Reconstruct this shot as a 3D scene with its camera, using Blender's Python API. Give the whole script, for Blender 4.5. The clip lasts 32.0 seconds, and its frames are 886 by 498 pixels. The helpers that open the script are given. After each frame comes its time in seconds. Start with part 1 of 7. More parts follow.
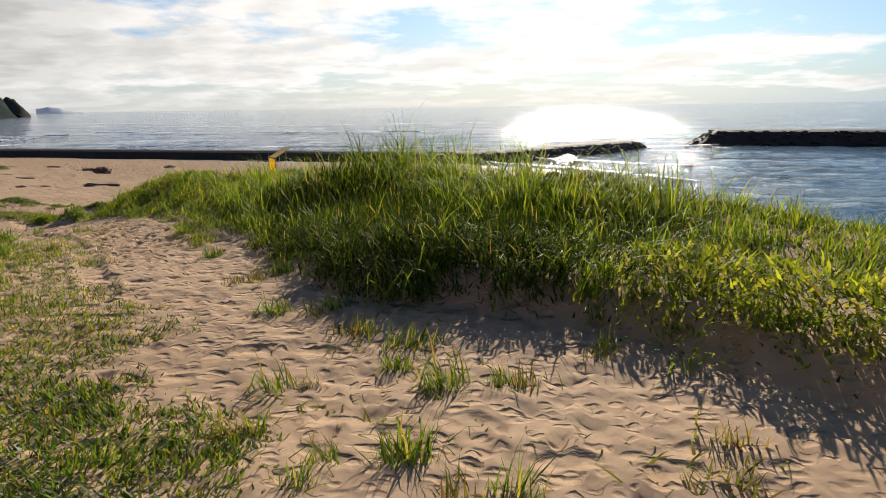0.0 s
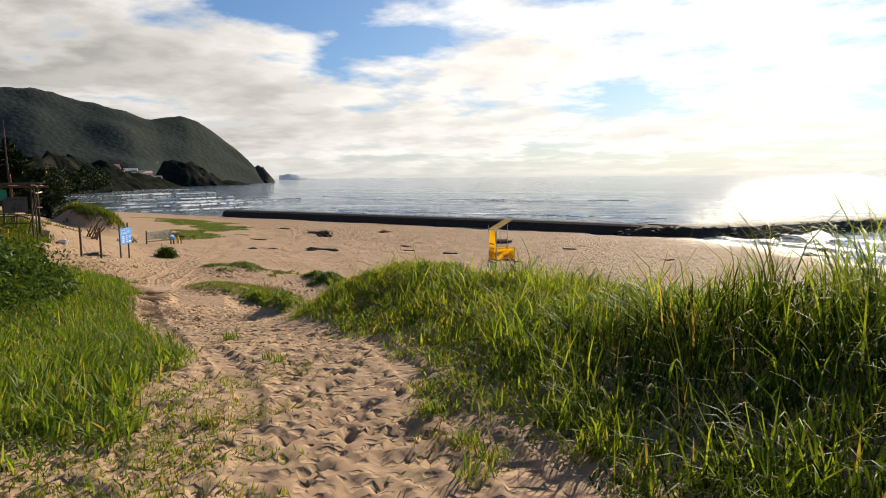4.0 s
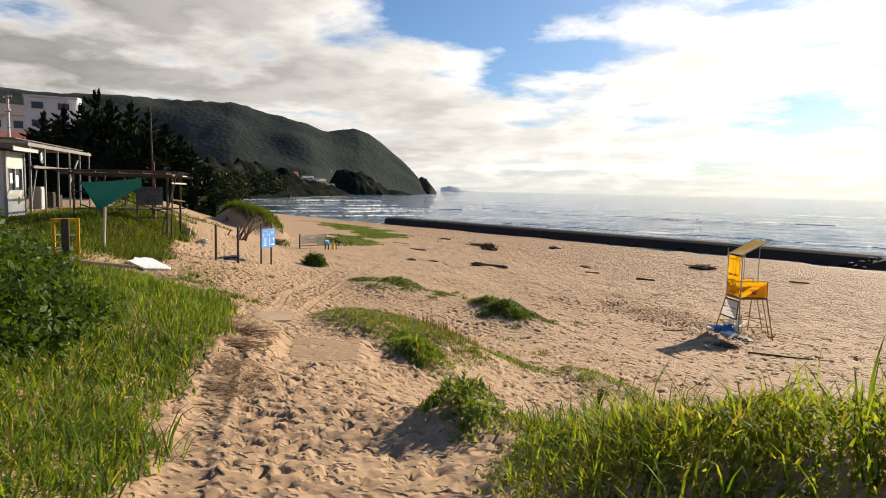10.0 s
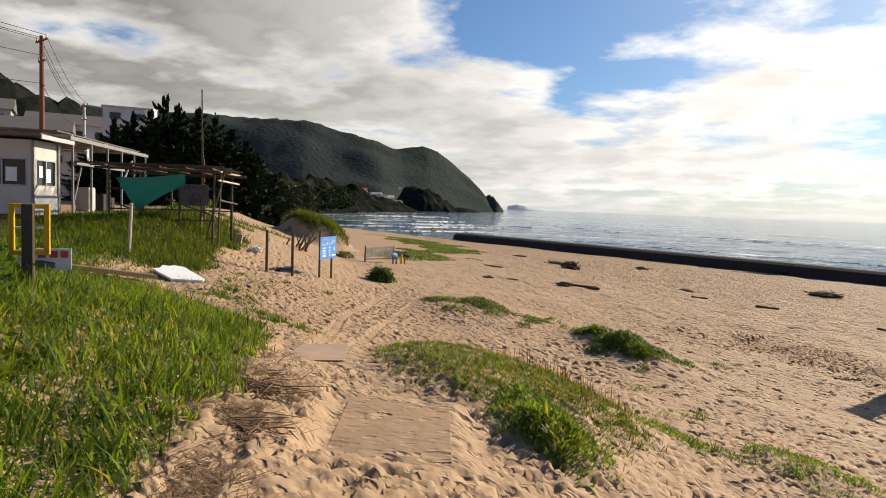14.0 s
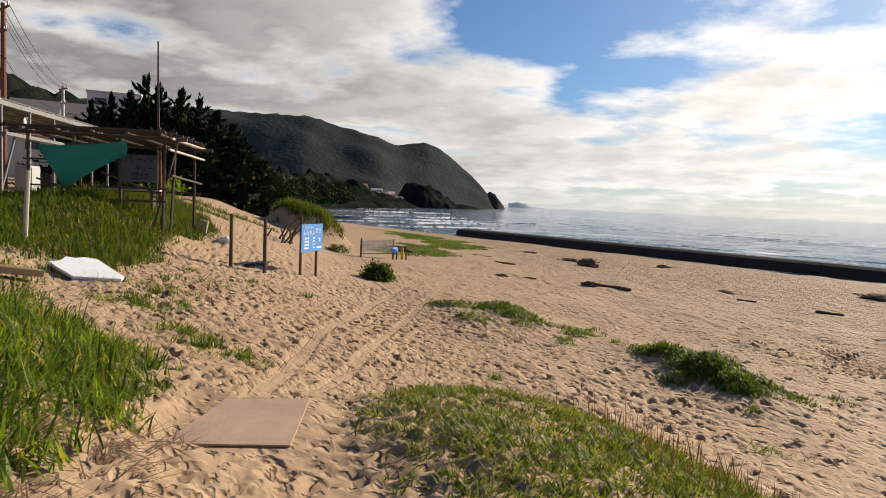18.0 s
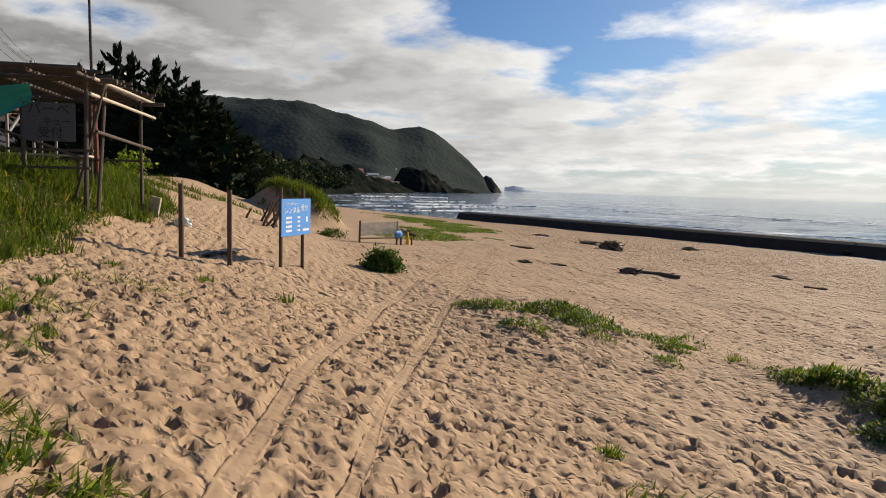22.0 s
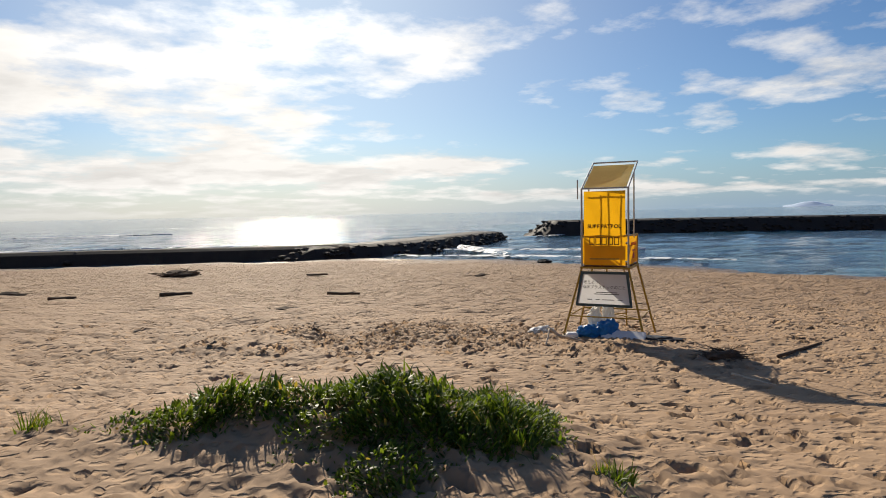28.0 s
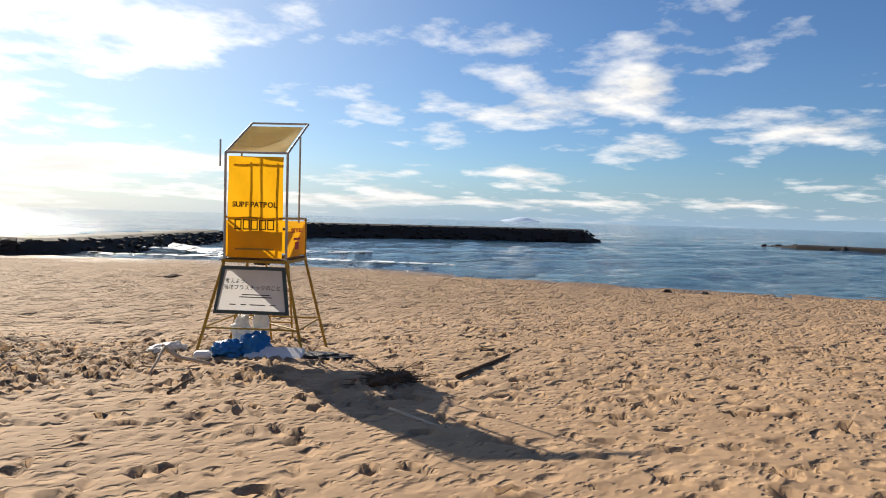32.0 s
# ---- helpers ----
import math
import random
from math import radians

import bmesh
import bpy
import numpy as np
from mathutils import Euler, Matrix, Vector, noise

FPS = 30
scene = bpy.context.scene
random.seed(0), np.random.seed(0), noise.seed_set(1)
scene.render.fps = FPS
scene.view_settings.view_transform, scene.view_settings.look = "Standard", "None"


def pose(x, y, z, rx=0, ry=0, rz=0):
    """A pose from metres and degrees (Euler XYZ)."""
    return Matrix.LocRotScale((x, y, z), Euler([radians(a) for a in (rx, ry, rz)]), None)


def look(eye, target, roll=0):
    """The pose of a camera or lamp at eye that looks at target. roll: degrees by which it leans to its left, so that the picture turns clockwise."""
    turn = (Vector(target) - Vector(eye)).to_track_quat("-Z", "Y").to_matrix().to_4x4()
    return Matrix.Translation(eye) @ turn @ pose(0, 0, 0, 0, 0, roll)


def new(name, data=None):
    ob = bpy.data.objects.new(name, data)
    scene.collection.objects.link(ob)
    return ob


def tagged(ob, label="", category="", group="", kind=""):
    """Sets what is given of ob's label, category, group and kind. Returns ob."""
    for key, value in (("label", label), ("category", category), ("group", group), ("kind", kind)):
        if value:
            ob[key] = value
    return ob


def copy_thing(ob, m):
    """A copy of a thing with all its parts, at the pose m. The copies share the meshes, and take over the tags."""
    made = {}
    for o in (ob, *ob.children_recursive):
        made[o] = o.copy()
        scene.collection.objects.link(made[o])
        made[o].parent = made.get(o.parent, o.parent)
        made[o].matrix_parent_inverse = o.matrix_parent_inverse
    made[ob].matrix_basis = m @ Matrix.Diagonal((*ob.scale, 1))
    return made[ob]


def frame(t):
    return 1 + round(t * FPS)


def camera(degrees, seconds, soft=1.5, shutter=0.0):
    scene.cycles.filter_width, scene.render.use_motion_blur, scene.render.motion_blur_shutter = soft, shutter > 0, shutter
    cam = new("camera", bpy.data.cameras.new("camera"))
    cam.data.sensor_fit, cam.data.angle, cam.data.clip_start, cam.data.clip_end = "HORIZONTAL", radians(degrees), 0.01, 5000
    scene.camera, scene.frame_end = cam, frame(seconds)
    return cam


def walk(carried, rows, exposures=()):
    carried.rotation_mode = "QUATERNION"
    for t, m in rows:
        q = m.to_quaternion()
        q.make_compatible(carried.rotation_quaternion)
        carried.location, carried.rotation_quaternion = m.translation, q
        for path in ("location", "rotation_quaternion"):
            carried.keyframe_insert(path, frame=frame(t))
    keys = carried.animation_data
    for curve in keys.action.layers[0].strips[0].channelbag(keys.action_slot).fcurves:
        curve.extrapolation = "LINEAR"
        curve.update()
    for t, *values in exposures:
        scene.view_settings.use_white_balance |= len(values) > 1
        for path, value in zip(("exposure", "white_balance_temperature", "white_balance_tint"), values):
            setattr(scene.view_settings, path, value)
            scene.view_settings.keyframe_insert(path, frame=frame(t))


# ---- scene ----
cam = camera(69.2, 32.0, soft=1.0)
PATH = [
    (0, (1.769, 0.11, 1.853), (1.687, 2.061, 1.419), -0.8),
    (0.5, (1.761, 0.587, 1.729), (1.616, 2.54, 1.323), -1.4),
    (1, (1.609, 1.168, 1.765), (1.311, 3.116, 1.425), -2.3),
    (1.5, (1.353, 1.699, 1.88), (0.959, 3.637, 1.58), -2.1),
    (2, (1.052, 2.167, 1.936), (0.591, 4.094, 1.662), -1.6),
    (2.5, (0.756, 2.577, 1.906), (0.233, 4.49, 1.647), -1.3),
    (3, (0.386, 2.972, 1.891), (-0.188, 4.872, 1.648), -1.2),
    (3.5, (0.013, 3.483, 1.854), (-0.606, 5.37, 1.622), -0.8),
    (4, (-0.317, 4.028, 1.865), (-0.992, 5.897, 1.641), -0.5),
    (4.5, (-0.647, 4.572, 1.84), (-1.374, 6.423, 1.626), -0.5),
    (6.5, (-2.042, 6.517, 1.695), (-2.909, 8.307, 1.479), 0.1),
    (7, (-2.411, 6.986, 1.698), (-3.306, 8.759, 1.47), 0.5),
    (7.5, (-2.771, 7.403, 1.681), (-3.696, 9.162, 1.456), 0.6),
    (8, (-3.109, 7.823, 1.651), (-4.064, 9.567, 1.438), 1.1),
    (8.5, (-3.445, 8.308, 1.583), (-4.451, 10.025, 1.381), 1.1),
    (9, (-3.709, 8.796, 1.488), (-4.759, 10.488, 1.299), 1.1),
    (9.5, (-4.096, 9.242, 1.412), (-5.179, 10.913, 1.233), 1.0),
    (10, (-4.421, 9.671, 1.317), (-5.526, 11.328, 1.134), 1.3),
    (10.5, (-4.782, 10.036, 1.234), (-5.908, 11.678, 1.048), 1.4),
    (11, (-5.158, 10.365, 1.143), (-6.296, 12.0, 0.963), 1.4),
    (11.5, (-5.648, 10.716, 1.115), (-6.809, 12.336, 0.954), 1.6),
    (12, (-5.972, 11.085, 1.064), (-7.157, 12.689, 0.908), 1.5),
    (12.5, (-6.289, 11.511, 0.987), (-7.5, 13.096, 0.841), 1.7),
    (13, (-6.6, 11.914, 0.924), (-7.832, 13.484, 0.79), 2.1),
    (13.5, (-6.981, 12.267, 0.89), (-8.233, 13.821, 0.757), 2.2),
    (14, (-7.34, 12.592, 0.816), (-8.612, 14.13, 0.683), 2.1),
    (14.5, (-7.686, 12.953, 0.752), (-8.97, 14.482, 0.62), 2.3),
    (16.5, (-9.094, 14.482, 0.612), (-10.385, 16.005, 0.492), 2.3),
    (17, (-9.45, 14.857, 0.497), (-10.737, 16.382, 0.365), 2.3),
    (17.5, (-9.852, 15.244, 0.453), (-11.133, 16.774, 0.316), 2.5),
    (18, (-10.259, 15.64, 0.373), (-11.531, 17.177, 0.231), 2.5),
    (18.5, (-10.64, 16.008, 0.34), (-11.905, 17.55, 0.187), 2.4),
    (19, (-11.05, 16.436, 0.277), (-12.318, 17.975, 0.122), 2.3),
    (19.5, (-11.472, 16.779, 0.228), (-12.75, 18.309, 0.063), 2.1),
    (20, (-11.916, 17.136, 0.159), (-13.206, 18.656, -0.006), 2.1),
    (20.5, (-12.374, 17.477, 0.105), (-13.675, 18.986, -0.068), 2.1),
    (21, (-12.763, 17.797, 0.064), (-14.06, 19.309, -0.115), 2.0),
    (21.5, (-13.123, 18.174, 0.007), (-14.407, 19.697, -0.174), 1.9),
    (22, (-13.452, 18.508, -0.026), (-14.712, 20.05, -0.215), 1.8),
    (22.5, (-13.761, 18.85, -0.113), (-14.991, 20.416, -0.311), 1.7),
    (23, (-14.063, 19.192, -0.191), (-15.257, 20.785, -0.382), 1.4),
    (23.5, (-14.368, 19.568, -0.269), (-15.536, 21.182, -0.447), 1.3),
    (24, (-14.691, 19.938, -0.346), (-15.841, 21.566, -0.506), 1.1),
    (24.5, (-15.002, 20.301, -0.408), (-16.084, 21.978, -0.547), 0.9),
    (25, (-15.318, 20.636, -0.43), (-16.176, 22.44, -0.537), 0.3),
    (25.5, (-15.511, 20.964, -0.51), (-16.022, 22.896, -0.6), -0.4),
    (26, (-15.575, 21.371, -0.581), (-15.735, 23.363, -0.662), -1.2),
    (26.5, (-15.573, 21.752, -0.643), (-15.365, 23.739, -0.725), -2.0),
    (28.5, (-14.839, 23.123, -0.953), (-13.877, 24.873, -1.059), 0.0),
    (29, (-14.587, 23.423, -1.026), (-13.475, 25.083, -1.111), 1.0),
    (29.5, (-14.324, 23.745, -1.062), (-13.053, 25.287, -1.145), 1.4),
    (30, (-13.997, 24.008, -1.139), (-12.642, 25.477, -1.226), 1.5),
    (30.5, (-13.538, 24.126, -1.195), (-12.148, 25.561, -1.286), 1.7),
    (31, (-13.172, 24.254, -1.22), (-11.752, 25.658, -1.313), 2.0),
    (31.5, (-12.707, 24.374, -1.258), (-11.26, 25.752, -1.348), 1.7),
    (32, (-12.331, 24.453, -1.265), (-10.862, 25.807, -1.359), 1.7),
]
walk(cam, [(t, look(eye, target, roll)) for t, eye, target, roll in PATH],
     exposures=[(0, 0.40, 6650, 10), (2, 0.36, 6800, 10), (4, 0.46, 6900, 10), (7, 0.6, 6950, 10), (9, 0.65, 6950, 10), (11, 0.6, 6950, 10), (14, 0.52, 6850, 10), (19, 0.38, 6700, 10), (24, 0.18, 6550, 10), (26, 0.06, 6600, 10), (28.5, 0.2, 6650, 10), (30, 0.28, 6650, 10), (32, 0.48, 6650, 10)])

# ---- light ----
SUN_AZ, SUN_EL = 10.6, 25.8   # degrees from +y towards +x, and above the horizon
sun_way = Vector((math.sin(radians(SUN_AZ)) * math.cos(radians(SUN_EL)), math.cos(radians(SUN_AZ)) * math.cos(radians(SUN_EL)), math.sin(radians(SUN_EL))))
sun_data = bpy.data.lights.new("sun", "SUN")
sun_data.energy, sun_data.angle, sun_data.color = 5.0, radians(0.53), (1.0, 0.90, 0.75)
sun = new("sun", sun_data)
sun.rotation_euler = sun_way.to_track_quat("Z", "Y").to_euler()


class Nodes:
    """A small helper to write node trees."""

    def __init__(self, tree):
        self.tree = tree
        tree.nodes.clear()

    def add(self, kind, ins=None, **props):
        node = self.tree.nodes.new(kind)
        for key, value in props.items():
            if key == "op":
                node.operation = value
            elif key == "kind":
                node.type = value
            elif key == "data":
                node.data_type = value
            elif key == "blend":
                node.blend_type = value
            elif key == "dims":
                node.noise_dimensions = value
            elif key == "feature":
                node.feature = value
        for key, value in (ins or {}).items():
            if hasattr(value, "links") or hasattr(value, "is_linked"):
                self.tree.links.new(value, node.inputs[key])
            else:
                node.inputs[key].default_value = value
        return node

    def math(self, op, a, b=0.0, c=0.0):
        return self.add("ShaderNodeMath", {0: a, 1: b, 2: c}, op=op).outputs[0]

    def mix(self, fac, a, b, blend="MIX"):
        return self.add("ShaderNodeMix", {0: fac, 6: a, 7: b}, data="RGBA", blend=blend).outputs[2]

    def noise(self, vec, scale, detail=4.0, rough=0.55):
        return self.add("ShaderNodeTexNoise", {"Vector": vec, "Scale": scale, "Detail": detail, "Roughness": rough}).outputs[0]

    def ramp(self, fac, lo, hi, a=0.0, b=1.0):
        return self.add("ShaderNodeMapRange", {0: fac, 1: lo, 2: hi, 3: a, 4: b}).outputs[0]


# ---- sky ----
world = bpy.data.worlds.new("sky")
world.use_nodes = True
scene.world = world
N = Nodes(world.node_tree)
sky = N.add("ShaderNodeTexSky")
sky.sky_type, sky.sun_disc = "NISHITA", False
sky.sun_elevation, sky.sun_rotation = radians(SUN_EL), radians(SUN_AZ)
sky.air_density, sky.dust_density, sky.ozone_density = 1.0, 0.6, 2.0
way = N.add("ShaderNodeTexCoord").outputs["Generated"]
sep = N.add("ShaderNodeSeparateXYZ", {0: way})
up = N.math("MAXIMUM", sep.outputs[2], 0.0)
rise = N.math("MULTIPLY", N.math("ARCSINE", N.math("MINIMUM", up, 1.0)), 57.3)
bearing = N.math("MULTIPLY", N.math("ARCTAN2", N.math("MULTIPLY", sep.outputs[0], -1.0), sep.outputs[1]), 57.3)
lift = N.math("ADD", up, 0.14)
flat = N.add("ShaderNodeCombineXYZ", {0: N.math("DIVIDE", sep.outputs[0], lift), 1: N.math("DIVIDE", sep.outputs[1], lift), 2: N.math("MULTIPLY", up, 1.5)}).outputs[0]
bent = N.add("ShaderNodeVectorMath", {0: flat, 1: (4.3, 1.7, 0.4)}, op="ADD").outputs[0]


def opening(az, el, wide, tall, depth):
    """A rift of blue between the clouds, or with a negative depth a bank of cloud."""
    u = N.math("DIVIDE", N.math("SUBTRACT", bearing, az), wide)
    v = N.math("DIVIDE", N.math("SUBTRACT", rise, el), tall)
    q = N.math("ADD", N.math("MULTIPLY", u, u), N.math("MULTIPLY", v, v))
    return N.math("MULTIPLY", N.math("POWER", 2.718, N.math("MULTIPLY", q, -1.0)), -depth)


def puff(shift):
    p = N.add("ShaderNodeVectorMath", {0: bent, 1: shift}, op="ADD").outputs[0]
    big, small = N.noise(p, 1.15, 3.0, 0.5), N.noise(p, 3.1, 9.0, 0.58)
    return N.math("ADD", N.math("MULTIPLY", big, 0.62), N.math("MULTIPLY", small, 0.50))


puffs = puff((0, 0, 0))
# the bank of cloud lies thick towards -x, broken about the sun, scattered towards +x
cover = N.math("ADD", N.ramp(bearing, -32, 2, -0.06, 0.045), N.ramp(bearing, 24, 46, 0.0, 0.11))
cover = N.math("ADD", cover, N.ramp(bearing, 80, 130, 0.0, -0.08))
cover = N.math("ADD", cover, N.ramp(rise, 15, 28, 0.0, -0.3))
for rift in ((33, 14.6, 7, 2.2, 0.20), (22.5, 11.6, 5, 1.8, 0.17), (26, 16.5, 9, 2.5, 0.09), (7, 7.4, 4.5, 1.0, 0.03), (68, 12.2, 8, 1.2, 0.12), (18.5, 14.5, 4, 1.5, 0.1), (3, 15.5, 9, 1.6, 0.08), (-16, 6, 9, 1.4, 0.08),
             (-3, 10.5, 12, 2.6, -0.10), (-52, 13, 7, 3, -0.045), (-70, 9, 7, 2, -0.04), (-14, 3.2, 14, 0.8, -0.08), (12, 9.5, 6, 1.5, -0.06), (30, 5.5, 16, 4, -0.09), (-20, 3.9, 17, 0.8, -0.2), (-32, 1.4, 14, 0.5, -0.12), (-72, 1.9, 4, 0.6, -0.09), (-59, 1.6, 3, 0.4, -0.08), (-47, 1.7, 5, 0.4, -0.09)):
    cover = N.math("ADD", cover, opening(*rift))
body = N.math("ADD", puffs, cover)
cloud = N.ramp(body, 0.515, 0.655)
thick = N.ramp(body, 0.58, 0.76)
toward = N.math("MAXIMUM", N.add("ShaderNodeVectorMath", {0: way, 1: tuple(sun_way)}, op="DOT_PRODUCT").outputs["Value"], 0.0)
glow = N.math("POWER", toward, 10.0)
halo = N.math("POWER", toward, 55.0)
# sides of the clouds turned to the sun are brighter than their backs
modelling = N.ramp(N.math("SUBTRACT", puffs, puff((0.06, 0.22, 0.0))), -0.09, 0.09, 0.84, 1.13)
deep = N.ramp(bearing, 24, 64, 11.2, 4.5)
lightness = N.math("MULTIPLY", N.math("ADD", N.math("MULTIPLY", N.math("SUBTRACT", 1.0, thick), 13.4), N.math("MULTIPLY", thick, deep)), modelling)
lightness = N.math("ADD", lightness, N.math("ADD", N.math("MULTIPLY", glow, 8.0), N.math("MULTIPLY", halo, 8.0)))
tint = N.mix(glow, (1.01, 1.0, 0.985, 1), (1.04, 1.0, 0.94, 1))
lit = N.mix(1.0, tint, N.add("ShaderNodeCombineColor", {0: lightness, 1: lightness, 2: lightness}).outputs[0], "MULTIPLY")
low = N.ramp(N.math("DIVIDE", up, N.ramp(bearing, -50, -10, 0.075, 0.12)), 0.0, 1.0, 0.85, 0.0)
blue = N.mix(1.0, sky.outputs[0], (0.72, 1.04, 1.44, 1), "MULTIPLY")
blue = N.mix(N.math("MULTIPLY", glow, 0.55), blue, (10.5, 11.0, 11.4, 1))
mist = N.mix(N.ramp(bearing, -45, 0), (4.6, 6.9, 9.6, 1), (9.6, 9.8, 9.8, 1))
haze = N.mix(low, blue, N.mix(N.math("MINIMUM", N.math("MULTIPLY", glow, 1.2), 1.0), mist, (15, 14.4, 13.2, 1)))
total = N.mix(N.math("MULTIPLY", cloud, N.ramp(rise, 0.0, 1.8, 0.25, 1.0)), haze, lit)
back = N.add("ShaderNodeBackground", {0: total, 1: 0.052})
N.tree.links.new(back.outputs[0], N.add("ShaderNodeOutputWorld").inputs[0])

# ---- materials ----


def material(name, build):
    m = bpy.data.materials.new(name)
    m.use_nodes = True
    N = Nodes(m.node_tree)
    N.tree.links.new(build(N).outputs[0], N.add("ShaderNodeOutputMaterial").inputs[0])
    return m


def plain(name, colour, rough=0.6, vary=0.25, scale=6.0, bump=0.25, metal=0.0, dirt=(0.12, 0.1, 0.08), dirty=0.25, fine=60.0, spec=0.4):
    """Paint, wood, stone: colour with grain, stains and small relief, and a shade of its own for each piece."""

    def build(N):
        at = N.add("ShaderNodeTexCoord").outputs["Object"]
        grain, blot = N.noise(at, fine, 5.0, 0.7), N.noise(at, scale, 5.0, 0.6)
        own = N.add("ShaderNodeObjectInfo").outputs["Random"]
        tone = N.math("ADD", N.ramp(grain, 0.25, 0.75, 1 - vary, 1 + vary), N.ramp(own, 0, 1, -0.08, 0.08))
        base = N.mix(1.0, (*colour, 1), N.add("ShaderNodeCombineColor", {0: tone, 1: tone, 2: tone}).outputs[0], "MULTIPLY")
        base = N.mix(N.ramp(blot, 0.5, 0.75, 0.0, dirty), base, (*dirt, 1))
        relief = N.add("ShaderNodeBump", {"Height": grain, "Strength": bump, "Distance": 0.01}).outputs[0]
        return N.add("ShaderNodeBsdfPrincipled", {"Base Color": base, "Roughness": N.ramp(blot, 0.3, 0.7, rough, min(1, rough + 0.2)), "Metallic": metal, "Specular IOR Level": spec, "Normal": relief})

    return material(name, build)


def sand_look(N, relief=1.0):
    """Pale brown sand: grain, damp by the sea, dark mottles for debris and for shade in the treads; the treads of the
    far beach are relief, those of the walked stretch are shaped.
    """
    at = N.add("ShaderNodeTexCoord").outputs["Object"]
    grain, ripple, broad = N.noise(at, 240.0, 3.0, 0.8), N.noise(at, 7.0, 5.0, 0.6), N.noise(at, 0.6, 5.0, 0.6)
    xyz = N.add("ShaderNodeSeparateXYZ", {0: at})
    wet = N.ramp(N.math("ADD", xyz.outputs[2], N.math("MULTIPLY", N.math("SUBTRACT", broad, 0.5), 0.35)), -4.62, -4.3, 1.0, 0.0)
    base = N.mix(N.ramp(broad, 0.3, 0.7), (0.365, 0.240, 0.140, 1), (0.438, 0.294, 0.177, 1))
    base = N.mix(N.ramp(grain, 0.35, 0.7, 0.0, 0.35), base, (0.265, 0.172, 0.104, 1))
    # dark mottles and bands in the colour: debris, and painted shade of treads
    mottle = N.noise(N.add("ShaderNodeMapping", {0: at, 2: (0, 0, radians(34)), 3: (2.2, 5.0, 3.0)}).outputs[0], 1.0, 6.0, 0.7)
    base = N.mix(N.ramp(mottle, 0.5, 0.72, 0.0, 0.30), base, (0.225, 0.145, 0.087, 1))
    bands = N.noise(N.add("ShaderNodeMapping", {0: at, 2: (0, 0, radians(34)), 3: (0.22, 0.7, 0.3)}).outputs[0], 1.0, 7.0, 0.68)
    base = N.mix(N.ramp(bands, 0.5, 0.68, 0.0, 0.35), base, (0.235, 0.152, 0.094, 1))
    base = N.mix(wet, base, (0.14, 0.093, 0.062, 1))
    seaward = N.math("ADD", N.math("MULTIPLY", xyz.outputs[0], 0.565), N.math("MULTIPLY", xyz.outputs[1], 0.825))
    far = N.ramp(seaward, 18.0, 34.0, 0.3, 1.0)
    sway = N.add("ShaderNodeVectorMath", {0: N.add("ShaderNodeCombineXYZ", {0: ripple, 1: mottle}).outputs[0], 1: (0.07, 0.07, 0.0)}, op="MULTIPLY").outputs[0]
    bend = N.add("ShaderNodeVectorMath", {0: at, 1: sway}, op="ADD").outputs[0]
    form = N.math("MULTIPLY", N.noise(at, 5.0, 2.0, 0.5), 0.30)
    for turn, scale, wide, depth in ((20, 2.6, 0.42, 1.5), (-40, 5.5, 0.40, 0.9), (65, 9.0, 0.42, 0.5)):
        net = N.add("ShaderNodeTexVoronoi", {"Vector": N.add("ShaderNodeMapping", {0: bend, 2: (0, 0, radians(turn)), 3: (1.0, 1.7, 1.0)}).outputs[0], "Scale": scale})
        pit = N.add("ShaderNodeMapRange", {0: net.outputs["Distance"], 1: 0.16, 2: wide, 3: 1.0, 4: 0.0})
        pit.interpolation_type = "SMOOTHSTEP"
        own = N.add("ShaderNodeSeparateColor", {0: net.outputs["Color"]}).outputs[0]
        form = N.math("SUBTRACT", form, N.math("MULTIPLY", N.math("MULTIPLY", N.math("MULTIPLY", pit.outputs[0], own), depth), far))
    beyond = N.ramp(seaward, 22.0, 30.0)
    flecks = N.noise(N.add("ShaderNodeMapping", {0: at, 2: (0, 0, radians(34)), 3: (2.4, 4.2, 3.0)}).outputs[0], 1.0, 3.0, 0.6)
    form = N.math("SUBTRACT", form, N.math("MULTIPLY", N.math("MULTIPLY", N.ramp(flecks, 0.50, 0.64), 1.2), beyond))
    b1 = N.add("ShaderNodeBump", {"Height": form, "Strength": 1.0, "Distance": 0.10 * relief}).outputs[0]
    b2 = N.add("ShaderNodeBump", {"Height": grain, "Strength": 0.25, "Distance": 0.004, "Normal": b1}).outputs[0]
    return N.add("ShaderNodeBsdfPrincipled", {"Base Color": base, "Roughness": N.ramp(wet, 0, 1, 0.85, 0.25), "Specular IOR Level": 0.2, "Normal": b2})


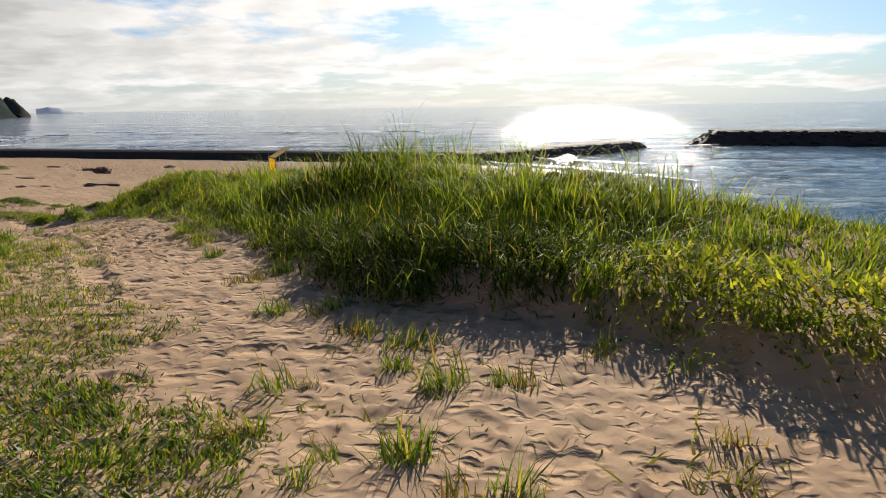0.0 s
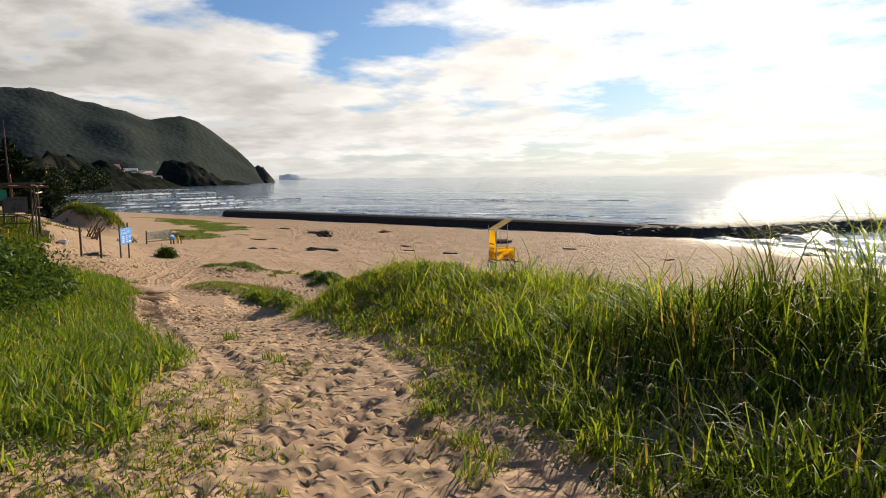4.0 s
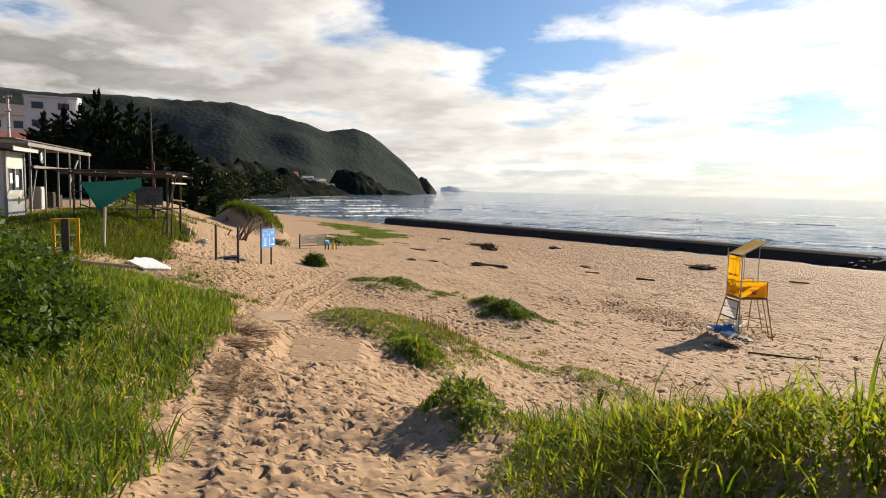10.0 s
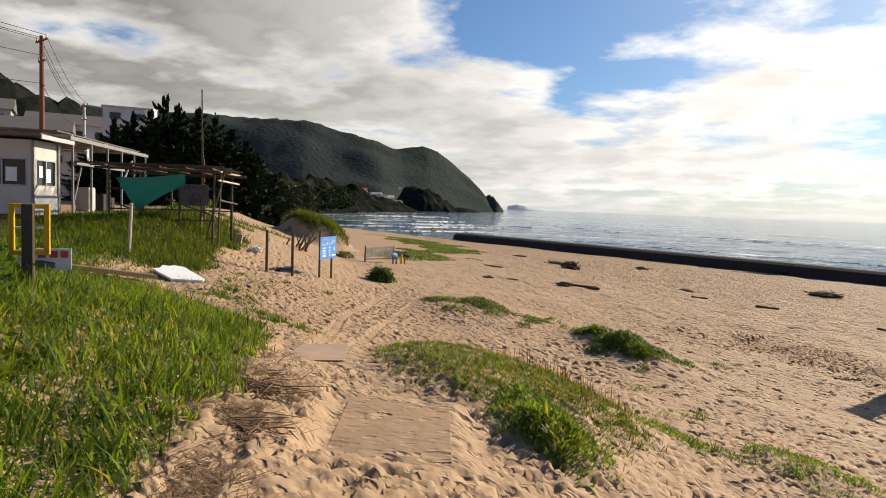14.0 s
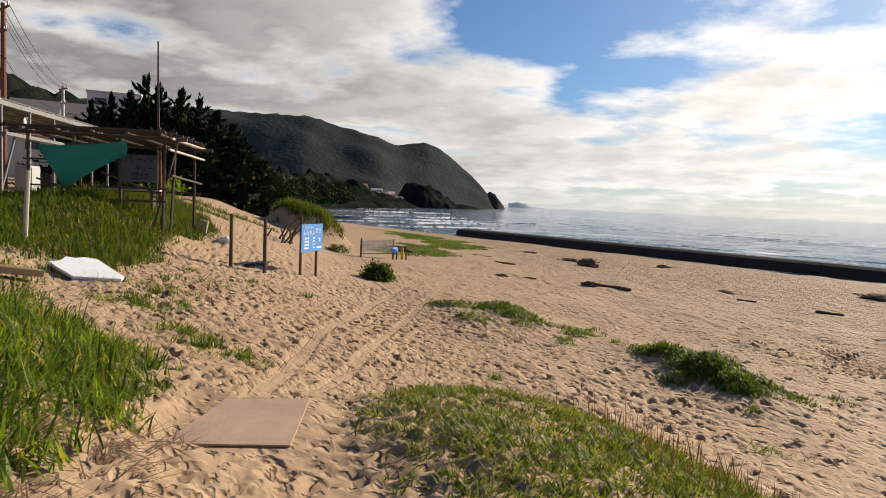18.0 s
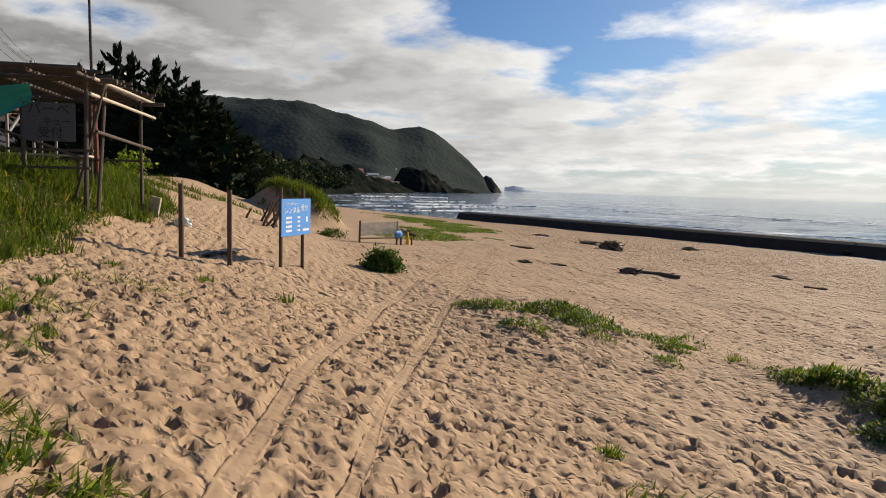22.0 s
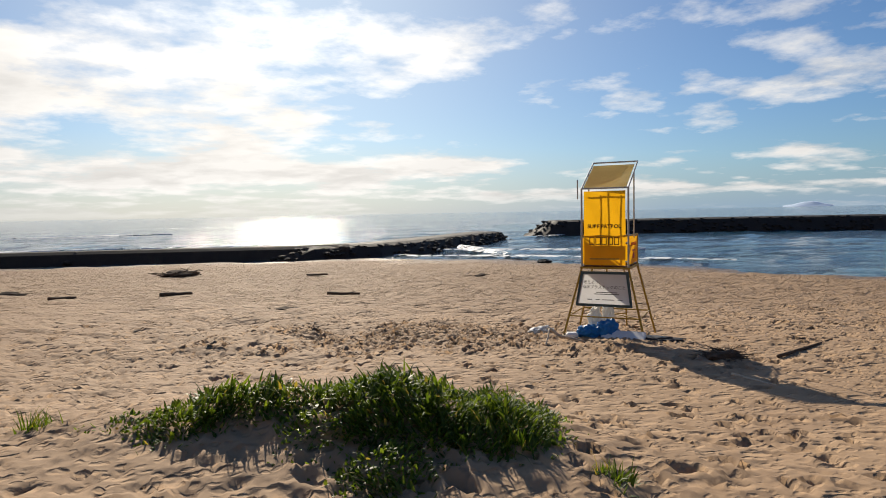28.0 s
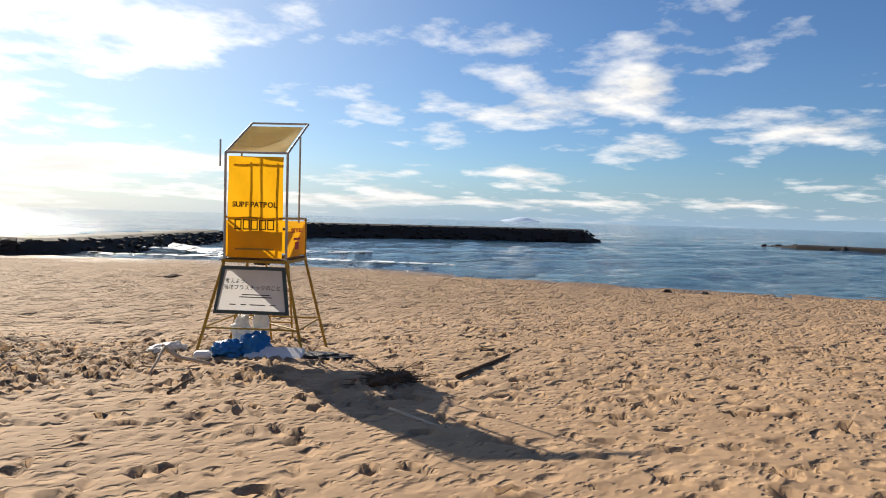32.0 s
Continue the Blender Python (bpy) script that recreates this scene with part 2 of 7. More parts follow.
def leaf_look(dark, light, dry=(0.30, 0.25, 0.08), dryness=0.08, passing=0.5, rough=0.55, sheen=0.1):
    """Leaves: every blade has a tone of its own, some are dry; light passes through them."""

    def build(N):
        own = N.add("ShaderNodeNewGeometry").outputs["Random Per Island"]
        at = N.add("ShaderNodeTexCoord").outputs["Object"]
        base = N.mix(N.math("POWER", own, 1.6), (*dark, 1), (*light, 1))
        base = N.mix(N.ramp(N.noise(at, 0.9, 3.0), 0.4, 0.7, 0.0, 0.4), base, (*light, 1))
        pick = N.math("FRACT", N.math("MULTIPLY", own, 17.3))
        base = N.mix(N.math("LESS_THAN", pick, dryness), base, (*dry, 1))
        skin = N.add("ShaderNodeBsdfPrincipled", {"Base Color": base, "Roughness": rough, "Specular IOR Level": sheen})
        thin = N.add("ShaderNodeBsdfTranslucent", {0: N.mix(1.0, base, (1.6, 1.4, 0.5, 1), "MULTIPLY")})
        return N.add("ShaderNodeMixShader", {0: passing, 1: skin.outputs[0], 2: thin.outputs[0]})

    return build


def sea_look(N):
    at = N.add("ShaderNodeTexCoord").outputs["Object"]
    long = N.add("ShaderNodeMapping", {0: at, 2: (0, 0, radians(-10)), 3: (0.45, 1.0, 1.0)}).outputs[0]
    swell, chop, fine = N.noise(long, 0.10, 4.0, 0.5), N.noise(long, 0.55, 6.0, 0.6), N.noise(at, 2.6, 5.0, 0.65)
    form = N.math("ADD", N.math("ADD", N.math("MULTIPLY", swell, 2.2), N.math("MULTIPLY", chop, 0.62)), N.math("MULTIPLY", fine, 0.16))
    relief = N.add("ShaderNodeBump", {"Height": form, "Strength": 0.6, "Distance": 1.0}).outputs[0]
    tone = N.mix(N.ramp(swell, 0.35, 0.65), (0.006, 0.032, 0.062, 1), (0.016, 0.064, 0.095, 1))
    return N.add("ShaderNodeBsdfPrincipled", {"Base Color": tone, "Roughness": N.ramp(N.noise(N.add("ShaderNodeMapping", {0: at, 2: (0, 0, radians(-14)), 3: (0.10, 0.6, 1.0)}).outputs[0], 0.16, 7.0, 0.7), 0.40, 0.62, 0.02, 0.09), "IOR": 1.33, "Normal": relief})


def foam_look(N):
    at = N.add("ShaderNodeTexCoord").outputs["Object"]
    at = N.add("ShaderNodeMapping", {0: at, 2: (0, 0, radians(-14)), 3: (0.35, 1.0, 1.0)}).outputs[0]
    lace = N.add("ShaderNodeTexVoronoi", {"Vector": at, "Scale": 1.6}, feature="DISTANCE_TO_EDGE").outputs[0]
    holes = N.math("GREATER_THAN", N.math("ADD", N.noise(at, 0.9, 8.0, 0.7), N.math("MULTIPLY", lace, -0.35)), 0.43)
    white = N.add("ShaderNodeBsdfPrincipled", {"Base Color": (0.8, 0.82, 0.82, 1), "Roughness": 0.7})
    return N.add("ShaderNodeMixShader", {0: holes, 1: N.add("ShaderNodeBsdfTransparent").outputs[0], 2: white.outputs[0]})


def hazed_wood_hill(N):
    at = N.add("ShaderNodeTexCoord").outputs["Object"]
    crowns = N.add("ShaderNodeTexVoronoi", {"Vector": at, "Scale": 0.16}).outputs[0]
    broad, fine = N.noise(at, 0.010, 6.0, 0.62), N.noise(at, 0.2, 5.0, 0.65)
    # base tones greyed and blued: distance haze is put into the colour
    base = N.mix(N.ramp(broad, 0.4, 0.65), (0.038, 0.045, 0.043, 1), (0.054, 0.062, 0.054, 1))
    base = N.mix(N.ramp(fine, 0.45, 0.75, 0.0, 0.6), base, (0.066, 0.074, 0.060, 1))
    relief = N.add("ShaderNodeBump", {"Height": N.math("SUBTRACT", fine, crowns), "Strength": 0.35, "Distance": 1.5}).outputs[0]
    return N.add("ShaderNodeBsdfPrincipled", {"Base Color": base, "Roughness": 1.0, "Specular IOR Level": 0.0, "Normal": relief})


SAND = material("dry sand", sand_look)
PRESSED_SAND = material("pressed sand", lambda N: sand_look(N, 0.35))
GRASS = material("tall dune grass", leaf_look((0.034, 0.078, 0.011), (0.255, 0.345, 0.045), dry=(0.30, 0.24, 0.08), dryness=0.04, passing=0.6, rough=0.5, sheen=0.16))
REED = material("long reed blades", leaf_look((0.06, 0.11, 0.016), (0.275, 0.345, 0.052), dry=(0.33, 0.27, 0.09), dryness=0.03, passing=0.6, rough=0.5, sheen=0.12))
DUNE_HERB = material("low dune weeds", leaf_look((0.050, 0.092, 0.013), (0.31, 0.35, 0.055), dry=(0.30, 0.25, 0.09), dryness=0.10, passing=0.62, rough=0.55, sheen=0.08))
# leaf colours darkened to stand for the shade below the tall grass
UNDER_SHADE = material("weeds darkened for shade under the dune grass", leaf_look((0.014, 0.032, 0.006), (0.066, 0.105, 0.016), dryness=0.05, passing=0.42, rough=0.75, sheen=0.03))
MOUND = material("short mound grass", leaf_look((0.048, 0.085, 0.013), (0.21, 0.27, 0.045), dry=(0.28, 0.22, 0.09), dryness=0.07, passing=0.5, rough=0.5, sheen=0.15))
HUT_GRASS = material("rough dark bank grass", leaf_look((0.032, 0.062, 0.010), (0.135, 0.180, 0.028), dry=(0.20, 0.15, 0.06), dryness=0.05, passing=0.45))
LAWN = material("fine bank grass", leaf_look((0.040, 0.090, 0.013), (0.205, 0.295, 0.042), dryness=0.08, passing=0.54, rough=0.5, sheen=0.18))
BANK = material("deep green bank grass", leaf_look((0.036, 0.082, 0.012), (0.19, 0.275, 0.038), dryness=0.07, passing=0.55, rough=0.5, sheen=0.2))
DRY = material("trodden dry grass", leaf_look((0.060, 0.082, 0.016), (0.185, 0.185, 0.046), dry=(0.25, 0.18, 0.075), dryness=0.2, passing=0.42, sheen=0.04))
HERB = material("creeping dune herbs", leaf_look((0.032, 0.072, 0.013), (0.15, 0.22, 0.036), dryness=0.03, passing=0.5, rough=0.45, sheen=0.2))
WEED = material("broad-leaved weeds", leaf_look((0.028, 0.06, 0.010), (0.11, 0.165, 0.026), dryness=0.05, passing=0.5, rough=0.5))
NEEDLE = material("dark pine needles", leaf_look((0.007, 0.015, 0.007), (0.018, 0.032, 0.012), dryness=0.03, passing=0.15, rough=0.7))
BUSH = material("bush leaves", leaf_look((0.028, 0.058, 0.012), (0.095, 0.15, 0.028), dryness=0.0, passing=0.3, rough=0.5))
SEA = material("sea water", sea_look)
FOAM = material("sea foam", foam_look)
HILL = material("wooded hillside greyed for haze", hazed_wood_hill)
ROCK = plain("dark wet rock", (0.030, 0.028, 0.026), 0.7, 0.45, 0.9, 0.8, fine=9.0, spec=0.25)
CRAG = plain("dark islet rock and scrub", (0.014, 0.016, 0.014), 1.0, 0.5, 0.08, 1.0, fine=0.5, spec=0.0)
CLIFF = plain("cliff rock", (0.06, 0.055, 0.045), 1.0, 0.45, 0.05, 1.0, fine=0.4, spec=0.0)
CONCRETE = plain("stained concrete", (0.035, 0.033, 0.031), 0.85, 0.3, 0.8, 0.5, fine=14.0, spec=0.2)
YELLOW = plain("yellow vinyl", (0.80, 0.43, 0.01), 0.45, 0.05, 5.0, 0.06, dirty=0.12)
YELLOW_PAINT = plain("yellow painted steel", (0.42, 0.25, 0.03), 0.45, 0.2, 14.0, 0.2, dirt=(0.12, 0.055, 0.02), dirty=0.5)
BLUE_SIGN = plain("blue painted board", (0.06, 0.25, 0.62), 0.5, 0.1, 3.0, 0.1, dirty=0.12)
WHITE = plain("white paint", (0.78, 0.78, 0.76), 0.5, 0.06, 3.0, 0.1, dirty=0.15)
OFFWHITE = plain("weathered cream cladding", (0.54, 0.51, 0.45), 0.7, 0.08, 1.2, 0.2, dirty=0.25)
BLACK = plain("black ink", (0.02, 0.02, 0.022), 0.6, 0.1, 6.0, 0.05, dirty=0.0)
RED = plain("faded red paint", (0.45, 0.06, 0.05), 0.6, 0.15, 4.0, 0.1)
BROWN_INK = plain("dark brown lettering", (0.16, 0.07, 0.01), 0.6, 0.1, 6.0, 0.05, dirty=0.0)
POST = plain("dark weathered timber", (0.10, 0.065, 0.045), 0.85, 0.35, 5.0, 0.6, fine=45.0)
DRIFT = plain("grey driftwood", (0.12, 0.085, 0.06), 0.9, 0.4, 4.0, 0.8, fine=30.0, spec=0.1)
FRAME = plain("weathered grey-white steel", (0.22, 0.21, 0.20), 0.6, 0.12, 2.0, 0.2, dirt=(0.12, 0.075, 0.05), dirty=0.5)
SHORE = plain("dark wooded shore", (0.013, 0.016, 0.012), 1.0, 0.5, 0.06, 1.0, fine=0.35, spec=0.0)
PALE_WOOD = plain("bleached driftwood", (0.50, 0.42, 0.32), 0.85, 0.2, 5.0, 0.5, fine=40.0)
PLY = plain("sandy plywood", (0.44, 0.30, 0.20), 0.85, 0.12, 2.0, 0.3, dirt=(0.50, 0.345, 0.225), dirty=1.0, fine=70.0)
BAMBOO = plain("grey bamboo", (0.095, 0.07, 0.052), 0.8, 0.3, 4.0, 0.4, fine=30.0)
DARK_WOOD = plain("dark old boards", (0.045, 0.038, 0.032), 0.9, 0.3, 2.0, 0.5, fine=35.0)
STEEL = plain("galvanised steel", (0.42, 0.42, 0.41), 0.5, 0.15, 6.0, 0.2, metal=0.3)
RUST = plain("rusty brown steel", (0.20, 0.075, 0.045), 0.8, 0.3, 5.0, 0.4)
FOIL = plain("styrofoam white", (0.80, 0.80, 0.78), 0.7, 0.06, 8.0, 0.4, dirty=0.15)
PALE_BLUE = plain("pale blue foam", (0.50, 0.64, 0.68), 0.6, 0.08, 6.0, 0.2)
BAG_BLUE = plain("blue plastic bag", (0.01, 0.16, 0.42), 0.3, 0.12, 9.0, 0.5, dirty=0.05)
ROOF = plain("dull roof sheet", (0.14, 0.12, 0.11), 0.7, 0.2, 1.0, 0.3)
RED_ROOF = plain("red roof tiles", (0.30, 0.10, 0.07), 0.75, 0.25, 1.0, 0.3)
GREY_WALL = plain("grey house wall", (0.45, 0.45, 0.44), 0.7, 0.1, 0.6, 0.2)
GLASS_DARK = plain("dark window pane", (0.03, 0.035, 0.04), 0.08, 0.1, 2.0, 0.02, dirty=0.1)
GREY_SIGN = plain("grey notice panel", (0.55, 0.55, 0.54), 0.5, 0.05, 4.0, 0.1, dirty=0.1)
DARK_FRAME = plain("dark blue-green frame", (0.05, 0.085, 0.09), 0.5, 0.15, 6.0, 0.15)
BARK = plain("pine bark", (0.06, 0.045, 0.035), 0.9, 0.4, 3.0, 0.8, fine=20.0)
CLOTH_BLACK = plain("black plastic sheet", (0.02, 0.02, 0.022), 0.45, 0.2, 4.0, 0.5)

# ---- building helpers ----


def link(name, bm, mat, parent=None, smooth_faces=False):
    me = bpy.data.meshes.new(name)
    bm.normal_update()
    bm.to_mesh(me)
    bm.free()
    me.materials.append(mat)
    if smooth_faces:
        me.shade_smooth()
    ob = new(name, me)
    ob.parent = parent
    return ob


def part(name, bm, mat, parent, label="", smooth_faces=False):
    ob = link(name, bm, mat, parent, smooth_faces)
    return tagged(ob, label) if label else ob


def thing(name, at, label, category, group="", turn=0.0):
    ob = new(name)
    ob.matrix_basis = pose(*at, 0, 0, turn)
    ob.empty_display_size = 0.2
    return tagged(ob, label, category, group)


def box(sx, sy, sz, at=(0, 0, 0), bevel=0.0, bm=None, turn=None):
    """A bevelled block with its middle at a place."""
    own = bmesh.new()
    bmesh.ops.create_cube(own, size=1.0)
    bmesh.ops.scale(own, vec=(sx, sy, sz), verts=own.verts)
    if bevel:
        bmesh.ops.bevel(own, geom=own.edges[:], offset=bevel, segments=1, affect="EDGES")
    bmesh.ops.transform(own, matrix=Matrix.Translation(at) @ (turn or Matrix.Identity(4)), verts=own.verts)
    if bm is None:
        return own
    me = bpy.data.meshes.new("tmp")
    own.to_mesh(me)
    own.free()
    bm.from_mesh(me)
    bpy.data.meshes.remove(me)
    return bm


def rod(a, b, r0, r1=None, sides=8, bm=None, wobble=0.0, rings=2, seed=0):
    """A round bar from a to b, tapered, and bent a little where it is a branch."""
    bm = bm or bmesh.new()
    a, b, r1 = Vector(a), Vector(b), r0 if r1 is None else r1
    q = (b - a).to_track_quat("Z", "Y").to_matrix()
    rng, last, offset = random.Random(seed), None, Vector((0, 0, 0))
    for k in range(rings):
        f = k / (rings - 1)
        if wobble and 0 < k < rings - 1:
            offset = offset + Vector((rng.uniform(-1, 1), rng.uniform(-1, 1), 0)) * wobble
        c, r = a.lerp(b, f) + q @ offset, r0 + (r1 - r0) * f
        ring = [bm.verts.new(c + q @ Vector((r * math.cos(2 * math.pi * i / sides), r * math.sin(2 * math.pi * i / sides), 0))) for i in range(sides)]
        if last:
            for i in range(sides):
                bm.faces.new((last[i], last[(i + 1) % sides], ring[(i + 1) % sides], ring[i]))
        else:
            bm.faces.new(ring[::-1])
        last = ring
    bm.faces.new(last)
    return bm


def lump(sx, sy, sz, seed, rough=0.25, level=2, at=(0, 0, 0), freq=1.6):
    """A stone, a clod or a bag: a ball pressed out of round."""
    bm = bmesh.new()
    bmesh.ops.create_icosphere(bm, subdivisions=level, radius=1.0)
    for v in bm.verts:
        n = noise.noise(v.co * freq + Vector((seed * 3.7, seed * 1.3, seed)))
        v.co *= 1 + rough * 2 * n
        v.co = Vector((v.co.x * sx + at[0], v.co.y * sy + at[1], v.co.z * sz + at[2]))
    return bm


def sheet(name, verts, faces, mat, kind="stuff", smooth_faces=False):
    """A large mesh from arrays."""
    me = bpy.data.meshes.new(name)
    n, k = len(faces), faces.shape[1]
    me.vertices.add(len(verts))
    me.vertices.foreach_set("co", np.ascontiguousarray(verts, np.float32).ravel())
    me.loops.add(n * k)
    me.loops.foreach_set("vertex_index", np.ascontiguousarray(faces, np.int32).ravel())
    me.polygons.add(n)
    me.polygons.foreach_set("loop_start", np.arange(0, n * k, k, dtype=np.int32))
    me.update(calc_edges=True)
    me.materials.append(mat)
    if smooth_faces:
        me.shade_smooth()
    return tagged(new(name, me), kind=kind)


def grid_faces(nx, ny):
    i, j = np.meshgrid(np.arange(nx - 1), np.arange(ny - 1), indexing="ij")
    q = (i * ny + j).ravel()
    return np.stack([q, q + ny, q + ny + 1, q + 1], 1)


def value_noise(x, y, scale, seed=0):
    """Smooth noise in -1..1 for arrays."""
    rng = np.random.RandomState(seed)
    table = rng.rand(256, 256)
    u, v = x / scale, y / scale
    i, j = np.floor(u).astype(int), np.floor(v).astype(int)
    fu, fv = u - i, v - j
    fu, fv = fu * fu * (3 - 2 * fu), fv * fv * (3 - 2 * fv)
    g = lambda p, q: table[p % 256, q % 256]
    return 2 * ((g(i, j) * (1 - fu) + g(i + 1, j) * fu) * (1 - fv) + (g(i, j + 1) * (1 - fu) + g(i + 1, j + 1) * fu) * fv) - 1


# ---- ground ----
# Distances: d runs from the dunes to the sea, a along the beach.
NX, NY = .565, .825


def smooth(x, a, b):
    t = np.clip((x - a) / (b - a), 0, 1)
    return t * t * (3 - 2 * t)


def bump(x, y, cx, cy, rx, ry, turn=0.0):
    c, s = np.cos(np.radians(turn)), np.sin(np.radians(turn))
    u, v = ((x - cx) * c + (y - cy) * s) / rx, ((y - cy) * c - (x - cx) * s) / ry
    return np.exp(-(u * u + v * v))


def mesa(x, y, cx, cy, rx, ry, turn=0.0):
    """A mound with a flat top and steep sides."""
    c, s = np.cos(np.radians(turn)), np.sin(np.radians(turn))
    u, v = ((x - cx) * c + (y - cy) * s) / rx, ((y - cy) * c - (x - cx) * s) / ry
    return np.exp(-(u * u + v * v) ** 2)


# green mounds on the sand: x, y, half length, half width, turn, rise
MOUNDS = {"A": (-12.3, 19.95, 2.75, 1.6, -34, .44), "B": (-10.23, 17.85, .8, .6, -34, .24), "C": (-19.1, 28.6, 2.9, 1.5, -34, .3), "D": (-13.8, 27.4, 1.9, .95, -34, .42),
          "S": (-7.15, 14.2, .66, .48, -34, .26), "T": (-8.4, 21.3, 2.1, .9, -34, .2), "U": (-6.3, 17.6, 2.3, 1.5, -34, .25),
          "G": (-40.3, 39.4, 2.1, 1.8, 28, 1.6), "dip": (-13.6, 24.1, 1.6, 1.4, 0, -.12)}


def shore(a):
    return np.interp(a, [-300, -60, -5, 5, 18, 25, 40, 60, 80, 105, 150, 220, 400], [20, 31, 39, 43, 53.5, 58, 64.5, 57, 50, 40, 24, -12, -160])


def bank_edge(a):
    return np.interp(a, [-5, 2, 6.5, 9.5, 12.5, 16, 18, 20.3, 21.5, 23.5, 25, 26.5, 28, 31.8, 37, 45], [2.0, 2.6, 3.65, 4.9, 5.35, 5.55, 5.8, 6.3, 6.42, 6.4, 5.4, 4.6, 4.7, 5.1, 5.8, 6.0])


def dune_foot(a):
    """Where the dune grass ends towards the path."""
    return np.interp(a, [2, 5], [0.12, -0.25]) + np.interp(a, [-30, -3, -1.4, -0.3, 0.4, 1.2, 2.1, 3.05, 4, 5.3, 6.3, 7.45, 9, 10.4, 11.2, 12.2, 13.4, 14.4], [3.8, 3.8, 4.08, 4.45, 4.45, 4.35, 4.35, 4.7, 5.1, 5.6, 5.95, 6.3, 6.55, 6.75, 6.85, 7.1, 7.9, 8.9])


def height(x, y):
    """The lie of the sand and the land: dune plateau, bank, beach and sea bed."""
    d, a = NX * x + NY * y, -NY * x + NX * y
    plateau = np.interp(a, [-60, 0, 4, 8, 12, 16, 20, 24, 28, 33, 37.5, 42, 60, 120], [.54, .54, .46, .16, -.46, -.85, -.78, -.93, -.97, -1.04, -.55, -.3, -.2, .3])
    foot = np.minimum(11.5, shore(a) - 22)
    w = np.clip((d - foot) / (shore(a) - foot), 0, 9)
    beach = -2.2 - 2.4 * w ** .69
    top = np.interp(a, [0, 8, 14, 20, 26, 34], [7.8, 8.2, 7.2, 4.3, 3.3, 3.7])
    toe = np.interp(a, [0, 8, 14, 20, 26, 34], [14, 14, 11.5, 12.8, 11.3, 11.7])
    s = smooth(d, np.minimum(top, foot - 4), np.minimum(toe, foot + 2.5))
    z = plateau * (1 - s) + beach * s
    z = z + np.interp(a, [-30, -3, 0, 3, 6, 9, 11, 12.6, 14.2], [.0, .0, .0, .2, .42, .5, .5, .34, 0]) * np.exp(-((d - 7.0 - .16 * a) / 1.65) ** 2)
    z = z + np.interp(a, [-7, -4, -2, 0, 1.8, 3.4], [0, .04, .12, .20, .2, 0]) * smooth(d, dune_foot(a) - .1, dune_foot(a) + .3) * smooth(d, 11, 8)
    amp = np.interp(a, [4, 12, 17, 21, 27, 30, 33, 38, 45, 70], [0, .5, .75, .45, .35, .7, 1.1, .5, .3, .3])
    z = z + amp * smooth(bank_edge(a) - d, 0, 2.6)
    for key, (cx, cy, rx, ry, turn, rise) in MOUNDS.items():
        z = z + rise * (mesa if key in "AG" else bump)(x, y, cx, cy, rx, ry, turn)
    z = z - .13 * bump(x, y, -9.2, 27.9, 2.6, 2.6) + .26 * bump(x, y, -4.1, 12.7, 1.3, 1.1) + .14 * bump(x, y, 0.45, 8.7, 1.1, .8) + .32 * bump(x, y, -25.2, 22.6, 1.6, 1.5)
    inland = np.clip(-d - 12, 0, 400)
    return z + .05 * inland + .0006 * inland ** 2


def lines(near0, near1, step, far0, far1, grow=1.09, most=160.0):
    """Grid lines: close together on the stretch walked over, wider and wider beyond it."""
    mid = list(np.arange(near0, near1, step))
    out, gap, p = [], step, near1
    while p < far1:
        out.append(p)
        gap = min(gap * grow, most)
        p += gap
    out.append(far1)
    low, gap, p = [], step, near0
    while p > far0:
        gap = min(gap * grow, most)
        p -= gap
        low.append(max(p, far0))
    return np.array(low[::-1] + mid + out)


def spread(start, gap, plan):
    """Grid lines outwards from a place: (growth, widest gap, end) stretch by stretch."""
    out, p = [], start
    for grow, widest, end in plan:
        while p < end:
            gap = min(gap * grow, widest)
            p += gap
            out.append(p)
    return np.array(out)


STEP = 0.043
GD = np.concatenate([-spread(-2.6, STEP, ((1.07, 1.2, 18), (1.25, 160, 2500)))[::-1], np.arange(2.6, 13.5, STEP), spread(13.5, STEP, ((1.004, 0.055, 23), (1.02, 0.2, 42), (1.05, 0.6, 60), (1.3, 160, 2500)))])
GA = np.concatenate([-spread(2.5, STEP, ((1.08, 1.2, 25), (1.25, 160, 2500)))[::-1], np.arange(-2.5, 31.0, STEP), spread(31.0, STEP, ((1.04, 0.5, 72), (1.25, 160, 2500)))])
D, A = np.meshgrid(GD, GA, indexing="ij")
X, Y = NX * D - NY * A, NY * D + NX * A
Z = height(X, Y)
core = smooth(D, -4, 2) * smooth(D, 60, 40) * smooth(A, -12, -4) * smooth(A, 75, 60)
CALM = np.clip(1.5 * bump(X, Y, -8.0, 28.2, 6.3, 3.7, -10), 0, 1)
Z += core * (0.04 * value_noise(X, Y, 1.7, 1) + (1 - 0.7 * CALM) * (0.017 * value_noise(X, Y, 0.6, 2) + 0.009 * value_noise(X, Y, 0.27, 3) + 0.005 * value_noise(X, Y, 0.13, 5)))
Z += core * smooth(D, 12, 22) * (1 - 0.75 * CALM) * (0.055 * value_noise(X, Y, 1.1, 6) + 0.042 * value_noise(X, Y, 0.55, 7) + 0.022 * value_noise(X, Y, 0.3, 8))
Z += (1 - core) * 0.06 * value_noise(X, Y, 2.6, 4)


def patch(x, y, r):
    """The part of the grid within r of a place."""
    d, a = NX * x + NY * y, -NY * x + NX * y
    return (slice(*np.searchsorted(GD, (d - r, d + r))), slice(*np.searchsorted(GA, (a - r, a + r))))


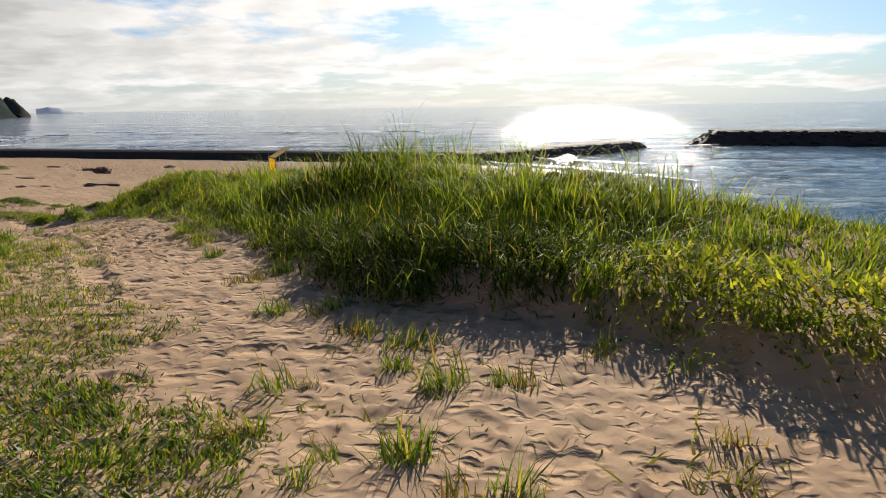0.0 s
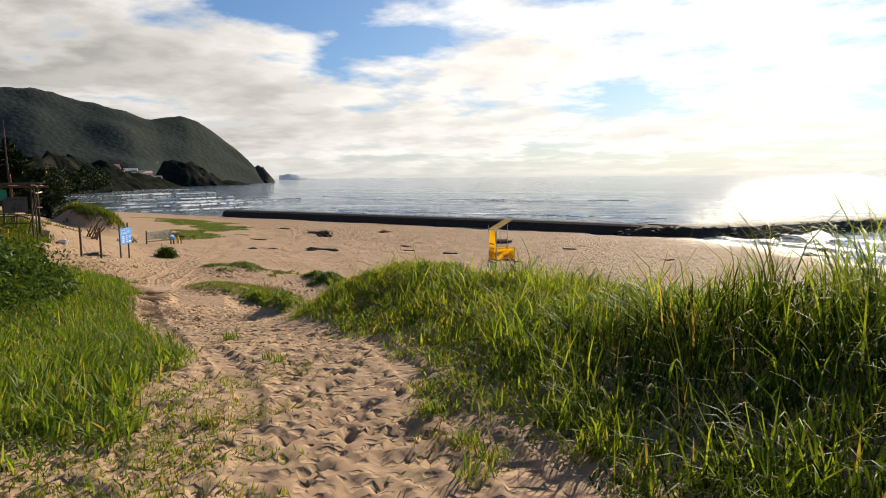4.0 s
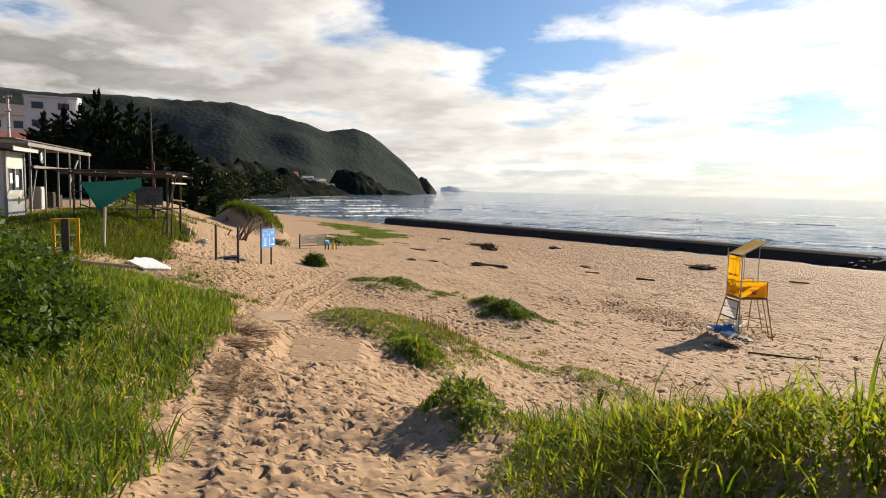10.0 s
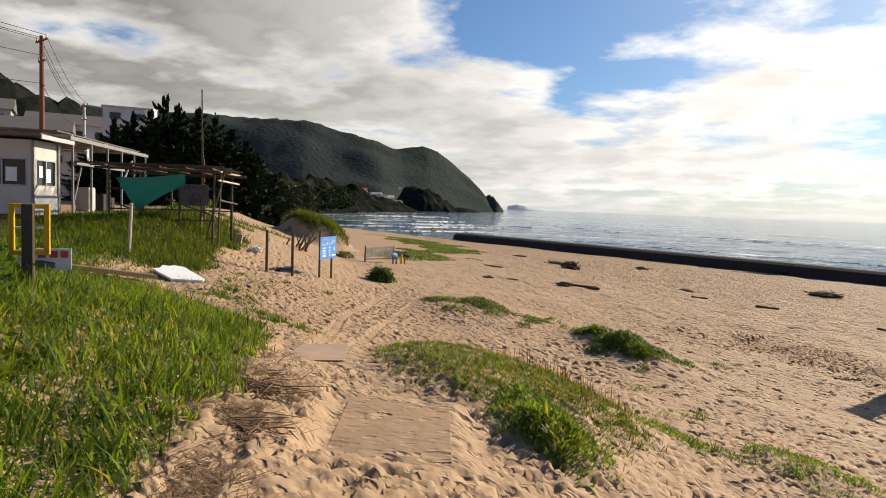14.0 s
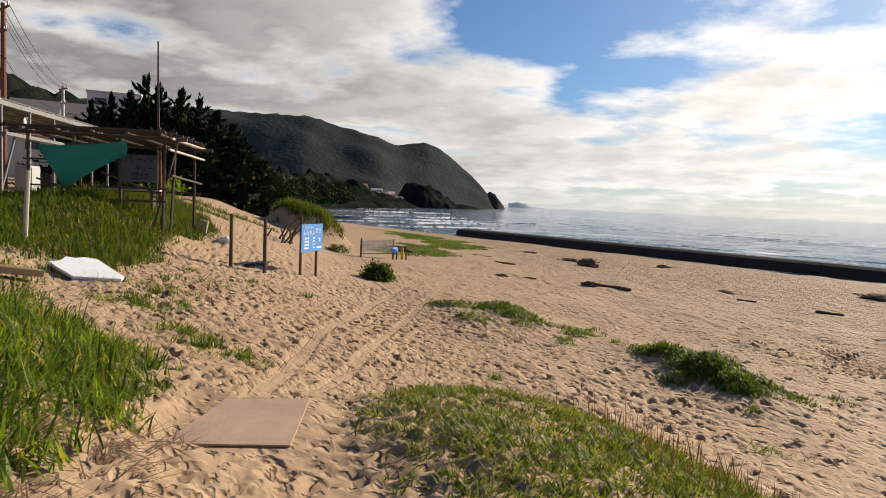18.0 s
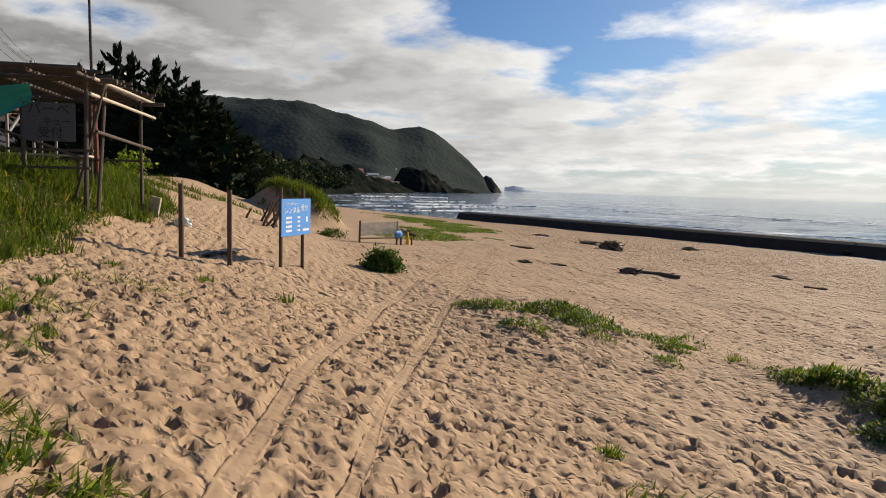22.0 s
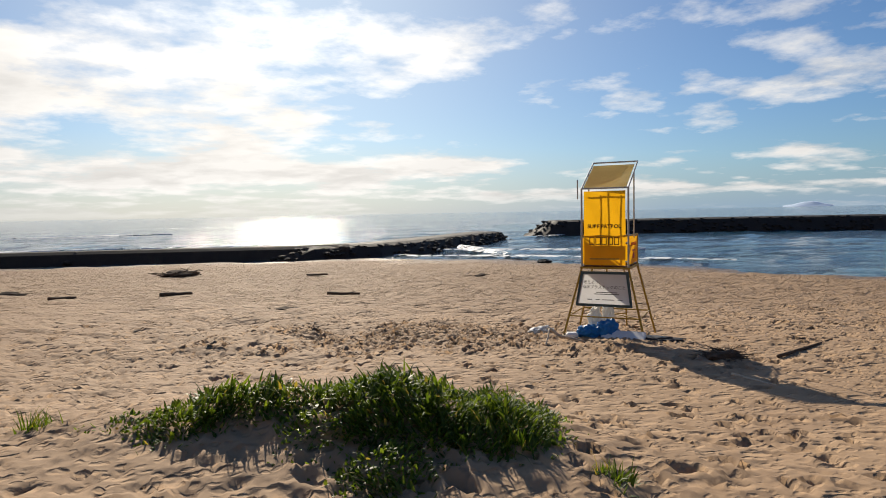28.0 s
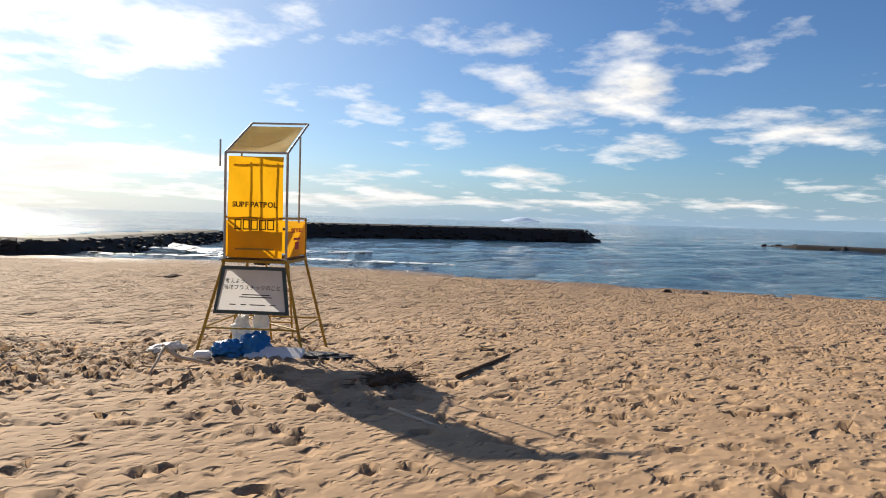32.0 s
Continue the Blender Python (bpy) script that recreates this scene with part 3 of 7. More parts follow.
UNTROD = Z.copy()


def trample(cell, seed, shallow, deep, size, where, along_turn=0.0, spread_turn=3.14):
    """Countless old treads: one worn pit with steep walls in each cell of a jittered net, with a low rim."""
    rng = np.random.RandomState(seed)
    jx, jy, dep, turn, big = rng.rand(5, 256, 256)
    pick = np.nonzero(where > 0.03)
    x, y, w = X[pick], Y[pick], where[pick]
    i, j = np.floor(x / cell).astype(int), np.floor(y / cell).astype(int)
    out = np.zeros_like(x)
    for di in (-1, 0, 1):
        for dj in (-1, 0, 1):
            p, q = (i + di) % 256, (j + dj) % 256
            dx, dy = x - (i + di + jx[p, q]) * cell, y - (j + dj + jy[p, q]) * cell
            way_of = along_turn + (turn[p, q] - 0.5) * 2 * spread_turn
            c, s = np.cos(way_of), np.sin(way_of)
            r = size * (0.65 + 0.7 * big[p, q])
            u, v = (dx * c + dy * s) / r, (dy * c - dx * s) / (0.5 * r)
            k = u * u + v * v
            depth = shallow + (deep - shallow) * dep[p, q] ** 1.5
            out += depth * (-np.exp(-k ** 2.5) + 0.4 * np.exp(-((np.sqrt(k) - 1.4) / 0.34) ** 2))
    Z[pick] += w * out


PATH_LINE = np.interp(A, [-2, 3, 6, 12, 16, 25], [2.6, 3.9, 4.6, 6.0, 7.1, 8.4])
TROD = smooth(A, -4, -1) * smooth(np.abs(D - PATH_LINE), 3.2, 1.6) * smooth(A, 17, 14)
OPEN = smooth(A, 12, 17) * smooth(D, 3.5, 5.5) * smooth(A, 38, 33) * (1 - 0.30 * smooth(D, 13, 18)) * smooth(D, 26, 22)
OPEN *= 1 - 0.8 * CALM
OPEN *= 0.8 + 0.35 * value_noise(X, Y, 2.3, 15)
TROD *= 0.5 + 0.5 * smooth(A, 3, 7)
TROD *= 0.8 + 0.35 * value_noise(X, Y, 2.3, 16)
trample(0.17, 31, 0.010, 0.042, 0.070, TROD)
trample(0.12, 36, 0.005, 0.024, 0.050, TROD)
trample(0.19, 33, 0.022, 0.070, 0.084, OPEN * (0.72 + 0.45 * smooth(A, 22, 26) * smooth(D, 12, 9)), 0.35, 0.9)
trample(0.12, 34, 0.008, 0.032, 0.050, OPEN, 0.35, 1.2)
# a churned patch beside the lifeguard chair
trample(0.17, 35, 0.03, 0.11, 0.07, smooth(bump(X, Y, -10.2, 32.8, 4.2, 2.3, -12) + 0.35 * value_noise(X, Y, 0.9, 81), 0.35, 0.7))


def footprints(count, seed, pick):
    """Treads of shoes: heel and ball pressed in, a low rim thrown up."""
    rng = random.Random(seed)
    for _ in range(count):
        x, y, turn, long, deep = pick(rng)
        near = patch(x, y, 0.3)
        gx, gy = X[near] - x, Y[near] - y
        c, s = math.cos(turn), math.sin(turn)
        u, v = (gx * c + gy * s) / long, (gy * c - gx * s) / (long * 0.5)
        q = u * u + v * v
        Z[near] += -deep * np.exp(-q ** 3) * (1 + 0.35 * u) + 0.3 * deep * np.exp(-((np.sqrt(q) - 1.4) / 0.34) ** 2)


def on_path(rng):
    a = rng.uniform(-2, 25)
    d = np.interp(a, [-2, 3, 6, 12, 16, 25], [2.6, 3.9, 4.6, 6.0, 7.1, 8.4]) + rng.gauss(0, 1.15)
    return NX * d - NY * a, NY * d + NX * a, math.radians(rng.gauss(128, 24)), rng.uniform(0.07, 0.11), rng.uniform(0.012, 0.028) * float(np.interp(a, [3, 7], [0.55, 1]))


def on_beach(rng):
    a, d = rng.uniform(14, 46), 5.5 + 16 * rng.random() ** 1.25
    return NX * d - NY * a, NY * d + NX * a, rng.uniform(0, 6.3), rng.uniform(0.07, 0.12), rng.uniform(0.018, 0.046) * float(np.interp(d, [9, 12, 15], [1, 0.9, 0.7]))


def by_tower(rng):
    return rng.uniform(-15, 3), rng.uniform(22, 34), rng.gauss(0.2, 0.7), rng.uniform(0.06, 0.125), rng.uniform(0.03, 0.10)


footprints(1600, 3, on_path)
footprints(5000, 4, on_beach)
footprints(1200, 5, by_tower)


def flatten(x, y, turn, w, l):
    """Sand pressed level under a board."""
    near = patch(x, y, max(w, l) + 0.4)
    c, s = math.cos(radians(turn)), math.sin(radians(turn))
    u, v = (X[near] - x) * c + (Y[near] - y) * s, (Y[near] - y) * c - (X[near] - x) * s
    k = smooth(np.abs(u), w / 2 + 0.30, w / 2 + 0.02) * smooth(np.abs(v), l / 2 + 0.30, l / 2 + 0.02)
    Z[near] = Z[near] * (1 - k) + float(height(np.array(x), np.array(y))) * k


def wheel_track(line, depth, half):
    """Presses a tyre's groove, with its cross bars, along a line of a few points."""
    for (x0, y0), (x1, y1) in zip(line, line[1:]):
        near = patch((x0 + x1) / 2, (y0 + y1) / 2, math.hypot(x1 - x0, y1 - y0) / 2 + 0.6)
        gx, gy = X[near], Y[near]
        ln = math.hypot(x1 - x0, y1 - y0)
        ux, uy = (x1 - x0) / ln, (y1 - y0) / ln
        s, o = (gx - x0) * ux + (gy - y0) * uy, (gy - y0) * ux - (gx - x0) * uy + 0.05 * value_noise(gx, gy, 1.3, 9)
        on = (s >= 0) * (s < ln)
        r = np.abs(o) / half
        press = on * smooth(r, 1.15, 0.85) * (0.75 + 0.25 * value_noise(gx, gy, 0.7, 14))
        floor_z = UNTROD[near] - depth + 0.006 * np.sin(s * 42)
        Z[near] = Z[near] * (1 - press) + floor_z * press + on * 0.45 * depth * np.exp(-((r - 1.35) / 0.25) ** 2)


TRACK_L = [(-14.9, 18.8), (-15.6, 19.5), (-17.9, 21.9), (-20.9, 26.0), (-25.4, 33.0), (-28.3, 37.4), (-33, 44)]
TRACK_R = [(-15.1, 19.6), (-15.4, 20.0), (-16.9, 22.0), (-20.0, 26.5), (-24.4, 33.4), (-28.3, 39.4), (-31, 44)]
wheel_track(TRACK_L, 0.036, 0.10)
wheel_track(TRACK_R, 0.034, 0.085)
wheel_track([(-1.0, 4.8), (-1.75, 5.8), (-3.2, 7.8), (-5.6, 10.3)], 0.03, 0.11)
wheel_track([(0.2, 5.4), (-0.4, 6.3), (-1.5, 7.6), (-3.2, 9.8)], 0.028, 0.11)
BANK_TRACK = [(-6.3, 10.5), (-7.5, 11.6), (-8.7, 12.6), (-10.3, 14.1), (-11.9, 15.6)]
wheel_track(BANK_TRACK, 0.026, 0.17)
SHEETS = ((-14.24, 18.27, 44, 0.82, 0.98), (-11.17, 16.63, 40, 1.0, 1.5))
for spot in SHEETS:
    flatten(*spot)


def between(grid, x, y):
    """Reads a grid of heights at any place."""
    d, a = NX * x + NY * y, -NY * x + NX * y
    i, j = np.clip(np.searchsorted(GD, d), 1, len(GD) - 1), np.clip(np.searchsorted(GA, a), 1, len(GA) - 1)
    f, g = np.clip((d - GD[i - 1]) / (GD[i] - GD[i - 1]), 0, 1), np.clip((a - GA[j - 1]) / (GA[j] - GA[j - 1]), 0, 1)
    return (grid[i - 1, j - 1] * (1 - f) + grid[i, j - 1] * f) * (1 - g) + (grid[i - 1, j] * (1 - f) + grid[i, j] * f) * g


def tyre_print(line, half, depth, seed):
    """The smooth pressed floor of a wheel track, with the bars of the tread."""
    p = np.array(line, float)
    s = np.concatenate([[0], np.cumsum(np.linalg.norm(np.diff(p, axis=0), axis=1))])
    t = np.arange(0, s[-1], 0.035)
    x, y = np.interp(t, s, p[:, 0]), np.interp(t, s, p[:, 1])
    k = np.ones(41) / 41
    ends = lambda v: np.convolve(np.pad(v, 20, mode="reflect", reflect_type="odd"), k, "valid")
    x, y = ends(x), ends(y)
    tx, ty = np.gradient(x), np.gradient(y)
    ln = np.hypot(tx, ty)
    sx, sy = -ty / ln, tx / ln
    cols = np.array([-1.25, -1.0, -0.8, -0.4, 0.0, 0.4, 0.8, 1.0, 1.25])
    drop = np.array([-0.05, 0.006, 0.0, 0.004, 0.007, 0.004, 0.0, 0.006, -0.05])
    wide = half * (1 + 0.25 * value_noise(t, t * 0, 0.45, seed))
    x, y = x + sx * 0.05 * value_noise(t, t * 0 + 9, 1.9, seed), y + sy * 0.05 * value_noise(t, t * 0 + 9, 1.9, seed)
    gx, gy = x[:, None] + sx[:, None] * cols * wide[:, None], y[:, None] + sy[:, None] * cols * wide[:, None]
    worn = np.clip(0.5 + value_noise(t, t * 0 + 5, 1.6, seed + 1), 0, 1)[:, None]
    bars = 0.007 * np.sign(np.sin(t[:, None] * 75 + np.abs(cols) * 2.2)) * (np.abs(cols) < 0.9) * worn
    gz = between(UNTROD, gx, gy) - depth + 0.014 + drop + bars
    ob = sheet("wheel_track", np.stack([gx, gy, gz], -1).reshape(-1, 3), grid_faces(len(t), 9), PRESSED_SAND, "structure", True)
    return tagged(ob, "smooth pressed wheel track with tread marks in the sand", "wheel track")


for seed, (line, half, depth) in enumerate(((TRACK_L, 0.075, 0.036), (TRACK_R, 0.062, 0.034))):
    tyre_print(line, half, depth, 60 + seed)
sand = sheet("ground", np.stack([X, Y, Z], -1).reshape(-1, 3), grid_faces(len(GD), len(GA)), SAND, "structure", True)
tagged(sand, "pale brown beach sand trodden full of footprints and wheel tracks", "sand")
SANDZ = Z.copy()


def ground_at(x, y):
    """The sand's height with its dents."""
    d, a = NX * x + NY * y, -NY * x + NX * y
    i, j = np.clip(np.searchsorted(GD, d), 1, len(GD) - 1), np.clip(np.searchsorted(GA, a), 1, len(GA) - 1)
    f, g = np.clip((d - GD[i - 1]) / (GD[i] - GD[i - 1]), 0, 1), np.clip((a - GA[j - 1]) / (GA[j] - GA[j - 1]), 0, 1)
    return (SANDZ[i - 1, j - 1] * (1 - f) + SANDZ[i, j - 1] * f) * (1 - g) + (SANDZ[i - 1, j] * (1 - f) + SANDZ[i, j] * f) * g


def ground_z(x, y):
    return float(height(np.array(float(x)), np.array(float(y))))


# ---- sea ----
SEA_Z = -4.6
rad = lines(1.0, 90.0, 1.0, 0.0, 4700, 1.06, 400.0)
ang = np.radians(np.linspace(-112, 118, 330))
R, T = np.meshgrid(rad, ang, indexing="ij")
SX, SY = -10 - R * np.sin(T), 20 + R * np.cos(T)
far = smooth(R, 380, 60)
swell = 0.13 * np.sin((SY * 0.97 + 0.24 * SX) * 0.55 + 2.2 * value_noise(SX, SY, 19, 11)) + 0.10 * value_noise(SX, SY, 3.1, 12) + 0.05 * value_noise(SX, SY, 1.2, 13)
sea = sheet("water", np.stack([SX, SY, SEA_Z + swell * far - 0.03 * (1 - far)], -1).reshape(-1, 3), grid_faces(len(rad), len(ang))[:, ::-1], SEA, "structure", True)
tagged(sea, "calm blue-grey sea glittering under a low sun", "sea")


def surf(line, width, lift, seed):
    """A line of breaking water: a low curled ridge with foam on it."""
    rng = np.random.RandomState(seed)
    pts, wide = [], []
    for (x0, y0), (x1, y1) in zip(line, line[1:]):
        n = max(2, int(math.hypot(x1 - x0, y1 - y0) / 0.8))
        for k in range(n):
            pts.append((x0 + (x1 - x0) * k / n, y0 + (y1 - y0) * k / n))
    p = np.array(pts)
    t = np.gradient(p, axis=0)
    t /= np.linalg.norm(t, axis=1, keepdims=True)
    side = np.stack([-t[:, 1], t[:, 0]], 1)
    k = np.arange(len(p))
    w = width * (0.55 + 0.45 * value_noise(k * 1.0, k * 0 + seed, 6, seed)) * np.sin(np.linspace(0.05, math.pi - 0.05, len(p))) ** 0.4
    shift = 1.2 * value_noise(k * 1.0, k * 0 + 3, 9, seed + 1)
    across = np.linspace(-1, 1, 7)
    V = np.zeros((len(p), 7, 3))
    for i, c in enumerate(across):
        V[:, i, :2] = p + side * (shift + c * w)[:, None]
        V[:, i, 2] = SEA_Z + 0.15 + lift * (1 - c * c) + 0.05 * rng.rand(len(p))
    ob = sheet("surf", V.reshape(-1, 3), grid_faces(len(p), 7), FOAM, "stuff", True)
    return tagged(ob, "thin line of white breaking surf on the sea", "surf")


surf([(14, 83), (13, 77), (12.4, 72), (11.6, 67.5)], 1.9, 0.20, 14)
surf([(2, 79), (6, 73), (12, 67), (17, 60), (21, 53)], 1.3, 0.05, 1)
surf([(7, 82), (13, 76), (19, 70), (25, 66)], 1.5, 0.12, 2)
surf([(34, 98), (44, 104)], 1.5, 0.05, 3)
surf([(-118, 104), (-112, 116), (-107.7, 127), (-105.3, 142), (-100, 152)], 1.6, 0.32, 4)
surf([(-96, 100), (-92, 112), (-86, 124)], 1.2, 0.22, 12)
surf([(-128, 126), (-121, 140), (-112, 156)], 1.4, 0.28, 13)
surf([(-150, 149), (-143, 162), (-137, 181)], 2.2, 0.42, 5)
surf([(-202, 196), (-197, 215), (-185, 232)], 2.6, 0.5, 10)
surf([(-126, 140), (-118, 158), (-104, 170)], 1.8, 0.34, 11)
surf([(-60, 112), (-30, 108), (0, 100)], 1.2, 0.16, 6)
surf([(-110, 190), (-60, 170), (-10, 168)], 1.6, 0.22, 7)
surf([(-160, 260), (-90, 240), (-40, 246)], 2.0, 0.05, 8)
surf([(-230, 330), (-150, 320), (-120, 326)], 2.5, 0.05, 9)

rng = random.Random(17)
for k in range(15):
    near_bay = k < 11
    az, dist = (rng.uniform(39, 57), rng.uniform(95, 420)) if near_bay else (rng.uniform(0, 38), rng.uniform(125, 330))
    cx, cy = -6 - dist * math.sin(radians(az)), 10 + dist * math.cos(radians(az))
    ux, uy, half = math.cos(radians(az + rng.uniform(-9, 9))), math.sin(radians(az + rng.uniform(-9, 9))), rng.uniform(6, 22) * (dist / 200) ** 0.5
    surf([(cx - ux * half, cy - uy * half), (cx, cy + rng.uniform(-1, 1)), (cx + ux * half, cy + uy * half)], rng.uniform(0.5, 1.6) * (dist / 150) ** 0.7, 0.04, 20 + k)

# ---- far land ----


def land(name, label, category, mat, cx, cy, length, depth, turn, profile, step=6.0, rough=0.06, seed=0, base=SEA_Z - 2, grain=1.0, taper=0.3):
    """A hill or an islet: a ridge whose crest follows a profile along its length."""
    u, v = np.meshgrid(np.linspace(0, 1, int(length / step)), np.linspace(-1, 1, int(2 * depth / step)), indexing="ij")
    crest = np.interp(u, [p[0] for p in profile], [p[1] for p in profile])
    wave = 0.22 * value_noise(u * length, v * 0, 90 * grain, seed) + 0.1 * value_noise(u * length, v * depth, 40 * grain, seed + 1)
    v2 = v + wave * 0.5
    fall = np.clip(1 - np.where(v2 > 0, v2 * 3.5, -v2) ** 1.15, 0, 1)
    z = crest * fall * (1 + rough * value_noise(u * length, v * depth, 33 * grain, seed + 2) * 2) + crest * rough * value_noise(u * length, v * depth, 9 * grain, seed + 3)
    c, s = math.cos(radians(turn)), math.sin(radians(turn))
    px, py = (u - 0.5) * length, v * depth * np.interp(u, [0, 0.75, 1], [1, 1, taper])
    ob = sheet(name, np.stack([cx + px * c - py * s, cy + px * s + py * c, base + np.maximum(z, 0)], -1).reshape(-1, 3), grid_faces(*u.shape), mat, "structure", True)
    return tagged(ob, label, category)


def polar(az, dist):
    """A place by its bearing to the left of +y from the middle of the walk, and its distance."""
    return -6 - dist * math.sin(radians(az)), 10 + dist * math.cos(radians(az))


def ridge_between(name, label, category, mat, az0, d0, az1, d1, depth, degrees, eye=1.2, **more):
    """A ridge seen from bearing az0 to az1 whose crest rises to the given angles."""
    (x0, y0), (x1, y1) = polar(az0, d0), polar(az1, d1)
    ln, n = math.hypot(x1 - x0, y1 - y0), len(degrees)
    prof = []
    for f, e in degrees:
        x, y = x0 + (x1 - x0) * f, y0 + (y1 - y0) * f
        prof.append((f, max(0, math.tan(radians(e)) * math.hypot(x + 6, y - 10) + eye - SEA_Z + 2)))
    return land(name, label, category, mat, (x0 + x1) / 2, (y0 + y1) / 2, ln, depth, math.degrees(math.atan2(y1 - y0, x1 - x0)), prof, **more)


def crest_by_bearing(az0, d0, az1, d1, pairs):
    """Turns (bearing, angle) pairs into (share of the ridge's length, angle)."""
    (x0, y0), (x1, y1) = polar(az0, d0), polar(az1, d1)
    out = []
    for az, e in pairs:
        sx, sy = -math.sin(radians(az)), math.cos(radians(az))
        ex, ey = x1 - x0, y1 - y0
        f = ((10 - y0) * sx - (-6 - x0) * sy) / (ey * sx - ex * sy)
        out.append((f, e))
    return sorted(out)


HEAD = (78.0, 1000, 35.2, 930)
ridge_between("headland", "long dark green wooded headland falling to the sea", "hill", HILL, *HEAD, 190,
              crest_by_bearing(*HEAD, [(78, 6.2), (70, 6.6), (65, 6.5), (60, 6.85), (56, 6.95), (52, 6.9), (48.5, 6.1), (44, 4.95), (42.8, 5.1), (41.6, 5.25), (40.4, 4.8), (39.2, 4.0), (37.4, 2.6), (36.1, 1.3), (35.4, -0.6)]), step=7.0, rough=0.008, seed=3, taper=0.12)
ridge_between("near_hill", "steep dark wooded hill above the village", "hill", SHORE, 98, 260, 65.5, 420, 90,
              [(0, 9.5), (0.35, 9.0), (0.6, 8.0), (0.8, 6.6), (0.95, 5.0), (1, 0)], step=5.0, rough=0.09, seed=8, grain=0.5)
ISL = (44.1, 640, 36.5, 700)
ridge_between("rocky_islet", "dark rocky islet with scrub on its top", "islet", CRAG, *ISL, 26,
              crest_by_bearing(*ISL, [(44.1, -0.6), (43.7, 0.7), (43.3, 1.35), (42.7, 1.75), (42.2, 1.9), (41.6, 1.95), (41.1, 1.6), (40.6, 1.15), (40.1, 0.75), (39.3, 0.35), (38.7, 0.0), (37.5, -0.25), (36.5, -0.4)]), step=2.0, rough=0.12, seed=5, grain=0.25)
STK = (36.5, 1010, 34.3, 1010)
ridge_between("sea_stack", "dark rock stack off the headland's point", "rock", CLIFF, *STK, 22,
              crest_by_bearing(*STK, [(36.5, -0.3), (36.2, 0.6), (35.7, 1.0), (35.2, 0.95), (34.7, 0.5), (34.3, -0.3)]), step=2.5, rough=0.1, seed=6, grain=0.3)
FAR = (34.0, 2600, 30.9, 2600)
# pale grey carries the haze of distance in the island's colour
ridge_between("far_island", "flat-topped island far out at sea, paled for haze", "island", plain("island grey with haze mixed in", (0.48, 0.52, 0.56), 1.0, 0.1, 0.01, 0.0, dirty=0.0, spec=0.0), *FAR, 60,
              crest_by_bearing(*FAR, [(34.0, 0.32), (33.1, 0.38), (32.4, 0.34), (32.1, 0.12), (30.9, -0.05)]), step=8.0, rough=0.05, seed=7)
FOG = (-52.2, 4300, -55.6, 4300)
# haze painted as a light blue base colour
ridge_between("hazy_island", "mountain island on the horizon, coloured faint blue for haze", "island", plain("island blue with haze mixed in", (0.64, 0.76, 0.90), 1.0, 0.02, 0.01, 0.0, dirty=0.0, spec=0.0), *FOG, 90,
              [(0, 0), (0.25, 0.16), (0.5, 0.36), (0.62, 0.32), (0.85, 0.12), (1, 0)], step=14.0, rough=0.04, seed=9)
COAST = (56, 330, 43.5, 640)
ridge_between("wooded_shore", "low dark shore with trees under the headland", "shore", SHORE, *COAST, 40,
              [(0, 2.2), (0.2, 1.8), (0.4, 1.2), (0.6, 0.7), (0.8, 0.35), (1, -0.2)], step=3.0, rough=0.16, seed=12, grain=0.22)

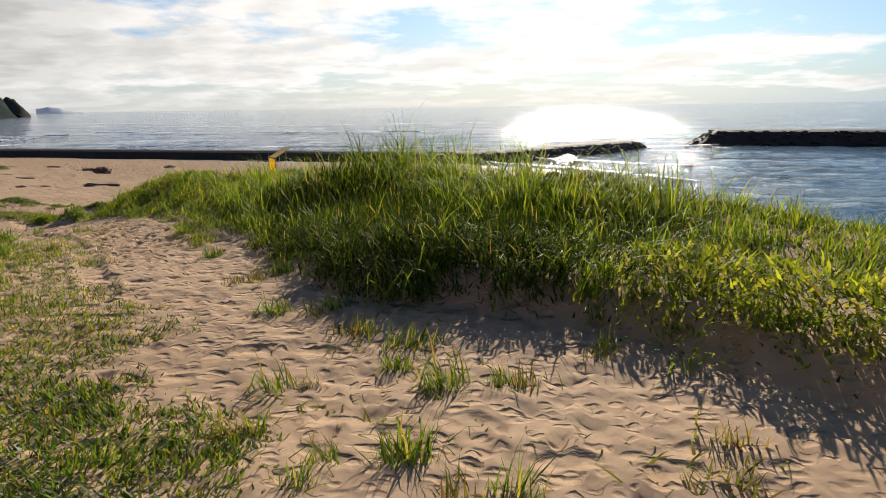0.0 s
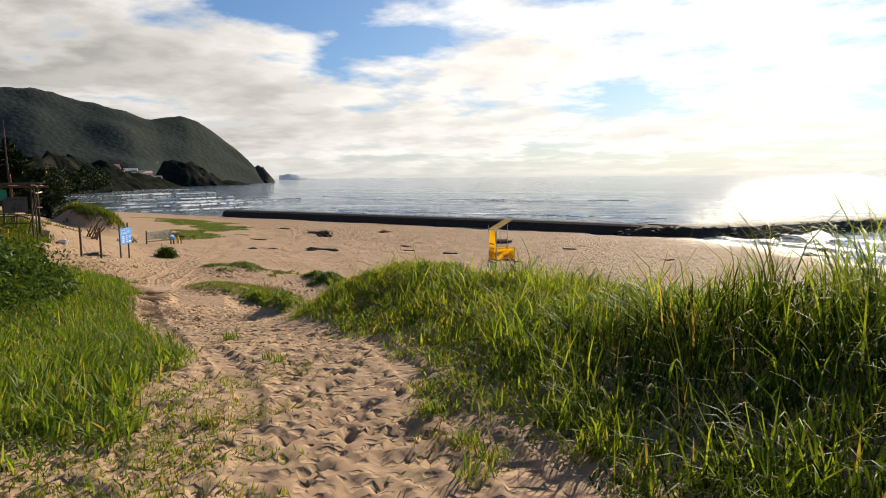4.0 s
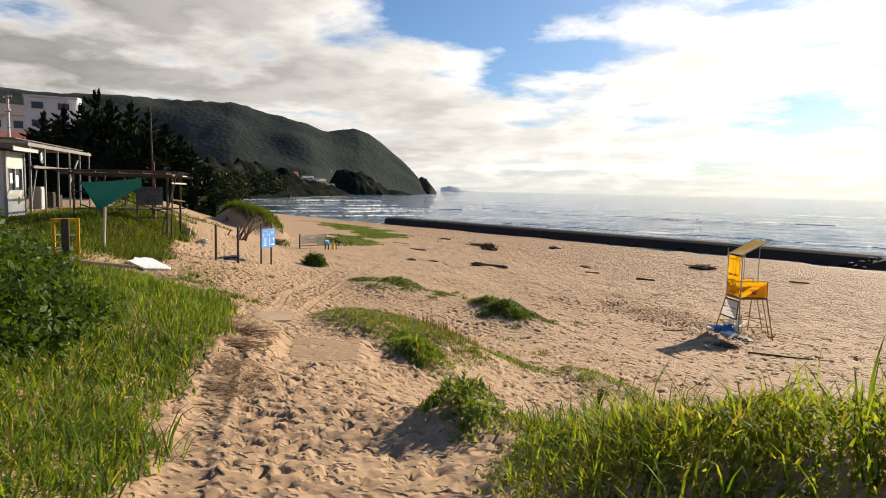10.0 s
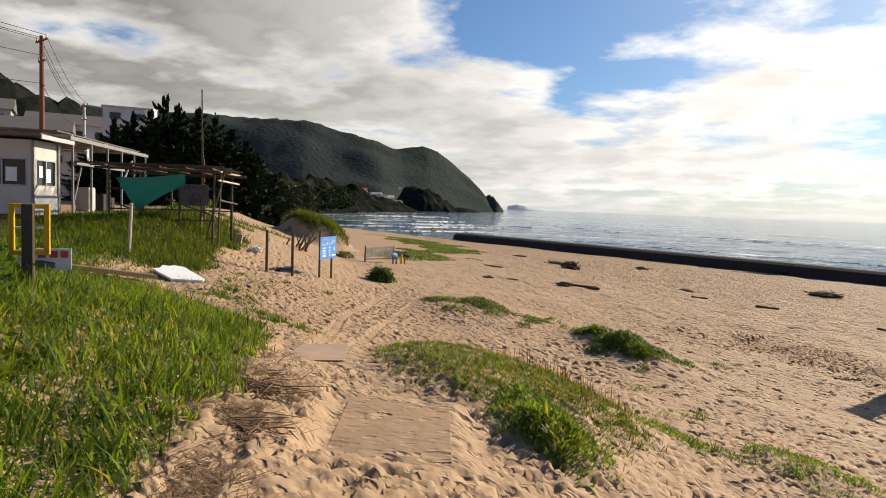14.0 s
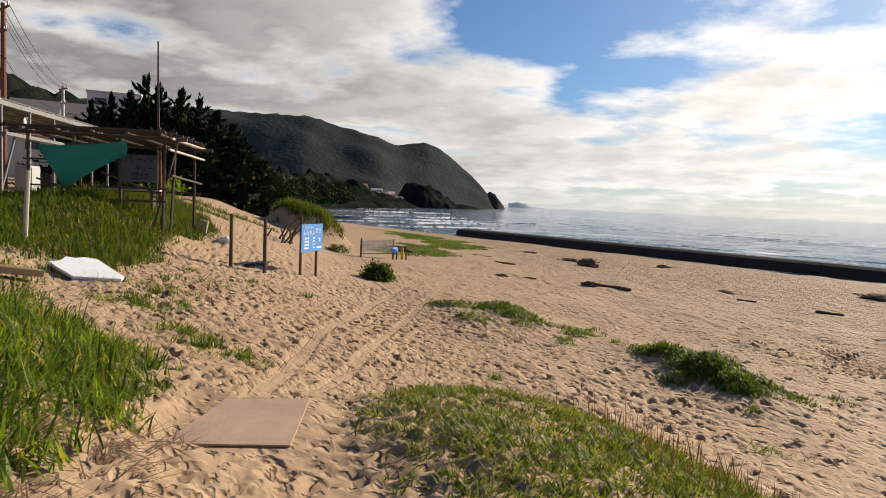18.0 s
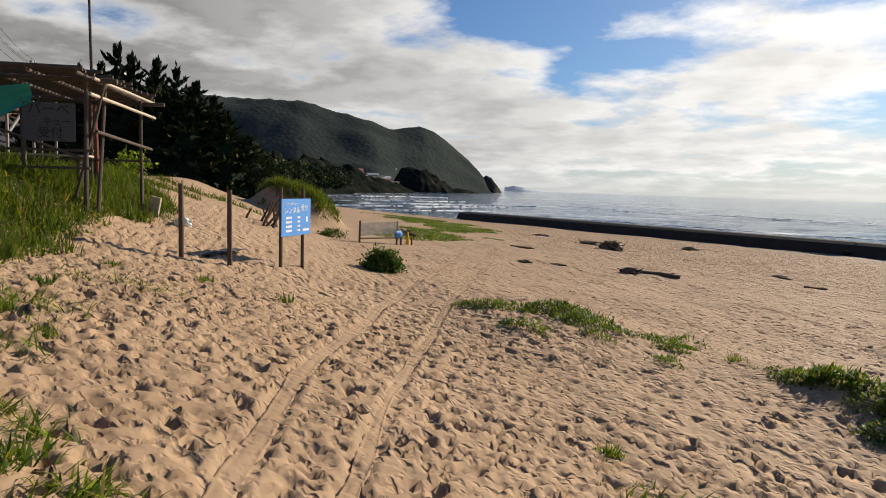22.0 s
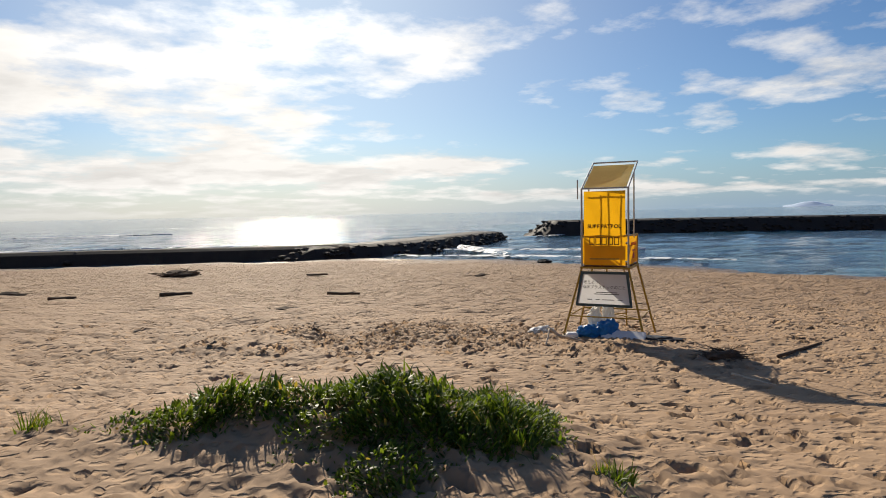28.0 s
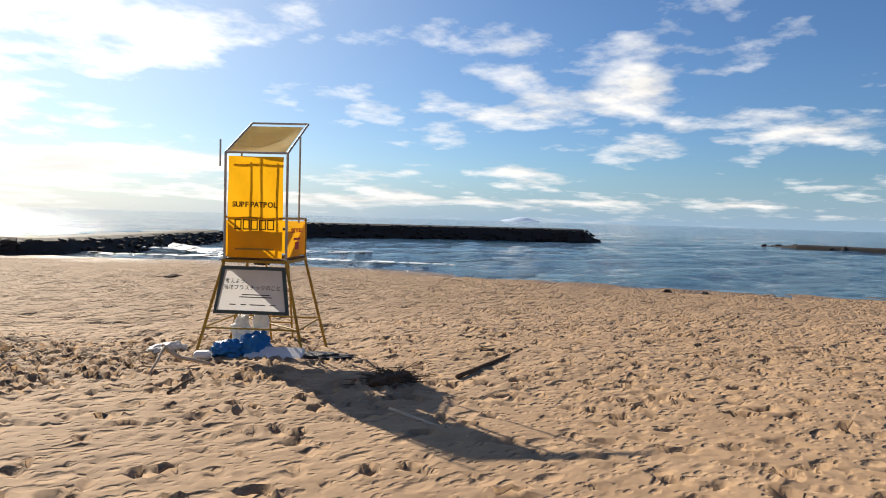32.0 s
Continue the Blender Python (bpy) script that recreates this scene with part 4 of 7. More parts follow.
# ---- breakwaters ----


def boulder_pile(name, label, line, half, top, count, size, seed, rounded=True):
    """A breakwater: a core with rough stones laid over it."""
    home = thing(name, (0, 0, 0), label, "breakwater")
    rng = random.Random(seed)
    bm = bmesh.new()
    last = None
    for k, (x, y) in enumerate(line):
        x0, y0 = line[max(k - 1, 0)]
        x1, y1 = line[min(k + 1, len(line) - 1)]
        ln = math.hypot(x1 - x0, y1 - y0)
        sx, sy = -(y1 - y0) / ln, (x1 - x0) / ln
        crown = top if 0 < k < len(line) - 1 or not rounded else SEA_Z - 0.15
        ring = [bm.verts.new((x + sx * w * half, y + sy * w * half, z)) for w, z in ((-1.5, SEA_Z - 1.2), (-0.8, crown - 0.2), (-0.5, crown), (0.5, crown), (0.8, crown - 0.2), (1.5, SEA_Z - 1.2))]
        if last:
            for i in range(5):
                bm.faces.new((last[i], ring[i], ring[i + 1], last[i + 1]))
        else:
            bm.faces.new(ring)
        last = ring
    bm.faces.new(last[::-1])
    bmesh.ops.recalc_face_normals(bm, faces=bm.faces)
    part("core", bm, CONCRETE if not rounded else ROCK, home)
    stones = []
    for s in range(7):
        me = link("stone", lump(1.1, 0.95, 0.5, seed * 11 + s, 0.13, 1, freq=1.1), ROCK)
        stones.append(me.data)
        bpy.data.objects.remove(me)
    total = sum(math.hypot(b[0] - a[0], b[1] - a[1]) for a, b in zip(line, line[1:]))
    for (x0, y0), (x1, y1) in zip(line, line[1:]):
        ln = math.hypot(x1 - x0, y1 - y0)
        for _ in range(int(count * ln / total)):
            f, w = rng.random(), rng.uniform(-1.35, 1.35)
            sx, sy = -(y1 - y0) / ln, (x1 - x0) / ln
            crown = top - (top - SEA_Z + 0.15) * (max(0, 1 - f * ln / 3.5) if (x0, y0) == line[0] else max(0, 1 - (1 - f) * ln / 3.5) if (x1, y1) == line[-1] else 0) * rounded
            z = crown - 0.19 if abs(w) < 0.75 else crown - 0.18 - (abs(w) - 0.75) / 0.75 * (crown - SEA_Z + 0.3)
            ob = new("stone", rng.choice(stones))
            ob.parent = home
            k = size * rng.uniform(0.6, 1.3)
            ob.matrix_basis = pose(x0 + (x1 - x0) * f + sx * w * half, y0 + (y1 - y0) * f + sy * w * half, z, rng.uniform(-14, 14), rng.uniform(-14, 14), rng.uniform(0, 360)) @ Matrix.Diagonal((k, k, k, 1))
    return home


boulder_pile("sea_wall", "long low dark concrete sea wall along the beach", [(-71, 94), (-57, 91), (-43, 87.2), (-20.5, 81.5), (-9.5, 78), (0, 74.8)], 1.7, -3.4, 26, 0.4, 2, False)
boulder_pile("jetty", "dark rubble jetty running out into the sea", [(-7, 77.2), (-3, 75.6), (1.5, 76.2), (6, 79.5), (14, 87), (21, 93.5), (24.5, 96.6), (27.6, 99.5)], 2.6, -3.4, 900, 0.27, 3)
boulder_pile("offshore_breakwater", "dark rubble breakwater standing off the beach", [(37, 106.6), (41, 105.5), (48, 103.5), (63, 98.5), (78, 92), (85, 88.5), (89.5, 86.2), (93.6, 84.2)], 3.6, -2.4, 900, 0.36, 4)
boulder_pile("low_breakwater", "low far breakwater awash in the sea", [(116, 62), (112, 54), (112, 40), (118, 20)], 3.0, -3.95, 90, 0.4, 5)

# ---- plants ----


def blades(name, label, spots, mat, long, wide, lean, seed, category="grass", segs=3, curl=0.5, lying=0.0):
    """Grass or leaves: each blade is a tapered, bent strip of its own."""
    rng = np.random.RandomState(seed)
    n = len(spots)
    L = long * (0.45 + 0.75 * rng.rand(n)) * (spots[:, 3] if spots.shape[1] > 3 else 1)
    W = wide * (0.6 + 0.8 * rng.rand(n))
    swirl = value_noise(spots[:, 0], spots[:, 1], 0.33, seed + 5) + 0.7 * value_noise(spots[:, 0], spots[:, 1], 1.3, seed + 6)
    az = swirl * 2 * np.pi + rng.randn(n) * 0.9
    tilt = lying + np.abs(rng.randn(n)) * lean
    out = np.stack([np.cos(az), np.sin(az)], 1)
    spin = az + np.pi / 2 + rng.randn(n) * 0.5
    side = np.stack([np.cos(spin), np.sin(spin)], 1)
    V = np.zeros((n, 2 * segs + 1, 3))
    pos, ang = np.zeros((n, 3)), tilt.copy()
    pos[:] = spots[:, :3]
    for k in range(segs + 1):
        f = k / segs
        w = (W * (0.55 + 0.45 * np.sin(np.pi * min(1, 0.25 + f))) * (1 - f ** 2.2))[:, None] / 2
        if k < segs:
            V[:, 2 * k, :2], V[:, 2 * k + 1, :2] = pos[:, :2] - side * w, pos[:, :2] + side * w
            V[:, 2 * k, 2] = V[:, 2 * k + 1, 2] = pos[:, 2]
            step = L / segs
            pos[:, :2] += out * (np.sin(ang) * step)[:, None]
            pos[:, 2] += np.cos(ang) * step
            ang = ang + curl * (0.35 + 1.1 * rng.rand(n)) * (0.25 + 1.35 * f)
        else:
            V[:, 2 * segs] = pos
    base = np.arange(n)[:, None] * (2 * segs + 1)
    faces = []
    for k in range(segs - 1):
        faces += [[2 * k, 2 * k + 1, 2 * k + 3], [2 * k, 2 * k + 3, 2 * k + 2]]
    faces.append([2 * segs - 2, 2 * segs - 1, 2 * segs])
    F = (base[:, :, None] + np.array(faces)[None]).reshape(-1, 3)
    ob = sheet(name, V.reshape(-1, 3), F, mat, "stuff")
    return tagged(ob, label, category)


def sow(x0, x1, y0, y1, per_m2, mask, seed, clump=0.0):
    """Random spots on the sand where mask(x, y, rng) gives the share that grows; the fourth column is vigour."""
    rng = np.random.RandomState(seed)
    n = int((x1 - x0) * (y1 - y0) * per_m2)
    if clump:
        m = max(1, int(n / clump))
        cx, cy = np.repeat(x0 + (x1 - x0) * rng.rand(m), int(clump)), np.repeat(y0 + (y1 - y0) * rng.rand(m), int(clump))
        x, y = cx + rng.randn(len(cx)) * 0.045, cy + rng.randn(len(cx)) * 0.045
    else:
        x, y = x0 + (x1 - x0) * rng.rand(n), y0 + (y1 - y0) * rng.rand(n)
    m = mask(x, y)
    keep = rng.rand(len(x)) < m
    x, y, m = x[keep], y[keep], m[keep]
    return np.stack([x, y, ground_at(x, y) - 0.012, 0.55 + 0.45 * np.clip(m, 0, 1)], 1)


def along(x, y):
    return NX * x + NY * y, -NY * x + NX * y


def ridge_mask(x, y):
    """The tall grass on the seaward dune."""
    d, a = along(x, y)
    ragged = 0.45 * value_noise(x, y, 0.9, 21) + 0.25 * value_noise(x, y, 0.35, 22)
    foot = dune_foot(a)
    back = np.interp(a, [-10, 4, 9, 14.5], [9.2, 9.8, 10.2, 9.6])
    return smooth(d + ragged * 0.6, foot - 0.12, foot + 0.3) * smooth(d, back, back - 0.8) * smooth(a, 14.4, 13.5) * smooth(a + 1.2 * ragged, -8.0, -6.0)


def bank_mask(x, y):
    """The finer grass on the landward bank beside the path."""
    d, a = along(x, y)
    ragged = 0.5 * value_noise(x, y, 0.8, 23) + 0.2 * value_noise(x, y, 0.3, 24)
    gap = 1 - 0.9 * smooth(a, 24.0, 25.5) * smooth(a, 30, 28.5) * smooth(d, 2.2, 3.4)
    return smooth(bank_edge(a) - d + ragged * 0.5 - 0.02, 0, 0.4) * smooth(a + 0.6 * ragged, 6.2, 7.6) * gap * smooth(d, bank_edge(a) - 6.8, bank_edge(a) - 4.2)


def lawn_mask(x, y):
    """Short trodden grass where the path begins."""
    d, a = along(x, y)
    ragged = 0.6 * value_noise(x, y, 0.7, 25) + 0.5 * value_noise(x, y, 0.25, 26)
    return smooth(2.38 + 0.33 * a - d + ragged * 0.55, -0.05, 0.5) * smooth(a, 8.6, 7.2) * np.interp(a, [0, 3, 5, 8], [1, 1, 0.9, 0.9]) * smooth(d + 0.5 * ragged, -0.8, 0.4) * smooth(a + ragged, -3.2, -1.8) * (0.95 + 0.3 * value_noise(x, y, 0.5, 27))


def mound_mask(key, grow=1.0, floor=0.3, seed=30):
    cx, cy, rx, ry, turn, rise = MOUNDS[key]

    def mask(x, y):
        return smooth(bump(x, y, cx, cy, rx * grow, ry * grow, turn) + 0.22 * value_noise(x, y, 0.6, seed) + 0.12 * value_noise(x, y, 0.2, seed + 1), floor, floor + 0.22)

    return mask


def mound_box(key, k=1.8):
    cx, cy, rx, ry, turn, rise = MOUNDS[key]
    r = max(rx, ry) * k
    return cx - r, cx + r, cy - r, cy + r


def patchy(spots, seed, low=0.45, high=1.25):
    """Lets the height of the growth rise and fall over the patch."""
    x, y = spots[:, 0], spots[:, 1]
    k = 0.5 + 0.36 * value_noise(x, y, 1.1, seed) + 0.26 * value_noise(x, y, 0.42, seed + 1)
    spots[:, 3] *= low + (high - low) * np.clip(k, 0, 1)
    return spots


HUMP = (0.45, 8.7)


def shrink_low(spots, hump=0.8):
    """The dune grass grows shorter where the ridge runs out towards the start."""
    d, a = along(spots[:, 0], spots[:, 1])
    inner = np.maximum(smooth(d, dune_foot(a) - 0.1, dune_foot(a) + 1.1), 0.9 * smooth(a, 3.4, 1.6))
    clump = hump * bump(spots[:, 0], spots[:, 1], HUMP[0], HUMP[1], 1.0, 0.8)
    spots[:, 3] *= np.interp(a, [-4, -1, 0.4, 2.5, 4, 6, 10, 13], [0.34, 0.42, 0.74, 0.96, 1.0, 0.74, 0.74, 0.8]) * (0.32 + 0.68 * inner) + clump
    return spots


def tussocks(x0, x1, y0, y1, per_m2, each, mask, seed, spread=0.07):
    """Spots gathered in tussocks, each with a height of its own."""
    rng = np.random.RandomState(seed)
    m = int((x1 - x0) * (y1 - y0) * per_m2)
    cx, cy = x0 + (x1 - x0) * rng.rand(m), y0 + (y1 - y0) * rng.rand(m)
    keep = rng.rand(m) < mask(cx, cy)
    cx, cy = cx[keep], cy[keep]
    vigour = 0.55 + 0.75 * rng.rand(len(cx)) ** 1.5
    n = np.repeat(np.arange(len(cx)), each)
    x, y = cx[n] + rng.randn(len(n)) * spread, cy[n] + rng.randn(len(n)) * spread
    return np.stack([x, y, ground_at(x, y) - 0.012, vigour[n]], 1)


def shorter_inland(spots):
    """The bank's grass is shorter away from the path, where the yards begin."""
    d, a = along(spots[:, 0], spots[:, 1])
    spots[:, 3] *= np.interp(bank_edge(a) - d, [0, 0.6, 2.2, 4.0], [0.75, 1.0, 0.9, 0.4]) * (1 - 0.55 * smooth(a, 22.5, 24) * smooth(a, 29.5, 28) * smooth(d, 4.8, 4.2))
    return spots


def cushion(spots, tall, seed):
    """Lifts leaves to different heights on hidden stems, so that the growth swells to a cushion."""
    rng = np.random.RandomState(seed)
    spots[:, 2] += tall * spots[:, 3] * rng.rand(len(spots)) ** 0.8
    return spots


def far_end(x, y):
    """The share of the ridge where low bright weeds take over from the tall grass."""
    return smooth(along(x, y)[1] + 0.8 * value_noise(x, y, 0.7, 88), 3.6, 6.4)


blades("dune_grass", "tall bright green grass on the dune ridge", shrink_low(patchy(tussocks(-9, 11.5, -3, 17.5, 30, 15, lambda x, y: ridge_mask(x, y) * (1 - 0.65 * far_end(x, y)), 1, 0.055), 60, 0.35, 1.5)), GRASS, 0.74, 0.0115, 0.38, 1, segs=5, curl=0.8)
blades("tall_reed_blades", "long bright arching reed blades above the dune grass", shrink_low(patchy(tussocks(-9, 11.5, -3, 17.5, 10, 7, lambda x, y: ridge_mask(x, y) * (0.03 + 0.97 * smooth(along(x, y)[1], 3.0, 0.6)) * smooth(along(x, y)[0] - dune_foot(along(x, y)[1]), 0.6, 1.3), 12, 0.05), 63, 0.6, 1.3), 0.0), REED, 0.92, 0.016, 0.22, 12, segs=6, curl=0.42)
blades("seeding_stalks", "thin yellowing seed stalks above the dune grass", shrink_low(sow(-9, 11.5, -3, 17.5, 5, ridge_mask, 14), 0.0), DRY, 0.78, 0.006, 0.15, 14, segs=4, curl=0.25)


# dark leaf colour paints the shaded gaps between the tussocks
blades("dune_undergrowth", "dense weeds under the tall dune grass, coloured dark for shade", cushion(shrink_low(patchy(sow(-9, 11.5, -3, 17.5, 1150, lambda x, y: ridge_mask(x, y) * (1 - far_end(x, y)) * (0.35 + 0.65 * smooth(along(x, y)[1], -0.5, 1.5)), 2), 62)), 0.26, 2), UNDER_SHADE, 0.20, 0.014, 0.7, 2, "weeds", 2, 0.75)


def vine_patch(x, y):
    """Where deep green vines grow over the weeds, in hollows of the dune's end."""
    return smooth(value_noise(x, y, 1.0, 89) + 0.5 * value_noise(x, y, 0.4, 90), -0.3, 0.2)


def swollen(spots, tall, seed):
    """Weeds that swell in rounded lumps, with hollows between them."""
    x, y = spots[:, 0], spots[:, 1]
    edge = smooth(along(x, y)[0] - dune_foot(along(x, y)[1]), 0.0, 1.5)
    spots[:, 2] += 0.11 * np.clip(0.45 + 0.7 * value_noise(x, y, 0.85, 91) + 0.35 * value_noise(x, y, 0.35, 92), 0, 1.2) * edge
    spots[:, 3] *= 0.35 + 0.65 * edge
    return cushion(spots, tall, seed)


blades("dune_weeds", "bright leafy weeds at the end of the dune ridge", swollen(patchy(sow(-9, 2, 4, 17.5, 2500, lambda x, y: ridge_mask(x, y) * far_end(x, y) * (1 - 0.6 * vine_patch(x, y)), 18), 79, 0.4, 1.4), 0.16, 18), DUNE_HERB, 0.075, 0.017, 0.7, 18, "weeds", 2, 0.6, lying=0.4)
blades("dune_vines", "deep green vines over the end of the dune ridge", swollen(patchy(sow(-9, 2, 4, 17.5, 2300, lambda x, y: ridge_mask(x, y) * far_end(x, y) * vine_patch(x, y), 22), 80, 0.4, 1.4), 0.14, 22), LAWN, 0.070, 0.018, 0.7, 22, "weeds", 2, 0.6, lying=0.5)
blades("dune_tufts", "arching green grass tufts at the end of the dune ridge", shrink_low(patchy(tussocks(-9, 2, 4, 17.5, 36, 12, lambda x, y: ridge_mask(x, y) * far_end(x, y), 20, 0.06), 61, 0.5, 1.4)), REED, 0.58, 0.012, 0.45, 20, segs=4, curl=0.9)


def skirt_mask(x, y):
    """The band of growth that hangs over the foot of the dune."""
    d, a = along(x, y)
    return ridge_mask(x, y) * smooth(d - dune_foot(a), 1.0, 0.4) * smooth(a, 0.0, 0.8) * smooth(a, 4.5, 2.8)


# leaves added at the foot; their dark colour paints the shade there
blades("dune_skirt", "dense leaves over the dune's foot, coloured dark for shade", cushion(sow(-5, 5, 2, 12, 1500, skirt_mask, 19), 0.24, 19), UNDER_SHADE, 0.20, 0.013, 0.6, 19, "weeds", 3, 0.8, lying=0.5)
blades("dune_fringe", "bright leafy herbs along the foot of the dune", cushion(sow(-1, 9, -3, 6.5, 1900, lambda x, y: ridge_mask(x, y) * smooth(along(x, y)[0], dune_foot(along(x, y)[1]) + 1.1, dune_foot(along(x, y)[1]) + 0.5) * smooth(along(x, y)[1], 0.4, -0.6), 21), 0.30, 21), DUNE_HERB, 0.085, 0.022, 0.6, 21, "herbs", 2, 0.6, lying=0.5)
blades("bank_grass", "fine fresh green grass on the bank by the path", shorter_inland(patchy(tussocks(-24, -2, 2.5, 19.5, 50, 9, bank_mask, 3, 0.05), 64, 0.4, 1.4)), BANK, 0.46, 0.0145, 0.6, 3, "grass", 4, 1.0, lying=0.2)
blades("bank_undergrowth", "short matted grass on the bank", cushion(patchy(sow(-24, -2, 2.5, 19.5, 620, bank_mask, 4), 66), 0.06, 4), BANK, 0.19, 0.022, 0.9, 4, "grass", 2, 0.7)
blades("hut_bank_grass", "rough green grass on the bank before the bamboo hut", shorter_inland(patchy(tussocks(-34, -18, 12, 27, 70, 7, bank_mask, 5, 0.09), 68, 0.6, 1.4)), HUT_GRASS, 0.46, 0.021, 0.5, 5, "grass", 3, 0.85)
blades("hut_bank_weeds", "dense dark weeds on the bank before the bamboo hut", cushion(shorter_inland(patchy(sow(-36, -18, 12, 27, 460, bank_mask, 15), 78)), 0.13, 15), WEED, 0.16, 0.035, 0.6, 15, "weeds", 2, 0.7, lying=0.4)
blades("trodden_lawn", "short dry patchy grass at the path's edge", patchy(sow(-7, 3.6, -2.2, 9, 1700, lawn_mask, 6), 70), DRY, 0.085, 0.011, 1.2, 6, "grass", 2, 0.6, lying=0.4)
blades("lawn_mat", "low dark green mat of leaves in the trodden grass", sow(-4, 3.6, -2.2, 6, 3200, lambda x, y: lawn_mask(x, y) * smooth(along(x, y)[1] + 1.5 * value_noise(x, y, 0.8, 28), 4.0, 2.2), 10), HERB, 0.07, 0.016, 0.9, 10, "grass", 2, 0.6, lying=0.5)
blades("lawn_clumps", "green leafy clumps in the trodden grass", patchy(sow(-7, 3.6, -2.2, 9, 2000, lawn_mask, 8, 6), 72), LAWN, 0.085, 0.011, 1.0, 8, "grass", 2, 0.8)
# the growth on each sand mound: x, y, half length, half width, turn, vigour
GROWTH = {
    "A": ((-12.4, 20.0, 2.75, 1.55, -34, 1.0), (-13.8, 20.2, .7, .7, 0, .8)),
    "B": ((-10.3, 17.85, .75, .45, -34, 1.1), (-10.9, 18.5, .5, .35, -30, .9)),
    "E": ((-10.4, 21.05, .85, .42, -20, .9), (-11.0, 21.0, .4, .25, 0, .6), (-9.75, 21.1, .4, .2, 10, .6), (-10.2, 19.6, .5, .2, -50, .5)),
    "C": ((-19.7, 27.75, .95, .36, 25, .7), (-18.75, 28.3, .9, .5, 30, 1.1), (-18.0, 28.0, .6, .42, 10, 1.1), (-18.45, 26.75, .5, .28, 0, .8), (-17.6, 27.3, .3, .2, 0, .8),
          (-17.2, 28.7, .6, .25, 20, .7), (-16.7, 28.1, .32, .2, 0, .8), (-16.5, 27.1, .28, .18, 0, .6), (-17.0, 29.7, .4, .2, 0, .6)),
    "D": ((-13.55, 26.95, .8, .52, 0, 1.25), (-14.6, 27.5, .8, .36, -15, .85), (-13.0, 26.6, .48, .36, 0, 1.0), (-12.6, 27.1, .48, .3, 0, .8), (-12.15, 27.4, .38, .18, 30, .6), (-13.9, 26.3, .3, .25, 0, .8), (-15.3, 27.8, .3, .16, 0, .5)),
    "W": ((-11.93, 28.64, .17, .09, 20, 1.2), (-11.75, 28.58, .1, .07, 0, 1.0)),
    "S": ((-7.2, 14.2, .48, .32, -34, 1.0), (-6.8, 13.8, .3, .2, -50, .7)),
    "T": ((-8.4, 21.3, 1.5, .55, -34, .8), (-9.25, 21.65, .4, .25, 0, .8)),
    "U": ((-6.3, 17.6, 1.7, 1.0, -34, .9), (-7.3, 17.9, .6, .35, -20, .8)),
}


def growth(key, seed, ragged=0.5):
    """A mask that follows the blobs of a mound's growth, ragged at their edges and broken by small gaps."""

    def mask(x, y):
        best = np.zeros_like(x)
        for cx, cy, rx, ry, turn, vigour in GROWTH[key]:
            c, s = math.cos(radians(turn)), math.sin(radians(turn))
            u, v = ((x - cx) * c + (y - cy) * s) / rx, ((y - cy) * c - (x - cx) * s) / ry
            best = np.maximum(best, vigour * smooth(1.15 - np.sqrt(u * u + v * v) + ragged * (0.45 * value_noise(x, y, 0.5, seed) + 0.3 * value_noise(x, y, 0.17, seed + 1)), 0, 0.45))
        return best * smooth(value_noise(x, y, 0.33, seed + 3), -0.95, -0.45)

    return mask


def domed(spots, key, tall):
    """Lets the growth swell towards the middle of each blob."""
    x, y = spots[:, 0], spots[:, 1]
    dome = np.zeros(len(x))
    for cx, cy, rx, ry, turn, vigour in GROWTH[key]:
        dome = np.maximum(dome, vigour * bump(x, y, cx, cy, rx * 0.75, ry * 0.75, turn))
    spots[:, 2] += tall * dome * np.random.RandomState(5).rand(len(x)) ** 0.6
    spots[:, 3] *= 0.55 + 0.55 * dome
    return spots


blades("mound_grass", "short bright green grass covering a sand mound", patchy(tussocks(*mound_box("A"), 300, 14, growth("A", 31, 0.2), 7, 0.055), 74, 0.6, 1.25), MOUND, 0.12, 0.0135, 0.6, 7, "grass", 2, 0.8, lying=0.5)
blades("mound_thatch", "yellow-brown thatch among the grass of a sand mound", patchy(sow(*mound_box("A"), 320, growth("A", 31, 0.2), 9), 76, 0.4, 1.3), DRY, 0.12, 0.010, 0.5, 9, "grass", 2, 0.4, lying=0.6)
for key, each_m2, mat, long, wide, tall, seed, label in (
        ("B", 190, LAWN, 0.13, 0.020, 0.14, 39, "leafy green weeds on the seaward end of a sand mound"),
        ("E", 120, LAWN, 0.12, 0.016, 0.10, 40, "thin green weeds creeping over the sand"),
        ("C", 150, HERB, 0.13, 0.022, 0.20, 41, "creeping dark green herbs on a low sand mound"),
        ("D", 260, HERB, 0.14, 0.021, 0.17, 43, "dense arching dark green herbs on a sand mound"),
        ("W", 420, HERB, 0.10, 0.014, 0.07, 44, "small flat tuft of dark herbs on the sand"),
        ("S", 220, LAWN, 0.13, 0.020, 0.22, 45, "small dense cushion of green weeds by the path"),
        ("T", 95, LAWN, 0.11, 0.018, 0.12, 47, "low green weeds strewn over the sand"),
        ("U", 110, DUNE_HERB, 0.12, 0.018, 0.16, 49, "low bright weeds round a wooden stake")):
    home = MOUNDS.get(key, (*GROWTH[key][0][:2], 1.2, 1.2))
    r = max(home[2], home[3]) * 1.7
    spots = domed(patchy(tussocks(home[0] - r, home[0] + r, home[1] - r, home[1] + r, each_m2, 14, growth(key, seed), seed, 0.07), seed + 30, 0.5, 1.3), key, tall)
    blades("dune_herbs", label, spots, mat, long, wide, 0.6, seed, "herbs", 3, 0.8, lying=0.35)
